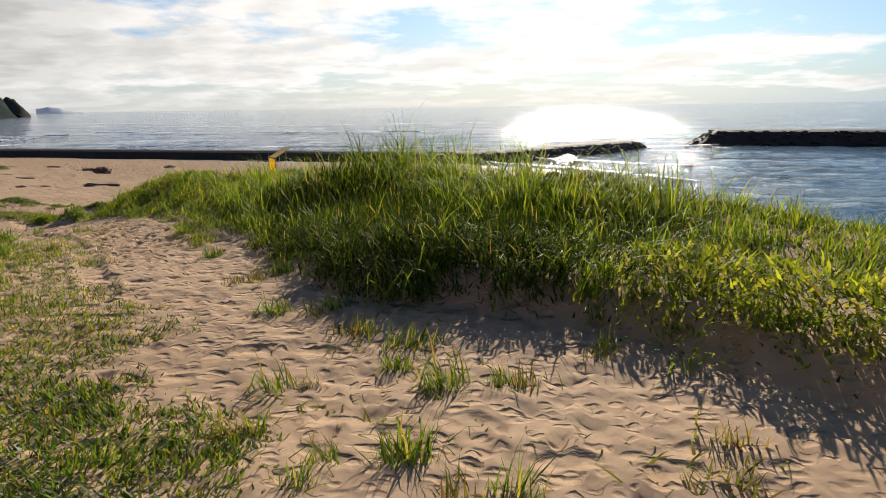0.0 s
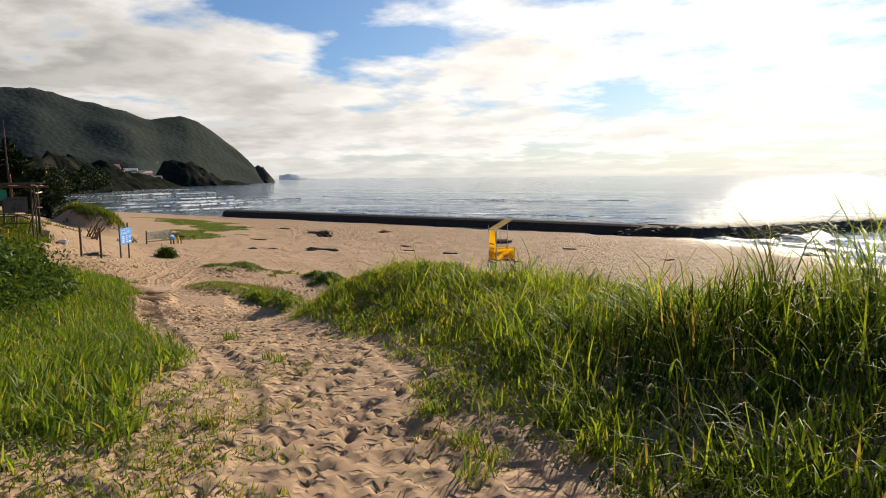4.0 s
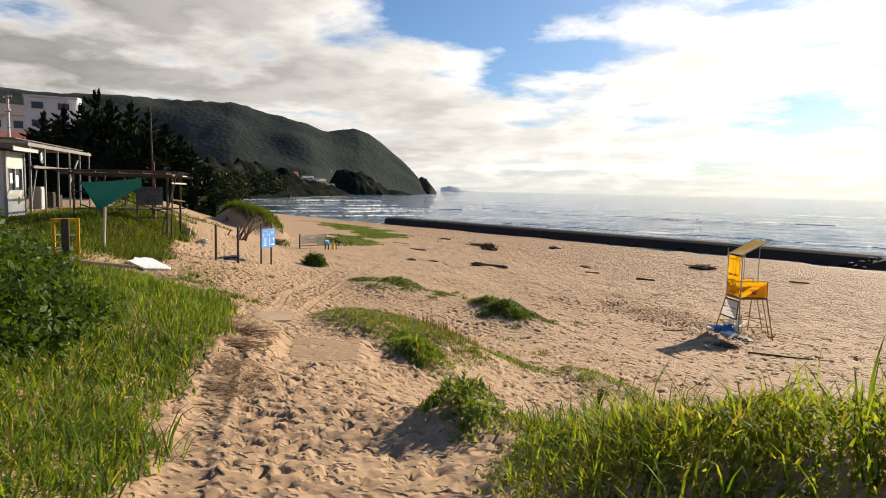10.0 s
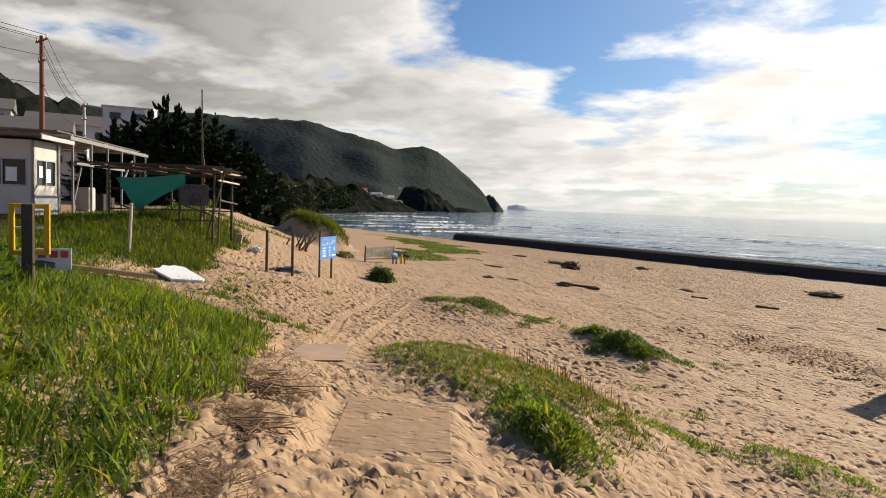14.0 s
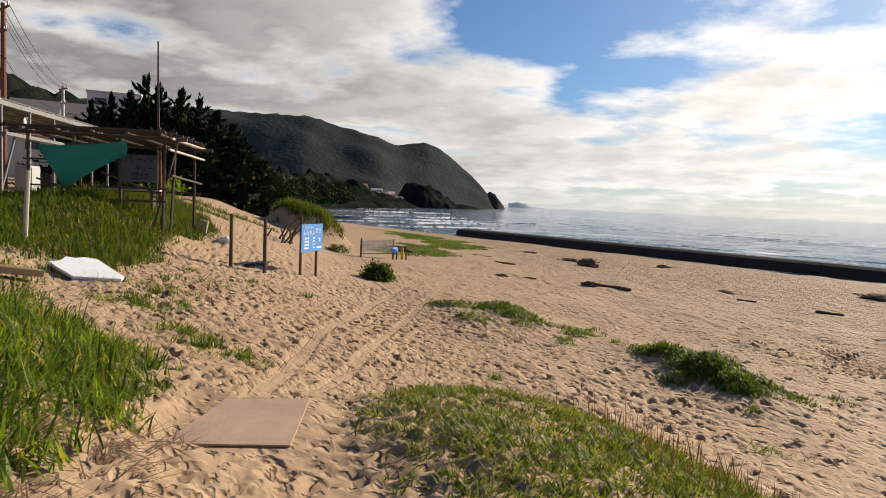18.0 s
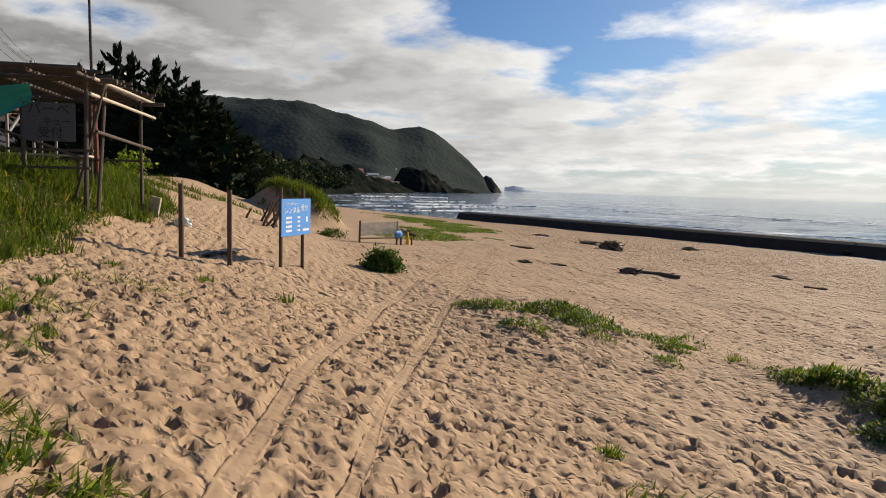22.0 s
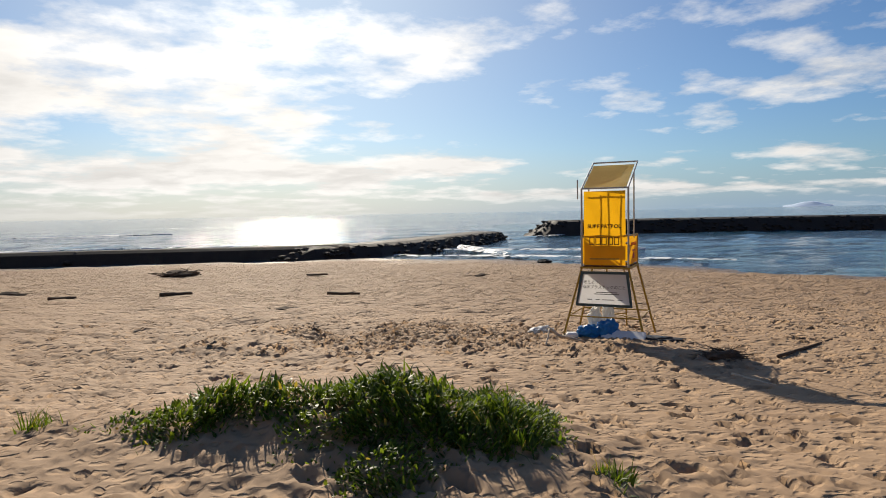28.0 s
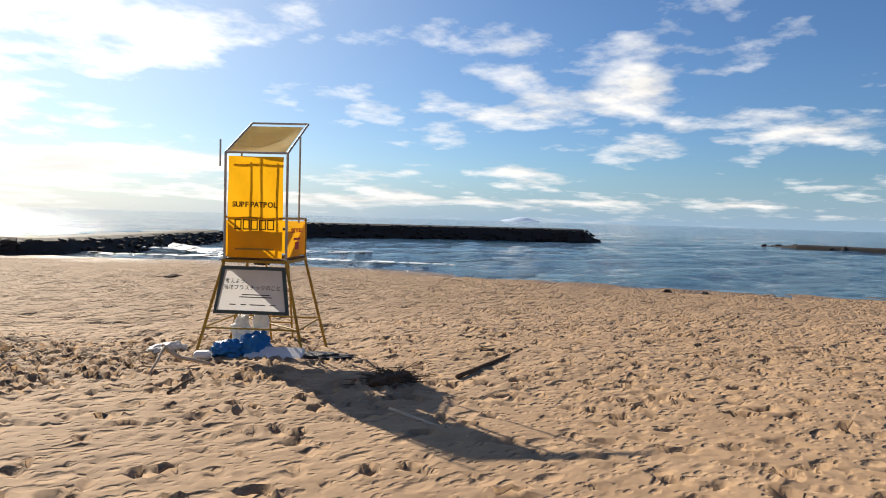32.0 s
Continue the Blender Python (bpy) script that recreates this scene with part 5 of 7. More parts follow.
GROWTH["terrace"] = ((-31.5, 25.5, 1.6, .7, 55, 1.0), (-33.6, 28.2, 1.8, .6, 50, .9), (-36.2, 31.6, 2.2, .6, 48, .8), (-29.5, 23.5, 1.4, .8, 50, 1.0))
blades("terrace_grass", "rough grass along the top of the sandy terrace", tussocks(-40, -26, 21, 36, 40, 8, growth("terrace", 101), 101, 0.12), HUT_GRASS, 0.30, 0.03, 0.6, 101, "grass", 2, 0.7, lying=0.3)
# grass that creeps in patches over the open sand
GROWTH["sprawl"] = ((-17.25, 19.5, .5, .28, 20, .8), (-16.5, 19.4, .6, .3, 30, .9), (-18.9, 19.6, .7, .3, 60, .7), (-20.3, 20.3, .8, .4, 60, .6), (-15.1, 21.75, .35, .2, 0, .7), (-14.6, 21.5, .3, .2, 0, .7), (-14.5, 23.0, .7, .3, 20, .7),
                    (-21.3, 22.0, .7, .3, 50, .6), (-19.6, 20.6, .5, .25, 30, .6), (-15.6, 28.0, .35, .18, 20, .5), (-14.9, 17.7, .35, .2, 0, .6), (-9.2, 21.0, .3, .2, 0, .6), (-11.0, 22.6, .3, .2, 0, .6), (-11.9, 24.2, .3, .2, 0, .5))
GROWTH["path"] = ((-3.3, 8.7, 1.0, .35, 35, .5), (-1.75, 7.75, .4, .2, 60, .8), (-1.4, 7.1, .45, .22, 50, .8), (-3.0, 7.6, .5, .3, 40, .7), (1.0, 4.3, .5, .2, -30, .7), (.1, 5.3, .5, .28, -50, .9), (1.5, 3.3, .6, .25, -35, .8), (.9, 2.8, .5, .2, 20, .5), (1.9, 2.6, .6, .2, -10, .5), (.6, 2.2, .6, .3, 0, .6), (2.7, 2.4, .4, .2, 0, .4))
blades("sprawling_grass", "green grass sprawling in patches over the sand", patchy(tussocks(-23, -8, 16, 29.5, 90, 10, growth("sprawl", 97), 97, 0.09), 98, 0.5, 1.3), LAWN, 0.24, 0.013, 0.5, 97, "grass", 3, 0.8, lying=0.6)
blades("path_grass", "yellow-green grass creeping over the sandy path", patchy(tussocks(-5, 4, 1.5, 10, 75, 9, growth("path", 99), 99, 0.09), 100, 0.5, 1.3), DUNE_HERB, 0.18, 0.011, 0.4, 99, "grass", 3, 0.55, lying=1.0)
blades("far_mound_grass", "overhanging green grass on a steep sand mound", sow(*mound_box("G"), 520, mound_mask("G", 1.05, 0.40, 51), 51), HUT_GRASS, 0.5, 0.045, 1.2, 51, "grass", 2, 0.7)
SEED = material("brown seed heads", leaf_look((0.085, 0.055, 0.032), (0.19, 0.115, 0.065), dryness=0.05, passing=0.25))
blades("brown_seed_stalks", "short brown seed stalks on the seaward edge of a mound", sow(*mound_box("A"), 85, lambda x, y: growth("A", 31)(x, y) * smooth(along(x, y)[0], 9.6, 10.6), 17), SEED, 0.32, 0.014, 0.2, 17, "grass", 2, 0.3)

# ---- things on the beach ----


def text_mesh(body, size, depth=0.002, heavy=0.0):
    """Lettering as a thin mesh, its middle at the origin, lying in the x-z plane."""
    curve = bpy.data.curves.new("lettering", "FONT")
    curve.body, curve.size, curve.extrude, curve.align_x, curve.align_y = body, size, depth, "CENTER", "CENTER"
    curve.offset = heavy
    ob = bpy.data.objects.new("lettering", curve)
    me = bpy.data.meshes.new_from_object(ob)
    bpy.data.objects.remove(ob)
    bpy.data.curves.remove(curve)
    me.transform(pose(0, 0, 0, 90, 0, 0))
    return me


def lettering(body, size, at, mat, parent, turn=0.0, heavy=0.0, name="lettering"):
    me = text_mesh(body, size, 0.002, heavy)
    me.materials.append(mat)
    ob = new(name, me)
    ob.parent = parent
    ob.matrix_basis = pose(*at, 0, 0, turn)
    return ob


def tube(path, r, bm=None, sides=6):
    """A bent pipe through some points."""
    bm = bm or bmesh.new()
    for a, b in zip(path, path[1:]):
        rod(a, b, r, r, sides, bm)
    return bm


def vinyl_look(colour, passing=0.55):
    def build(N):
        at = N.add("ShaderNodeTexCoord").outputs["Object"]
        folds = N.noise(at, 5.0, 4.0, 0.6)
        base = N.mix(N.ramp(folds, 0.35, 0.7, 0.0, 0.25), (*colour, 1), (colour[0] * 0.8, colour[1] * 0.75, colour[2] * 0.7, 1))
        relief = N.add("ShaderNodeBump", {"Height": folds, "Strength": 0.3, "Distance": 0.03}).outputs[0]
        skin = N.add("ShaderNodeBsdfPrincipled", {"Base Color": base, "Roughness": 0.5, "Normal": relief})
        thin = N.add("ShaderNodeBsdfTranslucent", {0: base, "Normal": relief})
        return N.add("ShaderNodeMixShader", {0: passing, 1: skin.outputs[0], 2: thin.outputs[0]})

    return build


VINYL = material("lit-through yellow vinyl", vinyl_look((0.85, 0.45, 0.01)))
ROOF_CLOTH = material("lit-through faded canvas", vinyl_look((0.95, 0.80, 0.30), 0.65))
NET_GREEN = material("green shade net", vinyl_look((0.01, 0.26, 0.17), 0.06))
NOTICE = material("thin grey notice sheet", vinyl_look((0.66, 0.66, 0.66), 0.52))
WHITE_BAG = material("thin white plastic", vinyl_look((0.82, 0.82, 0.80), 0.3))


def lifeguard_tower():
    W, D, deck, top, peak, out, lean_x, lean_y = 0.80, 0.88, 1.20, 2.58, 3.08, 0.93, 0.32, 0.18
    t = thing("lifeguard_tower", (-7.95, 31.74, -3.08), "yellow steel lifeguard chair with vinyl back and canvas roof", "lifeguard chair", turn=-50.7)
    h = W / 2
    foot = lambda sx, sy: (sx * (h + lean_x), -lean_y if sy < 0 else D + lean_y * 0.6, -0.12)
    for sx in (-1, 1):
        for sy, y in ((-1, 0), (1, D)):
            part("leg", rod(foot(sx, sy), (sx * h, y, deck), 0.019, 0.019, 8), YELLOW_PAINT, t)
    at = lambda sx, sy, k: Vector(foot(sx, sy)).lerp(Vector((sx * h, 0 if sy < 0 else D, deck)), k)
    for a, b in (((-1, -1), (1, -1)), ((1, -1), (1, 1)), ((-1, -1), (-1, 1)), ((-1, 1), (1, 1))):
        part("crossbar", rod(at(*a, 0.36), at(*b, 0.36), 0.013), YELLOW_PAINT, t)
    part("brace", rod(at(1, -1, 0.36), at(-1, 1, 0.36), 0.011), YELLOW_PAINT, t)
    part("deck", box(W + 0.06, D + 0.06, 0.035, (0, D / 2, deck), 0.006), YELLOW_PAINT, t)
    for k in range(5):
        part("floor_board", box(W - 0.02, D / 5 - 0.02, 0.02, (0, D * (k + 0.5) / 5, deck + 0.028), 0.003), POST, t)
    for sx in (-1, 1):
        part("back_post", rod((sx * h, 0, deck), (sx * h, 0, top), 0.017), STEEL, t)
        part("roof_post", rod((sx * h, D * 0.62, deck + 0.5), (sx * h, D * 0.62, top + 0.30), 0.013), STEEL, t)
        part("front_post", rod((sx * h, D, deck), (sx * h, D, deck + 0.56), 0.017), YELLOW_PAINT, t)
        part("arm_rail", rod((sx * h, 0, deck + 0.56), (sx * h, D, deck + 0.56), 0.015), YELLOW_PAINT, t)
        part("roof_rail", rod((sx * h, 0, top), (sx * h, out, peak), 0.014), STEEL, t)
    part("top_rail", rod((-h, 0, top), (h, 0, top), 0.014), STEEL, t)
    part("roof_front_rail", rod((-h, out, peak), (h, out, peak), 0.014), STEEL, t)
    part("mid_rail", rod((-h, 0, deck + 0.56), (h, 0, deck + 0.56), 0.014), YELLOW_PAINT, t)
    # vinyl back, a little slack, with the battens behind it
    bm = bmesh.new()
    nx, nz = 10, 18
    rows = [[bm.verts.new(((i / nx - 0.5) * (W - 0.09), 0.012 * math.sin(3.1 * k / nz * 3 + i) - 0.02, deck + 0.05 + (top - deck - 0.1) * k / nz)) for i in range(nx + 1)] for k in range(nz + 1)]
    for k in range(nz):
        for i in range(nx):
            bm.faces.new((rows[k][i], rows[k][i + 1], rows[k + 1][i + 1], rows[k + 1][i]))
    back = part("back_sheet", bm, VINYL, t, "translucent yellow vinyl back sheet", True)
    for x in (-0.1, 0.24):
        part("batten", box(0.014, 0.02, top - deck - 0.2, (x, 0.03, (top + deck) / 2)), POST, t)
    part("batten", box(W - 0.16, 0.02, 0.02, (0, 0.03, top - 0.13)), POST, t)
    lettering("SURF PATROL", 0.092, (0, -0.045, deck + 0.72), BROWN_INK, back, heavy=0.0035)
    # the maker's word mark, drawn as plain hollow shapes
    for i in range(5):
        x, z, w, hh, s = -0.21 + 0.105 * i, deck + 0.47, 0.075, 0.13, 0.015
        glyph = box(s, 0.003, hh, (x - w / 2, -0.046, z))
        box(s, 0.003, hh, (x + w / 2, -0.046, z), bm=glyph)
        box(w, 0.003, s, (x, -0.046, z + hh / 2 - s / 2), bm=glyph)
        box(w, 0.003, s, (x, -0.046, z - hh / 2 + s / 2), bm=glyph)
        part("word_mark", glyph, BROWN_INK, back)
    part("faint_line", box(0.5, 0.003, 0.025, (0, -0.045, deck + 0.16)), YELLOW_PAINT, back)
    for sx in (-1, 1):
        bm = bmesh.new()
        bmesh.ops.create_grid(bm, x_segments=6, y_segments=6, size=0.5, matrix=Matrix.Translation((sx * h, D / 2, deck + 0.29)) @ Matrix.Rotation(radians(90), 4, "Y") @ Matrix.Diagonal((0.46, D - 0.05, 1, 1)))
        side = part("side_panel", bm, VINYL, t, "yellow side panel with red lettering")
        lettering("SURF PATROL", 0.085, (sx * (h + 0.011), D / 2, deck + 0.40), RED, side, 90 * sx)
        part("badge", box(0.004, 0.16, 0.10, (sx * (h + 0.009), D / 2, deck + 0.20), 0.001), RED, side)
        part("badge_wing", box(0.004, 0.30, 0.03, (sx * (h + 0.009), D / 2, deck + 0.29), 0.001), RED, side)
    bm = bmesh.new()
    bmesh.ops.create_grid(bm, x_segments=6, y_segments=6, size=0.5, matrix=Matrix.Translation((0, D, deck + 0.29)) @ Matrix.Rotation(radians(90), 4, "X") @ Matrix.Diagonal((W - 0.05, 0.46, 1, 1)))
    part("front_panel", bm, VINYL, t, "yellow front panel")
    part("seat", box(W - 0.1, 0.34, 0.03, (0, 0.22, deck + 0.42), 0.006), POST, t)
    # canvas roof, sagging a little between its rails
    bm = bmesh.new()
    n = 8
    rows = [[bm.verts.new(((i / n - 0.5) * (W - 0.06), out * 0.86 * k / n, top + 0.01 + (peak - top) * 0.86 * k / n - 0.05 * math.sin(math.pi * i / n) * math.sin(math.pi * k / n))) for i in range(n + 1)] for k in range(n + 1)]
    for k in range(n):
        for i in range(n):
            bm.faces.new((rows[k][i], rows[k][i + 1], rows[k + 1][i + 1], rows[k + 1][i]))
    part("roof_canvas", bm, ROOF_CLOTH, t, "faded yellow canvas roof", True)
    part("flag_holder", rod((-h - 0.07, 0, top - 0.18), (-h - 0.07, 0, top + 0.16), 0.012), STEEL, t)
    # ladder at the front
    for x in (-0.16, 0.16):
        part("ladder_rail", rod((x, D + 0.32, -0.1), (x, D, deck), 0.014), YELLOW_PAINT, t)
    for k in range(1, 5):
        f = k / 5
        part("rung", rod((-0.16, D + 0.32 * (1 - f), deck * f), (0.16, D + 0.32 * (1 - f), deck * f), 0.011), YELLOW_PAINT, t)
    # notice hung between the back legs
    bm = bmesh.new()
    zt, zb = deck - 0.06, deck - 0.66
    lean = lambda z: -lean_y * (deck - z) / (deck + 0.12) - 0.035
    wide = lambda z: h + lean_x * (deck - z) / (deck + 0.12) * 0.55
    quad = lambda g, y0: [Vector((sx * (wide(z) - g), lean(z) - y0, z + (g if z == zb else -g))) for sx, z in ((-1, zb), (1, zb), (1, zt), (-1, zt))]
    rim = [[bm.verts.new(v + Vector((0, y, 0))) for v in quad(g, 0)] for g, y in ((0, 0), (0.05, 0), (0.05, 0.012), (0, 0.012))]
    for k in range(4):
        for i in range(4):
            bm.faces.new((rim[k][i], rim[k][(i + 1) % 4], rim[(k + 1) % 4][(i + 1) % 4], rim[(k + 1) % 4][i]))
    bmesh.ops.recalc_face_normals(bm, faces=bm.faces)
    notice = part("notice_board", bm, DARK_FRAME, t, "dark framed notice under the deck")
    bm = bmesh.new()
    f = bm.faces.new([bm.verts.new(v) for v in quad(0.045, 0.004)])
    part("notice_sheet", bm, NOTICE, notice, "pale grey printed sheet")
    tilt = math.degrees(math.atan2(lean(zt) - lean(zb), zt - zb))
    for body, size, z, x in (("考えよう、", 0.066, zt - 0.19, -0.19), ("海洋プラスチックのこと", 0.068, zt - 0.27, 0.0)):
        ob = lettering(body, size, (x, lean(z) - 0.009, z), BLACK, notice)
        ob.matrix_basis = pose(x, lean(z) - 0.009, z, -tilt, 0, 0)
    for w, z, x in ((0.36, zt - 0.355, 0.05), (0.42, zt - 0.385, 0.05), (0.08, zt - 0.48, -0.24), (0.07, zt - 0.48, -0.1), (0.2, zt - 0.48, 0.08), (0.08, zt - 0.48, 0.28)):
        part("small_print", box(w, 0.002, 0.012, (x, lean(z) - 0.008, z)), BLACK, notice)
    return t


lifeguard_tower()


def on_sand(x, y, sink=0.0):
    return (x, y, float(ground_at(np.array([x]), np.array([y]))[0]) - sink)


def post(name, x, y, top, r, label, mat=POST, lean=(0, 0)):
    t = thing(name, on_sand(x, y, 0.2), label, "post")
    tall = top - t.matrix_basis.translation.z
    bm = rod((0, 0, 0), (lean[0], lean[1], tall), r, r * 0.94, 8, rings=5, wobble=0.004, seed=int(abs(x * 10)))
    part("shaft", bm, mat, t)
    return t


post("post", -23.69, 24.06, -0.09, 0.045, "dark weathered wooden post standing in the sand")
post("post", -23.45, 24.83, -0.18, 0.045, "dark weathered wooden post standing in the sand")
post("stake", -7.45, 18.3, -1.42, 0.045, "short dark wooden stake among the dune herbs")
post("stake", -22.57, 19.45, 0.62, 0.04, "thin pale leaning stake in the grass", PALE_WOOD, (0.07, 0.03))


def blue_sign():
    x0, y0, x1, y1 = -23.62, 26.02, -24.06, 27.06
    turn = math.degrees(math.atan2(y1 - y0, x1 - x0))
    w = math.hypot(x1 - x0, y1 - y0) + 0.02
    cx, cy = (x0 + x1) / 2, (y0 + y1) / 2
    gz = on_sand(cx, cy)[2]
    t = thing("rental_sign", (cx, cy, gz), "blue board with white lettering on two dark posts", "sign", turn=turn)
    zt, zb = -0.33 - gz, -1.06 - gz
    # the board faces the path: local -y
    for x in (-w / 2 + 0.08, w / 2 - 0.22):
        part("post", rod((x, 0.03, -0.25), (x, 0.035, zt + 0.22), 0.038, 0.034, 8, rings=4, wobble=0.004, seed=5), POST, t)
    board = part("board", box(w, 0.018, zt - zb, (0, -0.02, (zt + zb) / 2), 0.004), BLUE_SIGN, t, "blue painted plywood board")
    H = zt - zb
    lettering("バーベキュー", 0.085, (-w * 0.17, -0.032, zt - 0.10 * H / 0.73), WHITE, board)
    lettering("レンタル", 0.15, (-w * 0.15, -0.032, zt - 0.235), WHITE, board)
    lettering("受付", 0.14, (w * 0.27, -0.032, zt - 0.19), WHITE, board)
    rng = random.Random(4)
    for k in range(4):
        z = zt - 0.37 - 0.085 * k
        for j in range(3):
            part("line", box(0.062, 0.003, 0.045, (-w * 0.33 + 0.08 * j, -0.031, z), 0.001), WHITE, board)
        for j in range(2):
            part("line", box(0.045, 0.003, 0.04, (w * 0.05 + 0.06 * j, -0.031, z), 0.001), WHITE, board)
    part("line", box(0.06, 0.003, 0.11, (w * 0.36, -0.031, zt - 0.42), 0.001), WHITE, board)
    part("line", box(0.26, 0.003, 0.045, (w * 0.33, -0.031, zt - 0.63), 0.001), WHITE, board)


blue_sign()


def net_look(colour, open_share):
    """A thin net: threads with open meshes between them."""

    def build(N):
        at = N.add("ShaderNodeTexCoord").outputs["Object"]
        worn = N.ramp(N.noise(at, 3.0, 4.0), 0.3, 0.7, open_share - 0.15, open_share + 0.15)
        cloth = N.add("ShaderNodeBsdfPrincipled", {"Base Color": (*colour, 1), "Roughness": 0.9})
        return N.add("ShaderNodeMixShader", {0: worn, 1: cloth.outputs[0], 2: N.add("ShaderNodeBsdfTransparent").outputs[0]})

    return build


NET_GREY = material("grey net cloth", net_look((0.20, 0.20, 0.19), 0.55))


def low_panel():
    x0, y0, x1, y1 = -31.6, 35.6, -31.9, 38.0
    turn = math.degrees(math.atan2(y1 - y0, x1 - x0))
    gz = on_sand(x0, y0)[2]
    t = thing("windbreak", (x0, y0, gz), "low grey netting screen on dark stakes", "screen", turn=turn)
    w = math.hypot(x1 - x0, y1 - y0)
    for x, tall in ((0, 0.85), (w, 0.75), (w + 0.3, 0.45)):
        part("stake", rod((x, 0, -0.3), (x + 0.03, 0, tall), 0.045, 0.04), POST, t)
    part("rail", rod((0, 0, 0.16), (w + 0.3, 0, 0.06), 0.03), POST, t)
    part("net", box(w, 0.02, 0.5, (w / 2, -0.04, 0.5), 0.003), NET_GREY, t, "grey net cloth")
    part("blue_sheet", lump(0.28, 0.12, 0.16, 7, 0.3, 2, (w + 0.1, 0, 0.22)), BLUE_SIGN, t, "crumpled blue sheet")


low_panel()
marker = thing("marker_stake", on_sand(-32.2, 39.0), "small yellow plastic marker on a stake", "marker")
part("cone", rod((0, 0, -0.1), (0.02, 0, 0.55), 0.11, 0.03, 8), YELLOW, marker)
part("stake", rod((0.25, 0, -0.2), (0.25, 0, 0.35), 0.04, 0.035, 6), RUST, marker)


def foam_board():
    """A broken slab leaning on the bank, its blue side facing down the slope."""
    t = thing("foam_board", (-20.15, 19.72, -1.06), "broken white foam board with a pale blue underside", "foam board", turn=85)
    tip = pose(0, 0, 0, 16, 0, 0)
    bm = bmesh.new()
    outline = [(-0.30, 0.40), (0.07, 0.28), (0.33, 0.20), (0.40, 0.30), (0.24, 1.05), (0.08, 1.16), (-0.06, 1.14), (-0.18, 1.22), (-0.30, 1.06), (-0.47, 1.02), (-0.42, 0.8)]
    f = bm.faces.new([bm.verts.new((x, y, 0)) for x, y in outline])
    g = bmesh.ops.extrude_face_region(bm, geom=[f])
    bmesh.ops.translate(bm, vec=(0, 0, -0.05), verts=[v for v in g["geom"] if isinstance(v, bmesh.types.BMVert)])
    bmesh.ops.recalc_face_normals(bm, faces=bm.faces)
    bmesh.ops.bevel(bm, geom=bm.edges[:], offset=0.008, segments=1, affect="EDGES")
    bmesh.ops.transform(bm, matrix=tip, verts=bm.verts)
    part("slab", bm, FOIL, t)
    bm = box(0.62, 0.44, 0.09, (0, 0, -0.099), 0.015)
    bmesh.ops.transform(bm, matrix=tip @ pose(0.045, 0.50, 0, 0, 0, -17), verts=bm.verts)
    part("blue_edge", bm, PALE_BLUE, t, "pale blue broken underside")


foam_board()


def sheet_board(name, label, x, y, turn, w, l, mat, lift=0.0, taper=0.0):
    """A thin board lying level in the sand, a little bowed."""
    t = thing(name, (x, y, ground_z(x, y) + lift), label, "board", turn=turn)
    bm = box(w, l, 0.014, (0, 0, 0), 0.002)
    bmesh.ops.subdivide_edges(bm, edges=bm.edges[:], cuts=6, use_grid_fill=True)
    for v in bm.verts:
        if v.co.x < 0:
            v.co.x *= 1 - taper * (v.co.y / l + 0.5)
        v.co.z += 0.012 * noise.noise(v.co * 1.6 + Vector((x, y, 0))) + 0.006 * noise.noise(v.co * 5.0 + Vector((y, x, 0)))
    part("panel", bm, mat, t)
    return t


sheet_board("plywood_sheet", "sand-dusted plywood sheet laid on the path", *SHEETS[0], PLY, lift=0.014, taper=0.4)
sheet_board("plywood_sheet", "half-buried plywood sheet on the path", *SHEETS[1], PRESSED_SAND, lift=-0.003)


BROWN_WOOD = plain("sun-bleached brown timber", (0.20, 0.135, 0.085), 0.85, 0.25, 4.0, 0.5, fine=35.0)


def plank(x0, y0, x1, y1, w, label, lift=0.05):
    a, b = Vector((x0, y0, ground_z(x0, y0) + lift)), Vector((x1, y1, ground_z(x1, y1) + lift))
    t = thing("plank", a.lerp(b, 0.5), label, "plank")
    q = (b - a).to_track_quat("X", "Z").to_matrix().to_4x4()
    part("timber", box((b - a).length, w, 0.09, (0, 0, 0), 0.008, turn=q), BROWN_WOOD, t)
    return t


plank(-20.45, 16.95, -20.25, 18.95, 0.24, "brown plank lying in the grass", 0.12)


def log(x0, y0, x1, y1, r, label="dark weathered driftwood log on the sand", mat=DRIFT, sink=0.3):
    a, b = Vector((x0, y0, ground_z(x0, y0) + r * (1 - sink))), Vector((x1, y1, ground_z(x1, y1) + r * (1 - sink)))
    t = thing("driftwood_log", a.lerp(b, 0.5), label, "driftwood")
    m = a.lerp(b, 0.5)
    bm = rod(a - m, b - m, r, r * 0.7, 9, rings=8, wobble=r * 0.25, seed=int(abs(x0 * 7)))
    part("trunk", bm, mat, t, smooth_faces=True)
    cross = Vector((a.y - b.y, b.x - a.x, 0)).normalized()
    part("stub", rod((b - m) * 0.3, (b - m) * 0.75 + cross * r * 3 + Vector((0, 0, r * 0.6)), r * 0.35, r * 0.15, 6, rings=3, wobble=r * 0.2), mat, t)
    return t


log(-14.9, 44.45, -13.95, 44.6, 0.065)
log(-10.05, 42.85, -9.05, 42.55, 0.05)
log(-8.35, 53.4, -7.3, 53.5, 0.055)
log(-22.9, 41.2, -21.3, 41.6, 0.10, "thick dark driftwood log lying on the beach")
log(-17.9, 44.7, -17.2, 45.0, 0.05)
log(-7.05, 29.05, -4.75, 29.75, 0.026, "long dark driftwood pole beside the chair", sink=0.2)
log(-31.4, 45.9, -30.3, 46.4, 0.08, "dark driftwood trunk by the wheel tracks")


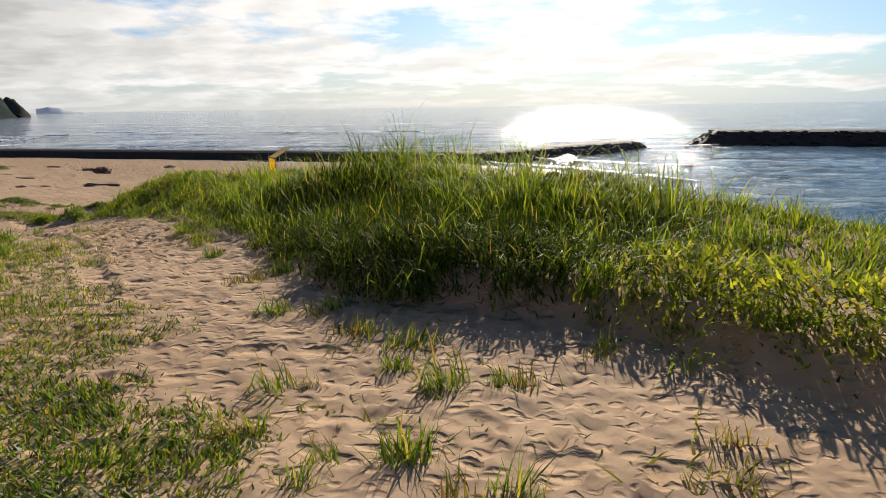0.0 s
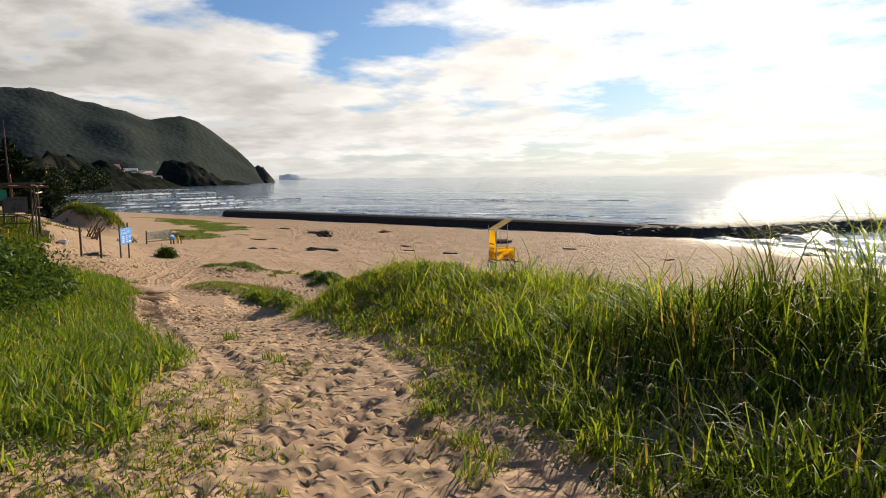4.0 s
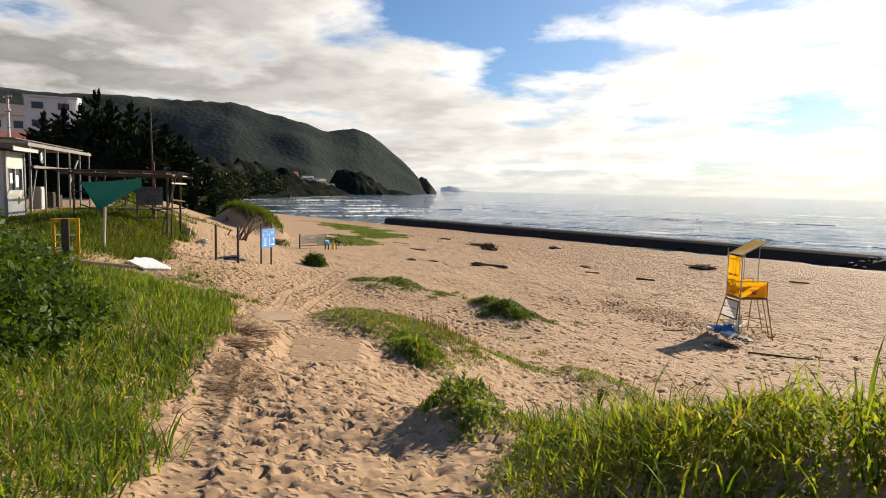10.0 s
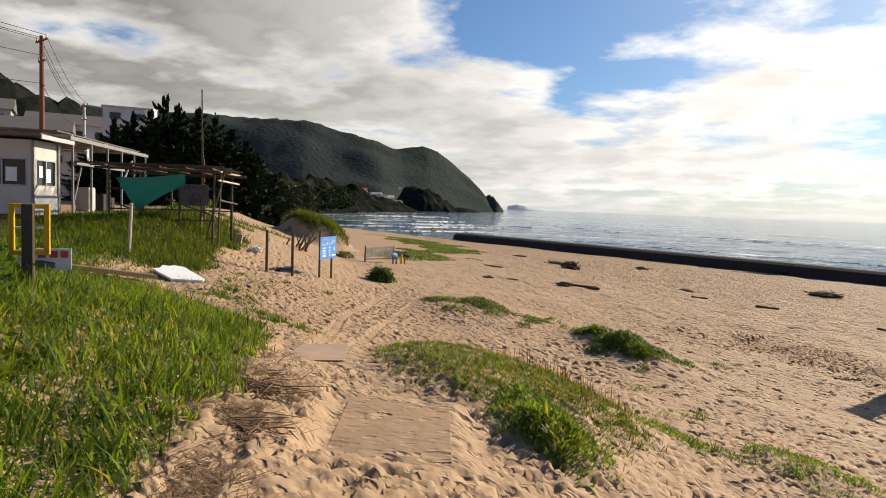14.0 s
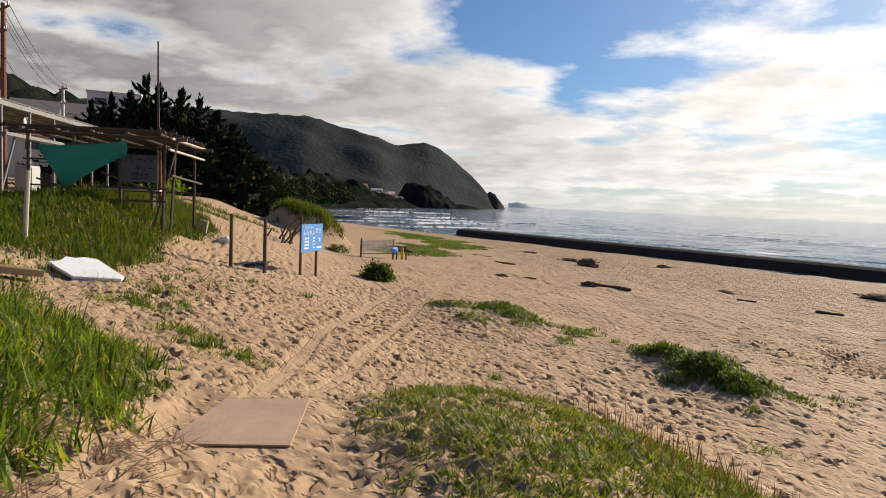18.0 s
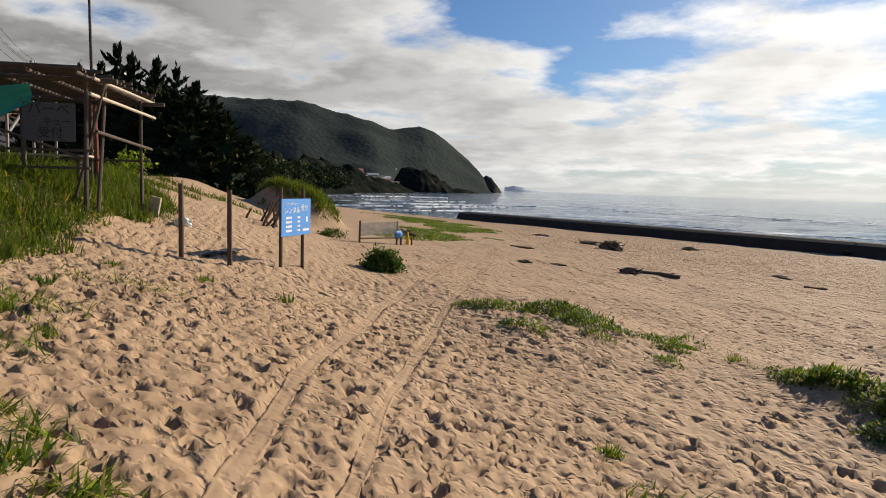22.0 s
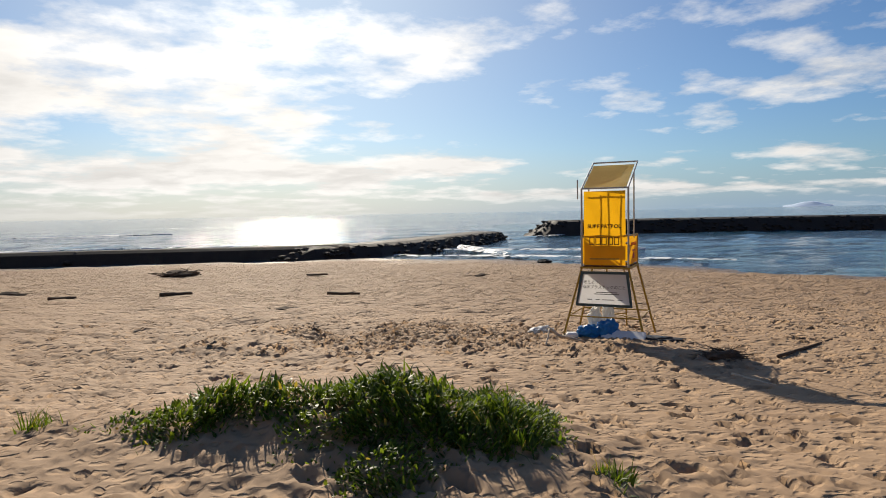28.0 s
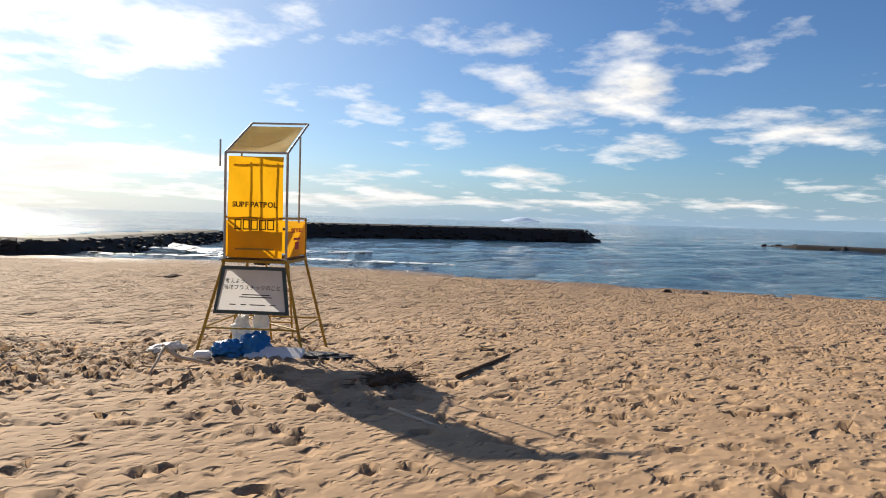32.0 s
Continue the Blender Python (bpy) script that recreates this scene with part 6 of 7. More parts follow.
def heap(x, y, r, tall, n, label, mat=DRIFT, category="driftwood", seed=1, thin=0.012):
    """A tangle of sticks and weed washed together."""
    t = thing("driftwood_heap", on_sand(x, y, 0.02), label, category)
    rng = random.Random(seed)
    if tall > 0.06:
        part("mass", lump(r * 0.75, r * 0.5, tall * 0.6, seed, 0.4, 3, (0, 0, tall * 0.1)), mat, t)
    bm = bmesh.new()
    for k in range(n):
        ang, d = rng.uniform(0, 6.3), abs(rng.gauss(0, 0.45)) * r
        p = Vector((math.cos(ang) * d, math.sin(ang) * d * 0.7, rng.uniform(0, tall * 0.6)))
        q = p + Vector((rng.gauss(0, 0.4) * r, rng.gauss(0, 0.4) * r, rng.uniform(-0.08, tall * 0.45)))
        rod(p, q, thin * rng.uniform(0.5, 1.4), thin * 0.4, 5, bm, wobble=thin, rings=3, seed=k)
    tagged(part("twig_tangle", bm, mat, t), kind="stuff")
    return t


heap(-29.9, 54.7, 0.9, 0.7, 60, "dark heap of driftwood and weed on the beach", seed=2, thin=0.03)
heap(-13.86, 56.0, 1.1, 0.35, 60, "low dark tangle of driftwood", seed=3, thin=0.03)
heap(-7.65, 29.45, 0.4, 0.2, 260, "dark brushwood pile beside the lifeguard chair", seed=4, thin=0.006)
heap(-5.4, 29.95, 0.3, 0.1, 30, "small dark clump of weed", seed=5)
heap(-22.9, 41.0, 0.6, 0.25, 30, "dark root end of a driftwood log", seed=6, thin=0.025)
heap(-26.6, 39.6, 0.4, 0.14, 24, "small dark clump of driftwood", seed=7)
heap(-33.1, 57.9, 0.8, 0.3, 30, "dark clump of driftwood", seed=8, thin=0.025)
heap(-39.3, 62.3, 0.7, 0.25, 30, "dark clump of driftwood", seed=9, thin=0.025)
heap(-28.4, 64.0, 0.7, 0.3, 24, "dark clump of driftwood", seed=10, thin=0.025)
heap(-19.5, 48.5, 0.45, 0.15, 20, "small dark clump of driftwood", seed=11)
heap(-12.2, 38.7, 0.5, 0.08, 26, "scatter of dark twigs on the sand", seed=12)
heap(-0.5, 50.4, 0.5, 0.12, 20, "small dark clump of weed", seed=13)
heap(-25.4, 40.1, 0.35, 0.12, 20, "small dark clump of driftwood", seed=14)
heap(-36.5, 43.5, 0.8, 0.4, 40, "dark tangle of driftwood and old rope", seed=15, thin=0.03)
heap(9.6, 60.2, 0.7, 0.4, 6, "dark wet rock at the water's edge", ROCK, "rock", 16)
heap(15.9, 36.6, 0.4, 0.2, 4, "dark wet rock at the water's edge", ROCK, "rock", 17)
heap(17.0, 35.3, 0.3, 0.16, 4, "dark wet rock at the water's edge", ROCK, "rock", 18)
STRAW = plain("brown dead stalks", (0.21, 0.13, 0.075), 0.95, 0.4, 6.0, 0.3, spec=0.1)
for k, (x, y, r, n) in enumerate(((-12.3, 15.9, 0.5, 130), (-11.5, 15.2, 0.6, 170), (-11.0, 14.6, 0.5, 130), (-10.2, 13.9, 0.45, 100), (-12.9, 16.4, 0.4, 70), (-9.4, 13.3, 0.4, 50))):
    heap(x, y, r, 0.05, n, "litter of dry brown stalks on the sand", STRAW, "dry stalks", 20 + k, 0.006)


def churned_mask(x, y):
    """Where dark strips are added to darken the churned sand beside the lifeguard chair."""
    return smooth(bump(x, y, -10.3, 32.8, 3.5, 1.7, -12) + 0.35 * value_noise(x, y, 0.9, 81) + 0.2 * value_noise(x, y, 0.3, 82), 0.45, 0.8)


DARK_STRIP = plain("dark dry strips", (0.10, 0.065, 0.045), 0.95, 0.4, 5.0, 0.3, spec=0.1)


def straw_mask(x, y):
    """A drift of dead stalks along the landward edge of the path."""
    d, a = along(x, y)
    mid = np.interp(a, [15.5, 17, 19.5, 21, 23], [5.95, 5.95, 6.3, 6.15, 6.0])
    return smooth(0.42 - np.abs(d - mid) + 0.35 * value_noise(x, y, 0.45, 95), 0, 0.25) * smooth(a, 15.3, 16.2) * smooth(a, 22.0, 20.8)


blades("dead_stalks", "drift of brown dead stalks along the path", sow(-17, -8, 12.5, 19.5, 1100, straw_mask, 93), STRAW, 0.40, 0.011, 0.12, 93, "stalks", 2, 0.1, lying=1.36)
# made-up strips that darken the trampled patch beside the chair
blades("wrack", "thin scatter of dark strips added to darken the churned sand", sow(-16, -5.5, 29.5, 36.5, 2300, churned_mask, 83), DARK_STRIP, 0.15, 0.022, 0.10, 83, "wrack", 2, 0.05, lying=1.46)


def strewn_mask(x, y):
    d, a = along(x, y)
    return smooth(d, 11, 15) * smooth(shore(a) - d, 3, 6) * np.clip(0.5 + 0.9 * value_noise(x, y, 6, 85) + 0.4 * value_noise(x, y, 1.5, 86), 0, 1)


# small dark strips strewn thinly over the open beach
blades("beach_litter", "small dark strips scattered over the sand", sow(-45, 12, 20, 75, 1.6, strewn_mask, 87), DARK_STRIP, 0.26, 0.035, 0.1, 87, "litter", 2, 0.05, lying=1.42)


def sticks_in_sand():
    t = thing("stump_cluster", on_sand(-30.4, 30.2, 0.05), "grey driftwood stumps and sticks stuck in the sand", "driftwood")
    rng = random.Random(8)
    for k in range(10):
        x, y = rng.uniform(-0.6, 0.6), rng.uniform(-0.6, 0.9)
        part("stick", rod((x, y, -0.2), (x + rng.uniform(-0.3, 0.8), y + rng.uniform(-0.3, 0.7), rng.uniform(0.4, 1.1)), rng.uniform(0.03, 0.06), 0.025, 7, rings=4, wobble=0.03, seed=k), DRIFT, t)


sticks_in_sand()


def litter_bag(name, x, y, sx, sy, sz, mat, label, seed, category="bag", turn=0):
    t = thing(name, on_sand(x, y, 0.03), label, category, turn=turn)
    part("body", lump(sx, sy, sz, seed, 0.2, 4, (0, 0, sz * 0.7), 3.4), mat, t, smooth_faces=True)
    part("knot", lump(sx * 0.22, sy * 0.25, sz * 0.45, seed + 3, 0.3, 2, (sx * 0.5, 0, sz * 1.5), 2.0), mat, t, smooth_faces=True)
    return t


litter_bag("blue_bag", -8.3, 31.75, 0.20, 0.16, 0.12, BAG_BLUE, "full blue plastic bag under the chair", 3, turn=-50)
litter_bag("blue_bag", -8.02, 31.6, 0.20, 0.17, 0.18, BAG_BLUE, "full blue plastic bag under the chair", 5, turn=-20)
litter_bag("white_bag", -8.0, 31.95, 0.13, 0.13, 0.30, WHITE_BAG, "tall white plastic bag under the chair", 7)
litter_bag("white_bag", -7.75, 31.9, 0.10, 0.10, 0.34, WHITE_BAG, "tall white plastic bag under the chair", 9)
litter_bag("white_bag", -8.6, 32.75, 0.24, 0.13, 0.07, WHITE_BAG, "crumpled white plastic bag on the sand", 11)
litter_bag("white_bag", -26.75, 25.75, 0.24, 0.16, 0.11, WHITE_BAG, "crumpled white plastic bag below the hut", 13)
litter_bag("black_sheet", -7.55, 31.05, 0.5, 0.2, 0.035, CLOTH_BLACK, "flat black plastic sheet under the chair", 15, "plastic sheet", -45)
# a flat dark oval set in the sand between the posts
litter_bag("black_sheet", -24.4, 25.05, 0.26, 0.85, 0.02, CLOTH_BLACK, "flat dark piece in the sand between two posts", 17, "plastic sheet", 20)
foam = thing("foam_slab", on_sand(-7.95, 31.3, -0.03), "grey-white foam slab under the chair", "foam slab", turn=-48)
part("slab", box(0.72, 0.26, 0.06, (0.02, 0, 0.07), 0.02, None, Matrix.Rotation(radians(24), 4, "X")), FOIL, foam)
pad = thing("foam_slab", on_sand(-8.62, 31.78, -0.02), "small grey-white foam block beside the blue bags", "foam slab", turn=-30)
part("block", box(0.20, 0.16, 0.10, (0, 0, 0.05), 0.03), FOIL, pad)


def forked_branch(x, y, turn):
    """A bleached branch lying on one fork, the other raised."""
    t = thing("forked_branch", on_sand(x, y, 0.0), "bleached forked branch lying beside the chair", "driftwood", turn=turn)
    part("limb", rod((-0.30, 0.05, 0.24), (-0.06, 0.0, 0.10), 0.022, 0.030, 8, rings=4, wobble=0.012, seed=4), PALE_WOOD, t, smooth_faces=True)
    part("fork", rod((-0.07, 0.0, 0.105), (0.30, -0.14, 0.012), 0.028, 0.015, 8, rings=5, wobble=0.012, seed=5), PALE_WOOD, t, smooth_faces=True)
    part("fork", rod((-0.28, 0.05, 0.23), (-0.30, -0.46, 0.01), 0.018, 0.010, 8, rings=5, wobble=0.010, seed=6), PALE_WOOD, t, smooth_faces=True)


forked_branch(-8.9, 31.55, -38)
log(-8.45, 28.62, -8.6, 27.62, 0.018, "thin pale stick lying on the sand", PALE_WOOD)
log(-9.7, 30.3, -9.2, 30.8, 0.015, "thin dark stick on the sand")

# ---- bushes, tufts and trees ----


def leaf_cloud(name, centre, radii, count, size, mat, parent, seed, flat_bottom=True):
    """A crown: leaves set on many small clumps, uneven, with gaps."""
    rng = np.random.RandomState(seed)
    m = max(6, count // 45)
    u = rng.randn(m, 3)
    u /= np.linalg.norm(u, axis=1, keepdims=True)
    c = u * (0.55 + 0.45 * rng.rand(m, 1)) * np.array(radii)
    if flat_bottom:
        c[:, 2] = np.abs(c[:, 2])
    idx = rng.randint(0, m, count)
    p = c[idx] + rng.randn(count, 3) * np.array(radii) * 0.16 + np.array(centre)
    d1, d2 = rng.randn(count, 3), rng.randn(count, 3)
    d1 /= np.linalg.norm(d1, axis=1, keepdims=True)
    d2 = np.cross(d1, d2)
    d2 /= np.linalg.norm(d2, axis=1, keepdims=True)
    s = size * (0.6 + 0.8 * rng.rand(count, 1))
    V = np.stack([p - d1 * s, p + d2 * s * 0.4, p + d1 * s, p - d2 * s * 0.4], 1)
    F = np.arange(count * 4).reshape(-1, 4)
    ob = sheet(name, V.reshape(-1, 3), F, mat, "")
    ob.parent = parent
    return ob


def bush(x, y, rx, ry, rz, count, size, label, seed, mat=BUSH):
    t = thing("bush", on_sand(x, y, 0.05), label, "bush")
    bm = bmesh.new()
    for k in range(6):
        rod((0, 0, 0), (rx * 0.6 * math.cos(k * 1.05), ry * 0.6 * math.sin(k * 1.05), rz * 0.7), 0.02 * rz + 0.006, 0.005, 5, bm)
    part("stem_cluster", bm, BARK, t)
    leaf_cloud("foliage", (0, 0, 0.05), (rx, ry, rz), count, size, mat, t, seed)
    return t


bush(-24.9, 30.1, 0.55, 0.5, 0.5, 3000, 0.05, "round dark green bush on the sand", 61)
bush(-32.9, 35.3, 0.7, 0.5, 0.35, 700, 0.05, "low pale green shrub on the sand slope", 62)
for k, (x, y, rx, rz, n) in enumerate(((-11.2, 12.0, 0.7, 0.9, 3000), (-11.7, 12.8, 0.55, 0.5, 1800), (-12.4, 13.3, 0.6, 0.36, 1800), (-14.1, 13.6, 0.8, 0.52, 2400), (-12.9, 12.2, 1.0, 0.95, 3000), (-15.7, 14.1, 0.9, 0.66, 2400), (-10.6, 11.1, 0.7, 0.8, 2600), (-9.6, 10.3, 0.6, 0.55, 2000), (-17.4, 14.6, 0.9, 0.7, 2000))):
    bush(x, y, rx * 1.22, rx * 1.05, rz * 1.15, int(n * 1.4), 0.05, "dense dark green leafy bush on the bank", 70 + k)
for k, (x, y, rx, rz, n) in enumerate(((-38, 29.6, 1.0, 0.9, 700),)):
    bush(x, y, rx, rx, rz, n, 0.09, "light green garden shrub behind the hut", 80 + k, LAWN)


def tuft(seed, n, long, wide, mat, label):
    rng = np.random.RandomState(seed)
    sp = np.concatenate([rng.randn(n, 2) * 0.055, np.zeros((n, 1)) - 0.02, np.ones((n, 1))], 1)
    ob = blades("grass_tuft", label, sp, mat, long, wide, 0.75, seed, "grass tuft", 3, 0.7)
    del ob["kind"]
    return ob


TUFTS = [tuft(91, 70, 0.20, 0.008, LAWN, "small green grass tuft growing in the sand"), tuft(92, 45, 0.15, 0.008, DRY, "small yellowing grass tuft growing in the sand"), tuft(93, 60, 0.14, 0.018, HERB, "small leafy herb tuft growing in the sand")]
NEAR = [(0.16, 5.41), (0.0, 5.25), (0.39, 4.34), (0.91, 4.32), (1.37, 3.32), (1.47, 3.6), (0.89, 3.05), (1.68, 2.97), (1.98, 3.02), (1.48, 2.39), (0.81, 2.61), (1.19, 2.26), (1.9, 2.16), (2.75, 2.31), (-1.48, 7.38), (2.54, 3.49), (-0.73, 6.17), (1.15, 3.78), (-1.76, 7.73), (-1.37, 7.14), (-3.09, 7.26), (-3.9, 9.1), (-2.0, 8.15), (-1.21, 7.03), (-5.76, 10.88)]
LATER = [(-16.73, 19.38), (-16.47, 19.52), (-19.05, 19.8), (-12.95, 26.34), (-14.87, 17.66), (-17.38, 19.48), (-19.54, 19.94), (-15.08, 21.6), (-14.68, 21.52), (-14.22, 22.32), (-15.57, 23.53), (-18.91, 19.68), (-20.95, 21.05), (-18.97, 20.36), (-19.68, 20.27), (-10.59, 23.06), (-10.69, 21.58), (-22.54, 22.48), (-21.87, 23.38), (-20.85, 24.08), (-12.6, 25.95), (-17.46, 28.9), (-17.0, 28.99), (-16.73, 28.19), (-16.54, 27.33), (-15.88, 28.38)]
rng = random.Random(12)
first = set()
for group, spots in ((0, NEAR), (1, LATER)):
    for x, y in spots:
        for _ in range(2):
            k = rng.choice((0, 0, 1) if group == 0 else (0, 2, 2))
            px, py = x + rng.gauss(0, 0.07), y + rng.gauss(0, 0.07)
            s = rng.uniform(0.6, 1.25)
            m = pose(px, py, on_sand(px, py)[2], 0, 0, rng.uniform(0, 360)) @ Matrix.Diagonal((s, s, s * rng.uniform(0.8, 1.2), 1))
            ob = TUFTS[k] if k not in first else copy_thing(TUFTS[k], m)
            first.add(k)
            ob.matrix_basis = m
            tagged(ob, group="grass tufts in the sand")


def pine(x, y, tall, wide, seed, label="dark pine tree behind the beach huts"):
    z = ground_z(x, y) - 0.3
    t = thing("pine_tree", (x, y, z), label, "pine tree", "pines behind the beach")
    rng = np.random.RandomState(seed)
    part("trunk", rod((0, 0, 0), (0.2, 0.1, tall * 0.95), 0.16, 0.03, 8, rings=6, wobble=0.05, seed=seed), BARK, t)
    limbs = bmesh.new()
    P, W = [], []
    layers = 15
    for k in range(layers):
        f = k / (layers - 1)
        zc = tall * (0.01 + 0.95 * f)
        rr = 1.6 * wide * (1 - f) ** 0.7 * (0.75 + 0.5 * rng.rand()) + 0.10
        for b in range(10 if f < 0.8 else 5):
            an = rng.rand() * 6.28
            tip = np.array([math.cos(an) * rr, math.sin(an) * rr, zc + 0.07 * tall * (0.2 + rng.rand() * 0.6)])
            root = np.array([0, 0, zc - 0.02 * tall])
            rod(root, tip, 0.03, 0.008, 4, limbs)
            n = int(15 + 21 * (1 - f))
            g = rng.rand(n, 1)
            P.append(root + (tip - root) * g + rng.randn(n, 3) * np.array([0.10, 0.10, 0.07]) * (0.4 + rr * 0.5) * (1.25 - g))
            W.append(np.repeat((tip - root)[None] / np.linalg.norm(tip - root) + np.array([[0, 0, 0.55]]), n, 0))
    P.append(np.array([0.2, 0.1, tall * 0.95]) + rng.randn(60, 3) * np.array([0.06, 0.06, tall * 0.035]))
    W.append(np.repeat(np.array([[0, 0, 1.0]]), 60, 0))
    core_bm = bmesh.new()
    rod((0, 0, 0), (0, 0, tall * 0.86), wide * 1.05, 0.1, 9, core_bm, rings=9)
    for v in core_bm.verts:
        k = 1 + 0.5 * noise.noise(v.co * 1.7 + Vector((seed, 0, 0)))
        v.co.x, v.co.y = v.co.x * k, v.co.y * k
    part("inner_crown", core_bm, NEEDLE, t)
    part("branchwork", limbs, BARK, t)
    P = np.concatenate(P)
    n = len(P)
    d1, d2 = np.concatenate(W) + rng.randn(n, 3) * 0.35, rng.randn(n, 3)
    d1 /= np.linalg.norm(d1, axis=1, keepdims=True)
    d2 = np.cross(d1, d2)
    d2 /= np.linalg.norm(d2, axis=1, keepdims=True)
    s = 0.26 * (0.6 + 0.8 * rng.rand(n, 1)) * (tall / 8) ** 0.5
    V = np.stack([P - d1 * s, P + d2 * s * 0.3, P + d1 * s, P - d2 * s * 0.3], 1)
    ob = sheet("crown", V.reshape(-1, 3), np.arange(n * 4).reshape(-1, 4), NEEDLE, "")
    ob.parent = t
    return t


for k, (x, y, z, w) in enumerate(((-63.5, 36.6, 7.0, 2.0), (-61.0, 37.0, 7.3, 2.2), (-60.5, 38.2, 7.7, 2.2), (-58.2, 38.3, 8.6, 2.4), (-56.0, 38.2, 7.7, 2.2), (-55.3, 39.5, 7.6, 2.4), (-53.0, 39.6, 6.8, 2.4), (-50.6, 39.6, 5.8, 2.2), (-50.0, 40.4, 5.0, 2.2), (-49.6, 41.1, 4.0, 2.0),
                                   (-59, 35.6, 6.0, 2.4), (-56, 36.4, 6.2, 2.6), (-53.5, 37.2, 5.8, 2.6), (-51.5, 37.6, 5.0, 2.6), (-49.6, 38.6, 4.0, 2.4), (-48, 40.0, 3.2, 2.0), (-62, 34.8, 5.0, 2.4), (-57.2, 37.4, 6.4, 2.4), (-54.4, 38.6, 6.2, 2.4), (-52.0, 38.9, 5.4, 2.4), (-60.2, 36.2, 6.2, 2.4), (-50.4, 39.2, 4.4, 2.2), (-47.4, 41.2, 2.6, 1.8))):
    pine(x, y, z - ground_z(x, y) + 0.3, w, 100 + k)
for k, (az, dist, tall) in enumerate(((54.8, 88, 5.0), (54.0, 92, 4.6), (53.2, 100, 5.2), (52.4, 125, 5.4), (51.4, 140, 6.0), (50.2, 160, 6.6), (49.2, 190, 7.0), (48.4, 215, 7.5), (51.9, 112, 4.2))):
    x, y = polar(az, dist)
    z = max(ground_z(x, y), -1.5)
    t = thing("shore_tree", (x, y, z - 0.5), "round dark tree along the far shore", "tree", "trees along the shore")
    part("trunk", rod((0, 0, 0), (0.3, 0, tall * 0.6), 0.25, 0.12, 7, rings=4, wobble=0.1, seed=k), BARK, t)
    part("inner_crown", lump(tall * 0.4, tall * 0.4, tall * 0.36, k, 0.2, 3, (0, 0, tall * 0.5)), NEEDLE, t)
    leaf_cloud("crown", (0, 0, tall * 0.35), (tall * 0.6, tall * 0.6, tall * 0.6), 3600, tall * 0.045, NEEDLE, t, 140 + k)

# ---- huts and houses ----


def booth():
    z = 0.12
    t = thing("ticket_booth", (-28.0, 19.25, z), "small cream booth with windows and a flat overhanging roof", "booth", turn=137.2)
    # local x runs along the sunlit end wall, local -y... the long wall runs along +y
    w, l, h = 1.4, 3.4, 2.15

    def wall(name, a, b, out, hole=None):
        """A wall with thickness from a to b with a window hole cut through it."""
        a, b = Vector((*a, 0)), Vector((*b, 0))
        along_wall = (b - a).normalized()
        n = Vector((*out, 0))
        ln = (b - a).length
        bm = bmesh.new()

        def slab(s0, s1, z0, z1):
            c = a + along_wall * (s0 + s1) / 2 - n * 0.04
            q = Matrix.Rotation(math.atan2(along_wall.y, along_wall.x), 4, "Z")
            box(s1 - s0, 0.08, z1 - z0, (c.x, c.y, (z0 + z1) / 2), 0, bm, q)

        if hole:
            s0, s1, z0, z1 = hole
            slab(0, s0, 0, h), slab(s1, ln, 0, h), slab(s0, s1, 0, z0), slab(s0, s1, z1, h)
        else:
            slab(0, ln, 0, h)
        ob = part(name, bm, OFFWHITE, t)
        if hole:
            c = a + along_wall * (s0 + s1) / 2 - n * 0.05
            q = Matrix.Rotation(math.atan2(along_wall.y, along_wall.x), 4, "Z")
            bm = bmesh.new()
            for ds, dz, ws, hs in ((0, (z1 - z0) / 2, s1 - s0, 0.04), (0, -(z1 - z0) / 2, s1 - s0, 0.04), (-(s1 - s0) / 2, 0, 0.04, z1 - z0), ((s1 - s0) / 2, 0, 0.04, z1 - z0), (0, 0, 0.035, z1 - z0)):
                p = c + along_wall * ds + n * 0.03
                box(ws, 0.06, hs, (p.x, p.y, (z0 + z1) / 2 + dz), 0, bm, q)
            part("window_frame", bm, STEEL, ob, "grey metal window frame")
            part("pane", box(s1 - s0, 0.008, z1 - z0, (c.x, c.y, (z0 + z1) / 2), 0, None, q), GLASS_DARK, ob, "dark window pane")
            for k, (s, zz, ww, hh) in enumerate(((0.3, 0.55, 0.2, 0.34), (0.68, 0.42, 0.3, 0.4))):
                p = a + along_wall * (s0 + (s1 - s0) * s) - n * 0.035
                part("paper_notice", box(ww, 0.004, hh, (p.x, p.y, z0 + (z1 - z0) * zz), 0, None, q), WHITE, ob, "white paper notice in the window")
        return ob

    wall("end_wall", (0, 0), (w, 0), (0, -1), (0.12, 1.3, 0.85, 1.6))
    wall("long_wall", (0, l), (0, 0), (-1, 0), (1.9, 3.2, 0.85, 1.6))
    wall("end_wall", (w, l), (0, l), (0, 1))
    wall("long_wall", (w, 0), (w, l), (1, 0))
    part("roof", box(w + 0.7, l + 0.7, 0.09, (w / 2, l / 2, h + 0.09), 0.01, None, Matrix.Rotation(radians(2), 4, "Y")), ROOF, t, "flat dark roof with a pale edge")
    part("fascia", box(w + 0.72, 0.03, 0.12, (w / 2, -0.36, h + 0.07)), GREY_WALL, t)
    part("downpipe", rod((w + 0.03, -0.03, 0), (w + 0.03, -0.03, h), 0.03), STEEL, t)
    part("plinth", box(w + 0.04, l + 0.04, 0.5, (w / 2, l / 2, -0.22)), CONCRETE, t)
    part("lower_panel", box(w - 0.02, 0.02, 0.6, (w / 2, -0.012, 0.31)), GREY_WALL, t, "grey panel below the window")


booth()


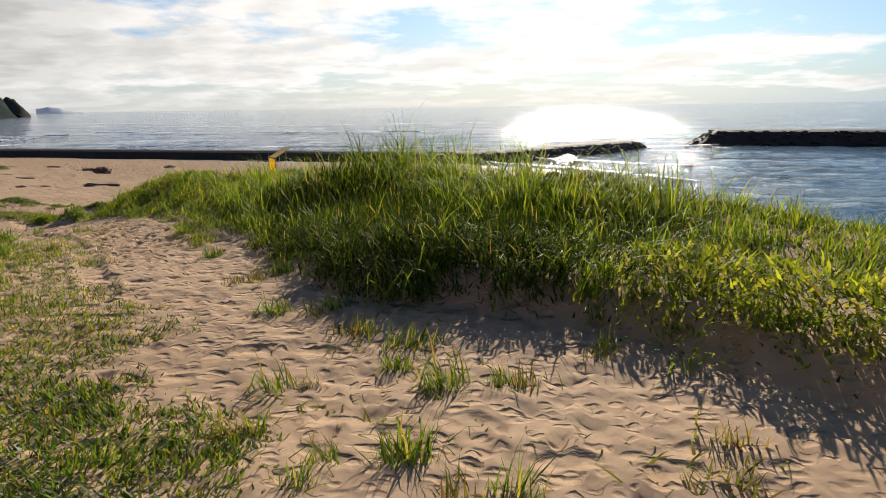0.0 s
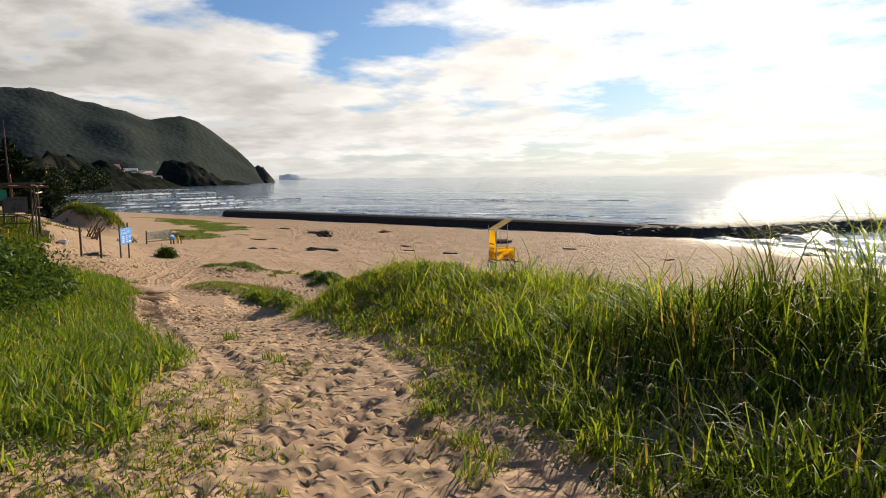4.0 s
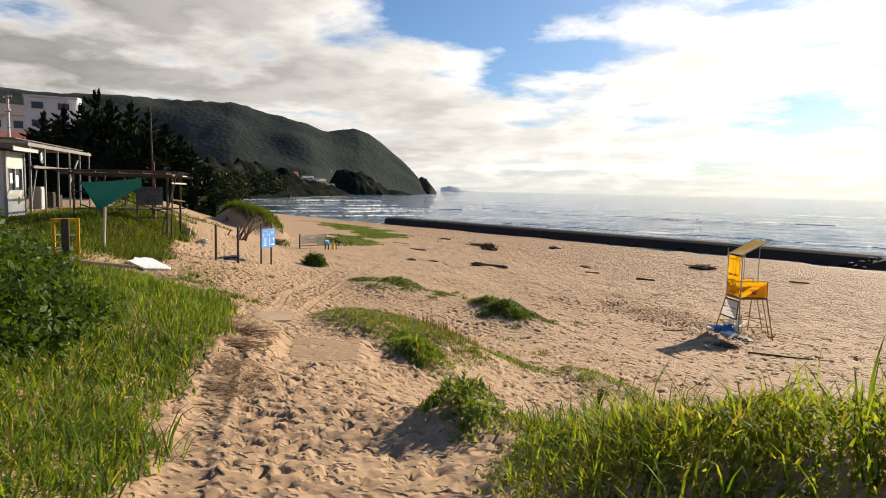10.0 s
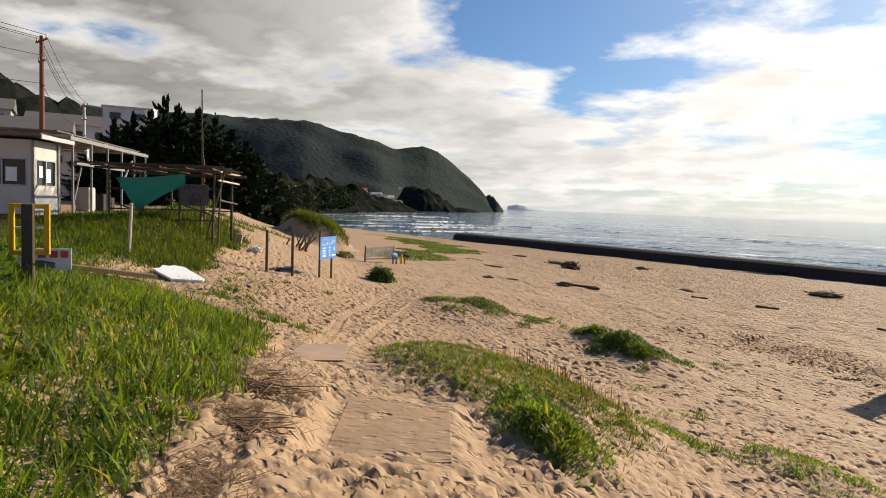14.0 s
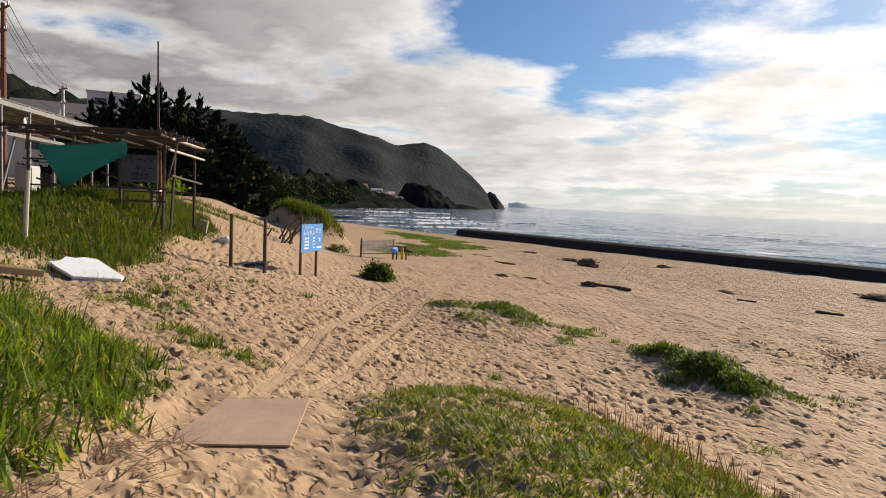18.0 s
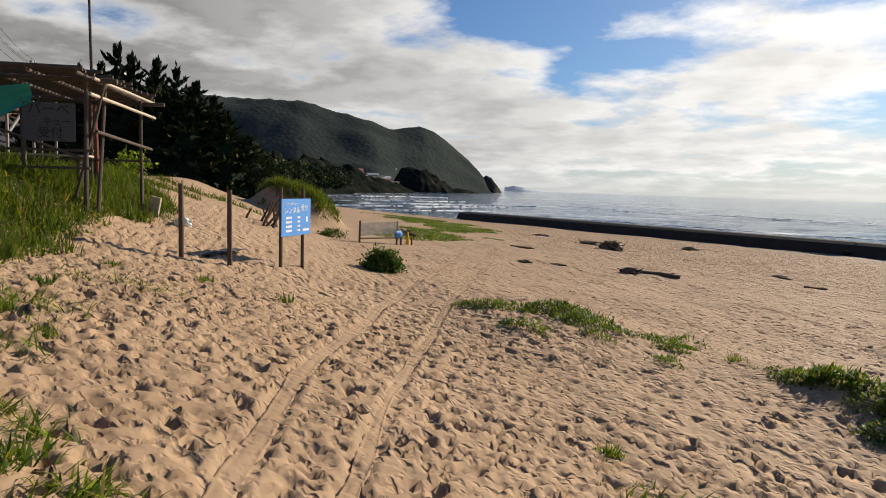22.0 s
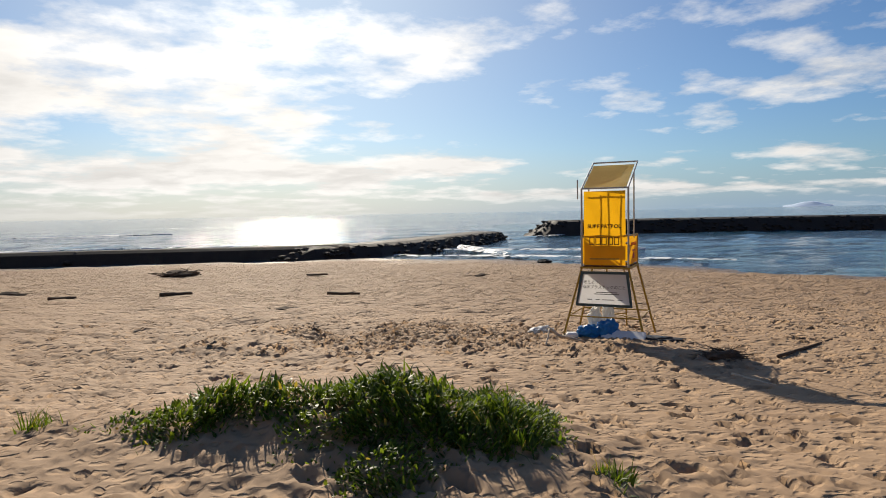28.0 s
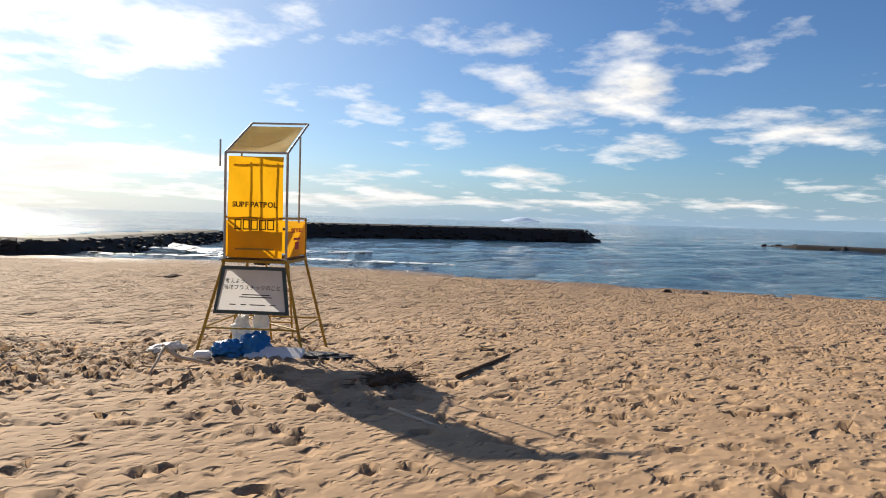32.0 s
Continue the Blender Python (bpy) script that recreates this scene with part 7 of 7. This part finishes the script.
def terrace_frame():
    a, b = Vector((-32.4, 21.9, 0)), Vector((-39.1, 27.7, 0))
    ln = (b - a).length
    t = thing("beach_house_frame", (a.x, a.y, 0.15), "open grey-white steel terrace frame of a closed beach house", "terrace frame", turn=math.degrees(math.atan2(b.y - a.y, b.x - a.x)))
    top = 2.6
    part("front_beam", box(ln + 0.6, 0.10, 0.14, (ln / 2, 0, top)), FRAME, t, "grey-white steel front beam")
    part("lower_beam", box(ln * 0.6, 0.08, 0.10, (ln * 0.3, -0.1, 1.72)), FRAME, t)
    n = 6
    for k in range(n):
        x = ln * k / (n - 1)
        part("column", box(0.07, 0.07, top + 0.3, (x, 0, top / 2 - 0.15), 0.005), FRAME, t)
        part("rafter", box(0.05, 4.4, 0.08, (x, 2.2, top + 0.08)), STEEL, t)
        part("back_column", box(0.09, 0.09, top + 0.3, (x, 4.3, top / 2 - 0.15)), DARK_WOOD, t)
    for k in range(4):
        part("purlin", box(ln + 0.4, 0.05, 0.05, (ln / 2, 0.9 + k * 1.05, top + 0.15)), STEEL, t)
    part("slanting_stay", rod((0.2, 0.1, 0), (1.0, 0.05, 1.8), 0.035), FRAME, t)
    part("slanting_stay", rod((ln * 0.62, 0.05, 1.1), (ln * 0.78, 0.05, 2.2), 0.05), FRAME, t)
    part("lamp_dish", lump(0.2, 0.06, 0.26, 4, 0.05, 2, (ln * 0.2, 0.1, 2.15)), FOIL, t, "round white lamp")
    part("back_wall", box(ln + 1.5, 0.15, 2.9, (ln / 2, 4.5, 1.3)), DARK_WOOD, t, "dark board back wall")
    part("side_wall", box(0.12, 4.3, 2.3, (-0.7, 2.3, 1.1)), DARK_WOOD, t)
    part("roof_sheet", box(ln + 0.8, 4.0, 0.04, (ln / 2, 2.35, top + 0.21)), ROOF, t, "dark corrugated roof sheet")
    for k, (x, w, h, m) in enumerate(((ln * 0.42, 0.7, 1.0, GREY_WALL), (ln * 0.58, 0.5, 0.75, DARK_WOOD), (ln * 0.7, 0.45, 0.6, DARK_WOOD))):
        c = thing("cabinet", (t.matrix_basis @ Vector((x, 0.9, -0.1))), "weathered cabinet under the terrace frame", "cabinet", turn=math.degrees(math.atan2(b.y - a.y, b.x - a.x)))
        part("body", box(w, 0.5, h, (0, 0, h / 2), 0.01), m, c)
        part("door", box(w * 0.9, 0.02, h * 0.85, (0, -0.26, h / 2), 0.004), m, c)


terrace_frame()


def bamboo_hut():
    t = thing("bamboo_hut", (-25.2, 23.2, 0.0), "open bamboo pole hut with a flat pole roof", "hut", turn=48.6)
    W, D = 3.0, 3.0
    ztop = 1.62
    low = lambda x, y: ground_z(*(t.matrix_basis @ Vector((x, y, 0)))[:2]) - 0.25
    rng = random.Random(21)
    for x in (0, -1.0, -2.0, -W):
        for y in (0, D):
            part("upright", rod((x + rng.uniform(-0.05, 0.05), y, low(x, y)), (x, y, ztop), 0.04, 0.035, 7, rings=4, wobble=0.012, seed=int(x * 10 + y)), BAMBOO, t)
    part("upright", rod((0.06, D - 0.15, low(0, D)), (0.05, D - 0.1, ztop), 0.032, 0.03, 7), BAMBOO, t)
    part("leaning_pole", rod((0.1, 0.1, low(0, 0)), (0.05, 0.75, ztop), 0.035, 0.03, 7, rings=4, wobble=0.01, seed=3), BAMBOO, t)
    part("leaning_pole", rod((-0.35, 0.05, low(0, 0)), (0.25, 0.1, ztop - 0.05), 0.03, 0.028, 7, rings=4, wobble=0.01, seed=4), BAMBOO, t)
    for x in (0.0, -0.75, -1.5, -2.25, -W):
        part("rafter", rod((x, -0.45, ztop + 0.05), (x, D + 0.5, ztop + 0.0), 0.035, 0.03, 7, rings=3, wobble=0.01, seed=int(x * 9)), BAMBOO, t)
    part("roof_beam", rod((0.5, 0, ztop - 0.02), (-W - 0.4, 0, ztop - 0.04), 0.045, 0.04, 7, rings=4, wobble=0.015, seed=8), BAMBOO, t)
    part("roof_beam", rod((0.5, D, ztop - 0.05), (-W - 0.4, D, ztop - 0.06), 0.045, 0.04, 7, rings=4, wobble=0.015, seed=9), BAMBOO, t)
    part("pale_rail", rod((0.18, -0.35, ztop - 0.28), (0.18, D + 0.45, ztop - 0.30), 0.03, 0.03, 7), PALE_WOOD, t, "pale new bamboo rail")
    part("pale_rail", rod((0.22, -0.3, ztop - 0.02), (0.22, D + 0.45, ztop + 0.0), 0.028, 0.028, 7), PALE_WOOD, t)
    for k in range(26):
        y = -0.5 + (D + 1.0) * k / 25
        z = ztop + 0.10 + rng.uniform(-0.01, 0.03)
        part("roof_pole", rod((0.2 + rng.uniform(-0.15, 0.2), y, z), (-W - 0.5 + rng.uniform(-0.2, 0.2), y + rng.uniform(-0.05, 0.05), z - 0.03), 0.032, 0.026, 6, rings=4, wobble=0.012, seed=40 + k), BAMBOO, t)
    for z, x0, x1, y in ((0.42, 0.1, -W, 0), (0.12, 0.05, -W * 0.6, -0.03), (1.02, -1.0, -W - 0.1, 0), (0.35, 0.2, -W, D)):
        part("rail", rod((x0, y, z), (x1, y, z - 0.03), 0.026, 0.024, 6, rings=3, wobble=0.01, seed=int(z * 50)), BAMBOO, t)
    part("rail", rod((0.15, 0.0, 0.75), (0.15, D + 0.3, 0.62), 0.03, 0.028, 6), BAMBOO, t)
    part("brace", rod((-0.9, -0.03, low(-0.9, 0) + 0.3), (-W + 0.2, -0.03, 0.55), 0.028, 0.024, 6), BAMBOO, t)
    part("brace", rod((-0.1, -0.05, 0.3), (-1.4, -0.05, 0.75), 0.028, 0.024, 6), BAMBOO, t)
    bench = thing("bench", t.matrix_basis @ Vector((-1.4, 1.6, -0.05)), "rough pale plank bench inside the hut", "bench", turn=48.6)
    part("seat", box(1.8, 0.3, 0.04, (0, 0, 0.42), 0.005), PALE_WOOD, bench)
    for x in (-0.7, 0.7):
        part("leg", box(0.06, 0.25, 0.55, (x, 0, 0.14)), POST, bench)
    mat_sign = thing("hut_sign", t.matrix_basis @ Vector((-0.56, -0.07, 0.875)), "dark grey board with black brushed lettering hung on the hut", "sign", turn=48.6)
    part("board", box(0.82, 0.02, 0.64, (0, 0, 0), 0.004), plain("grey weathered board", (0.10, 0.094, 0.09), 0.8, 0.2, 4.0, 0.3), mat_sign)
    for body, size, x, z in (("バーベ", 0.22, 0.0, 0.2), ("キュー", 0.15, 0.12, 0.0), ("受付", 0.2, 0.02, -0.19)):
        lettering(body, size, (x, -0.014, z), BLACK, mat_sign)
    # green net slung across the front, gathered to a point below
    net = thing("shade_net", t.matrix_basis @ Vector((0, -0.06, 0)), "bright green shade net slung across the hut's front", "net", turn=48.6)
    bm = bmesh.new()
    n = 14
    rows = []
    for i in range(n + 1):
        f = i / n
        x = -2.85 + 2.0 * f
        zt = 1.32 + 0.18 * f ** 2
        zb = 1.32 - 1.05 * (f / 0.28 if f < 0.28 else 1 - ((f - 0.28) / 0.72) ** 0.75 * 0.86)
        rows.append([bm.verts.new((x + 0.35 * (1 - abs(f - 0.3)) * k / 6 * 0.3, 0.05 * math.sin(5 * f + k) * (k / 6), zt + (zb - zt) * k / 6)) for k in range(7)])
    for i in range(n):
        for k in range(6):
            bm.faces.new((rows[i][k], rows[i + 1][k], rows[i + 1][k + 1], rows[i][k + 1]))
    part("cloth", bm, NET_GREEN, net, smooth_faces=True)
    flag = thing("bamboo_mast", (-28.2, 24.55, ground_z(-28.2, 24.55) - 0.2), "tall thin bamboo mast rising behind the hut", "mast")
    part("pole", rod((0, 0, 0), (-0.12, 0.0, 4.75 - ground_z(-28.2, 24.55)), 0.05, 0.022, 7, rings=7, wobble=0.012, seed=2), BAMBOO, flag)
    part("lashed_pole", rod((0.08, 0.03, 0), (0.02, 0.0, 2.6), 0.05, 0.035, 7), RUST, flag)
    for k, (x, y, w, l) in enumerate(((-27.3, 25.4, 0.25, 0.5),)):
        d = thing("old_board", (x, y, ground_z(x, y)), "weathered plank end below the hut", "plank", turn=30 + 40 * k)
        part("timber", box(w, 0.06, l, (0, 0, l * 0.3), 0.004, None, Matrix.Rotation(radians(12 + 50 * k), 4, "Y")), POST if k else PALE_WOOD, d)


bamboo_hut()


def yellow_stand():
    gz = ground_z(-16.4, 15.45)
    t = thing("lifebuoy_stand", (-16.4, 15.45, gz), "empty yellow frame on a dark wooden post in the grass", "stand", turn=62)
    top = 0.66 - gz
    for x in (-0.19, 0.19):
        part("frame_side", box(0.065, 0.05, 0.64, (x, 0.05, top - 0.32), 0.008), YELLOW, t)
    for z in (top - 0.03, top - 0.61):
        part("frame_bar", box(0.44, 0.05, 0.06, (0, 0.05, z), 0.008), YELLOW, t)
    part("clip", box(0.30, 0.03, 0.03, (0, 0.02, top - 0.3), 0.004), WHITE, t)
    part("post", box(0.13, 0.10, top + 0.35, (0.0, -0.04, (top - 0.35) / 2), 0.012), POST, t, "dark weathered wooden post")
    n = thing("beach_notice", (-19.7, 16.75, ground_z(-19.7, 16.75)), "faded grey notice board with red and blue markings", "notice board", turn=66)
    for x in (-0.3, 0.3):
        part("leg", box(0.05, 0.05, 0.8, (x, 0.03, 0.0)), POST, n)
    face = part("board", box(0.78, 0.03, 0.44, (0, 0, 0.20), 0.004), GREY_SIGN, n)
    for x in (-0.24, -0.06, 0.12, 0.28):
        part("red_mark", box(0.12, 0.004, 0.12, (x, -0.018, 0.32), 0.001), RED, face)
    part("blue_wave", lump(0.26, 0.006, 0.08, 5, 0.2, 3, (-0.1, -0.016, 0.12)), DARK_FRAME, face)


yellow_stand()


def utility_pole(x, y, top, mat, label, arms=2):
    z = ground_z(x, y) - 0.5
    t = thing("utility_pole", (x, y, z), label, "utility pole", "utility poles")
    h = top - z
    part("mast", rod((0, 0, 0), (0, 0, h), 0.19, 0.12, 10), mat, t)
    for k in range(arms):
        zz = h - 0.3 - 1.3 * k
        w = 1.9 - 0.8 * k
        arm = part("crossarm", box(w, 0.1, 0.1, (0, 0, zz)), RUST, t)
        for s in (-0.45, -0.15, 0.15, 0.45):
            part("insulator", rod((w * s, 0, zz + 0.05), (w * s, 0, zz + 0.25), 0.05, 0.04, 6), STEEL, arm)
    part("bracket", box(0.5, 0.06, 0.06, (0.2, 0, h - 3.2)), RUST, t)
    return t, z + h


utility_pole(-54.9, 28.4, 10.9, RUST, "brown utility pole with crossarms and cables")
utility_pole(-76.4, 39.3, 9.7, STEEL, "grey utility pole on the hillside")
utility_pole(-33.0, -6.0, 11.0, STEEL, "grey utility pole behind the dunes")


def cable(a, b, sag, r=0.018):
    a, b = Vector(a), Vector(b)
    m = (a + b) / 2
    t = thing("overhead_cable", m, "thin black overhead cable", "cable", "overhead cables")
    bm = bmesh.new()
    pts = [a.lerp(b, k / 12) - m - Vector((0, 0, sag * 4 * (k / 12) * (1 - k / 12))) for k in range(13)]
    part("wire", tube(pts, r, bm, 4), BLACK, t)


for dx, dz, sag in ((-0.8, 0.0, 0.7), (-0.25, 0.0, 0.8), (0.8, 0.0, 0.7), (0.5, -1.3, 0.9), (0, -3.0, 1.1)):
    cable((-54.9 + dx, 28.4, 10.85 + dz), (-33.0 + dx, -6.0, 11.0 + dz), sag)
    cable((-54.9 + dx, 28.4, 10.85 + dz), (-76.4 + dx, 39.3, 9.6 + dz * 0.6), sag)


def house(name, x, y, base, turn, w, d, h, wall_mat, roof_mat, label, roof="gable", cols=3, rows=1, sunk=None):
    g = min(base, ground_z(x, y)) - 0.5 if sunk is None else base - sunk
    t = thing(name, (x, y, g), label, "house", turn=turn)
    H = base + h - g
    part("wall", box(w, d, H, (0, 0, H / 2), 0.03), wall_mat, t)
    if roof == "gable":
        bm = bmesh.new()
        a = [(-w / 2 - 0.4, -d / 2 - 0.5, H), (w / 2 + 0.4, -d / 2 - 0.5, H), (w / 2 + 0.4, d / 2 + 0.5, H), (-w / 2 - 0.4, d / 2 + 0.5, H), (-w / 2 - 0.4, 0, H + d * 0.28), (w / 2 + 0.4, 0, H + d * 0.28)]
        v = [bm.verts.new(p) for p in a]
        for f in ((0, 1, 5, 4), (2, 3, 4, 5), (1, 2, 5), (3, 0, 4), (3, 2, 1, 0)):
            bm.faces.new([v[i] for i in f])
        part("roof", bm, roof_mat, t)
    else:
        part("roof", box(w + 0.3, d + 0.3, 0.25, (0, 0, H + 0.12), 0.02), roof_mat, t)
    for r in range(rows):
        for c in range(cols):
            wx = (c + 0.5) / cols * w - w / 2
            wz = H - h + h * (r + 0.55) / rows
            win = part("window", box(w / cols * 0.5, 0.06, h / rows * 0.42, (wx, -d / 2 - 0.02, wz)), STEEL, t)
            part("pane", box(w / cols * 0.44, 0.03, h / rows * 0.36, (wx, -d / 2 - 0.05, wz)), GLASS_DARK, win)
    return t


big = house("white_building", -94.0, 51.6, 7.2, 64, 5.6, 8, 4.4, plain("shaded white wall", (0.52, 0.55, 0.58), 0.7, 0.08, 0.5, 0.1), GREY_WALL, "large white building with a round stair tower", "flat", 2, 2)
part("stair_tower", rod((2.3, -3.0, 0), (2.3, -3.0, 11.9), 1.1, 1.1, 20), WHITE, big, "white round stair tower")
house("red_roof_house", -79.5, 41.0, 3.0, 62, 8, 5, 2.0, OFFWHITE, RED_ROOF, "low house with a red tiled roof", "gable", 3, 1)
house("hill_house", -112, 46.5, 6.6, 66, 9, 7, 2.8, GREY_WALL, ROOF, "grey hillside house with a dark roof", "gable", 4, 1)
house("hill_house", -117, 53.0, 8.0, 66, 11, 7, 3.0, GREY_WALL, ROOF, "grey hillside house among trees", "gable", 4, 1)
house("hill_house", -122, 42.0, 10.0, 70, 9, 7, 2.6, GREY_WALL, ROOF, "grey hillside house among trees", "gable", 3, 1)
rng = random.Random(31)
for k in range(20):
    f = 0.5 + 0.38 * rng.random()
    (x0, y0), (x1, y1) = polar(COAST[0], COAST[1]), polar(COAST[2], COAST[3])
    x, y = x0 + (x1 - x0) * f + rng.uniform(4, 14), y0 + (y1 - y0) * f - rng.uniform(2, 10)
    z = float(np.interp(f, [0.4, 0.6, 0.8, 1.0], [9, 5, 2.5, -2])) + rng.uniform(-1.5, 2.0)
    house("village_house", x, y, z, rng.uniform(20, 70), rng.uniform(7, 12), 6, 2.8, rng.choice((WHITE, GREY_WALL, OFFWHITE)), rng.choice((ROOF, RED_ROOF, GREY_WALL)), "small pale village house on the far shore", "gable", 3, 1, 6.0)
dome = thing("white_dome", (*polar(43.6, 690), 18.0), "tiny white dome high on the headland", "dome")
part("shell", lump(1.1, 1.1, 0.9, 1, 0.02, 2), WHITE, dome)

# ---- low green strip on the upper beach ----


def strip_mask(x, y):
    d, a = along(x, y)
    mid = np.interp(a, [54, 60, 70, 85, 100], [15.5, 18.5, 22.5, 24, 22])
    return smooth(2.8 - np.abs(d - mid) + 2.6 * value_noise(x, y, 2.2, 55) + 0.7 * value_noise(x, y, 0.8, 56), 0, 0.8) * smooth(a, 50, 55) * smooth(a, 96, 86)


blades("strand_grass", "low green creeping grass along the upper beach", sow(-74, -34, 40, 72, 150, strip_mask, 57), HERB, 0.20, 0.07, 0.6, 57, "grass", 2, 0.6, lying=0.5)
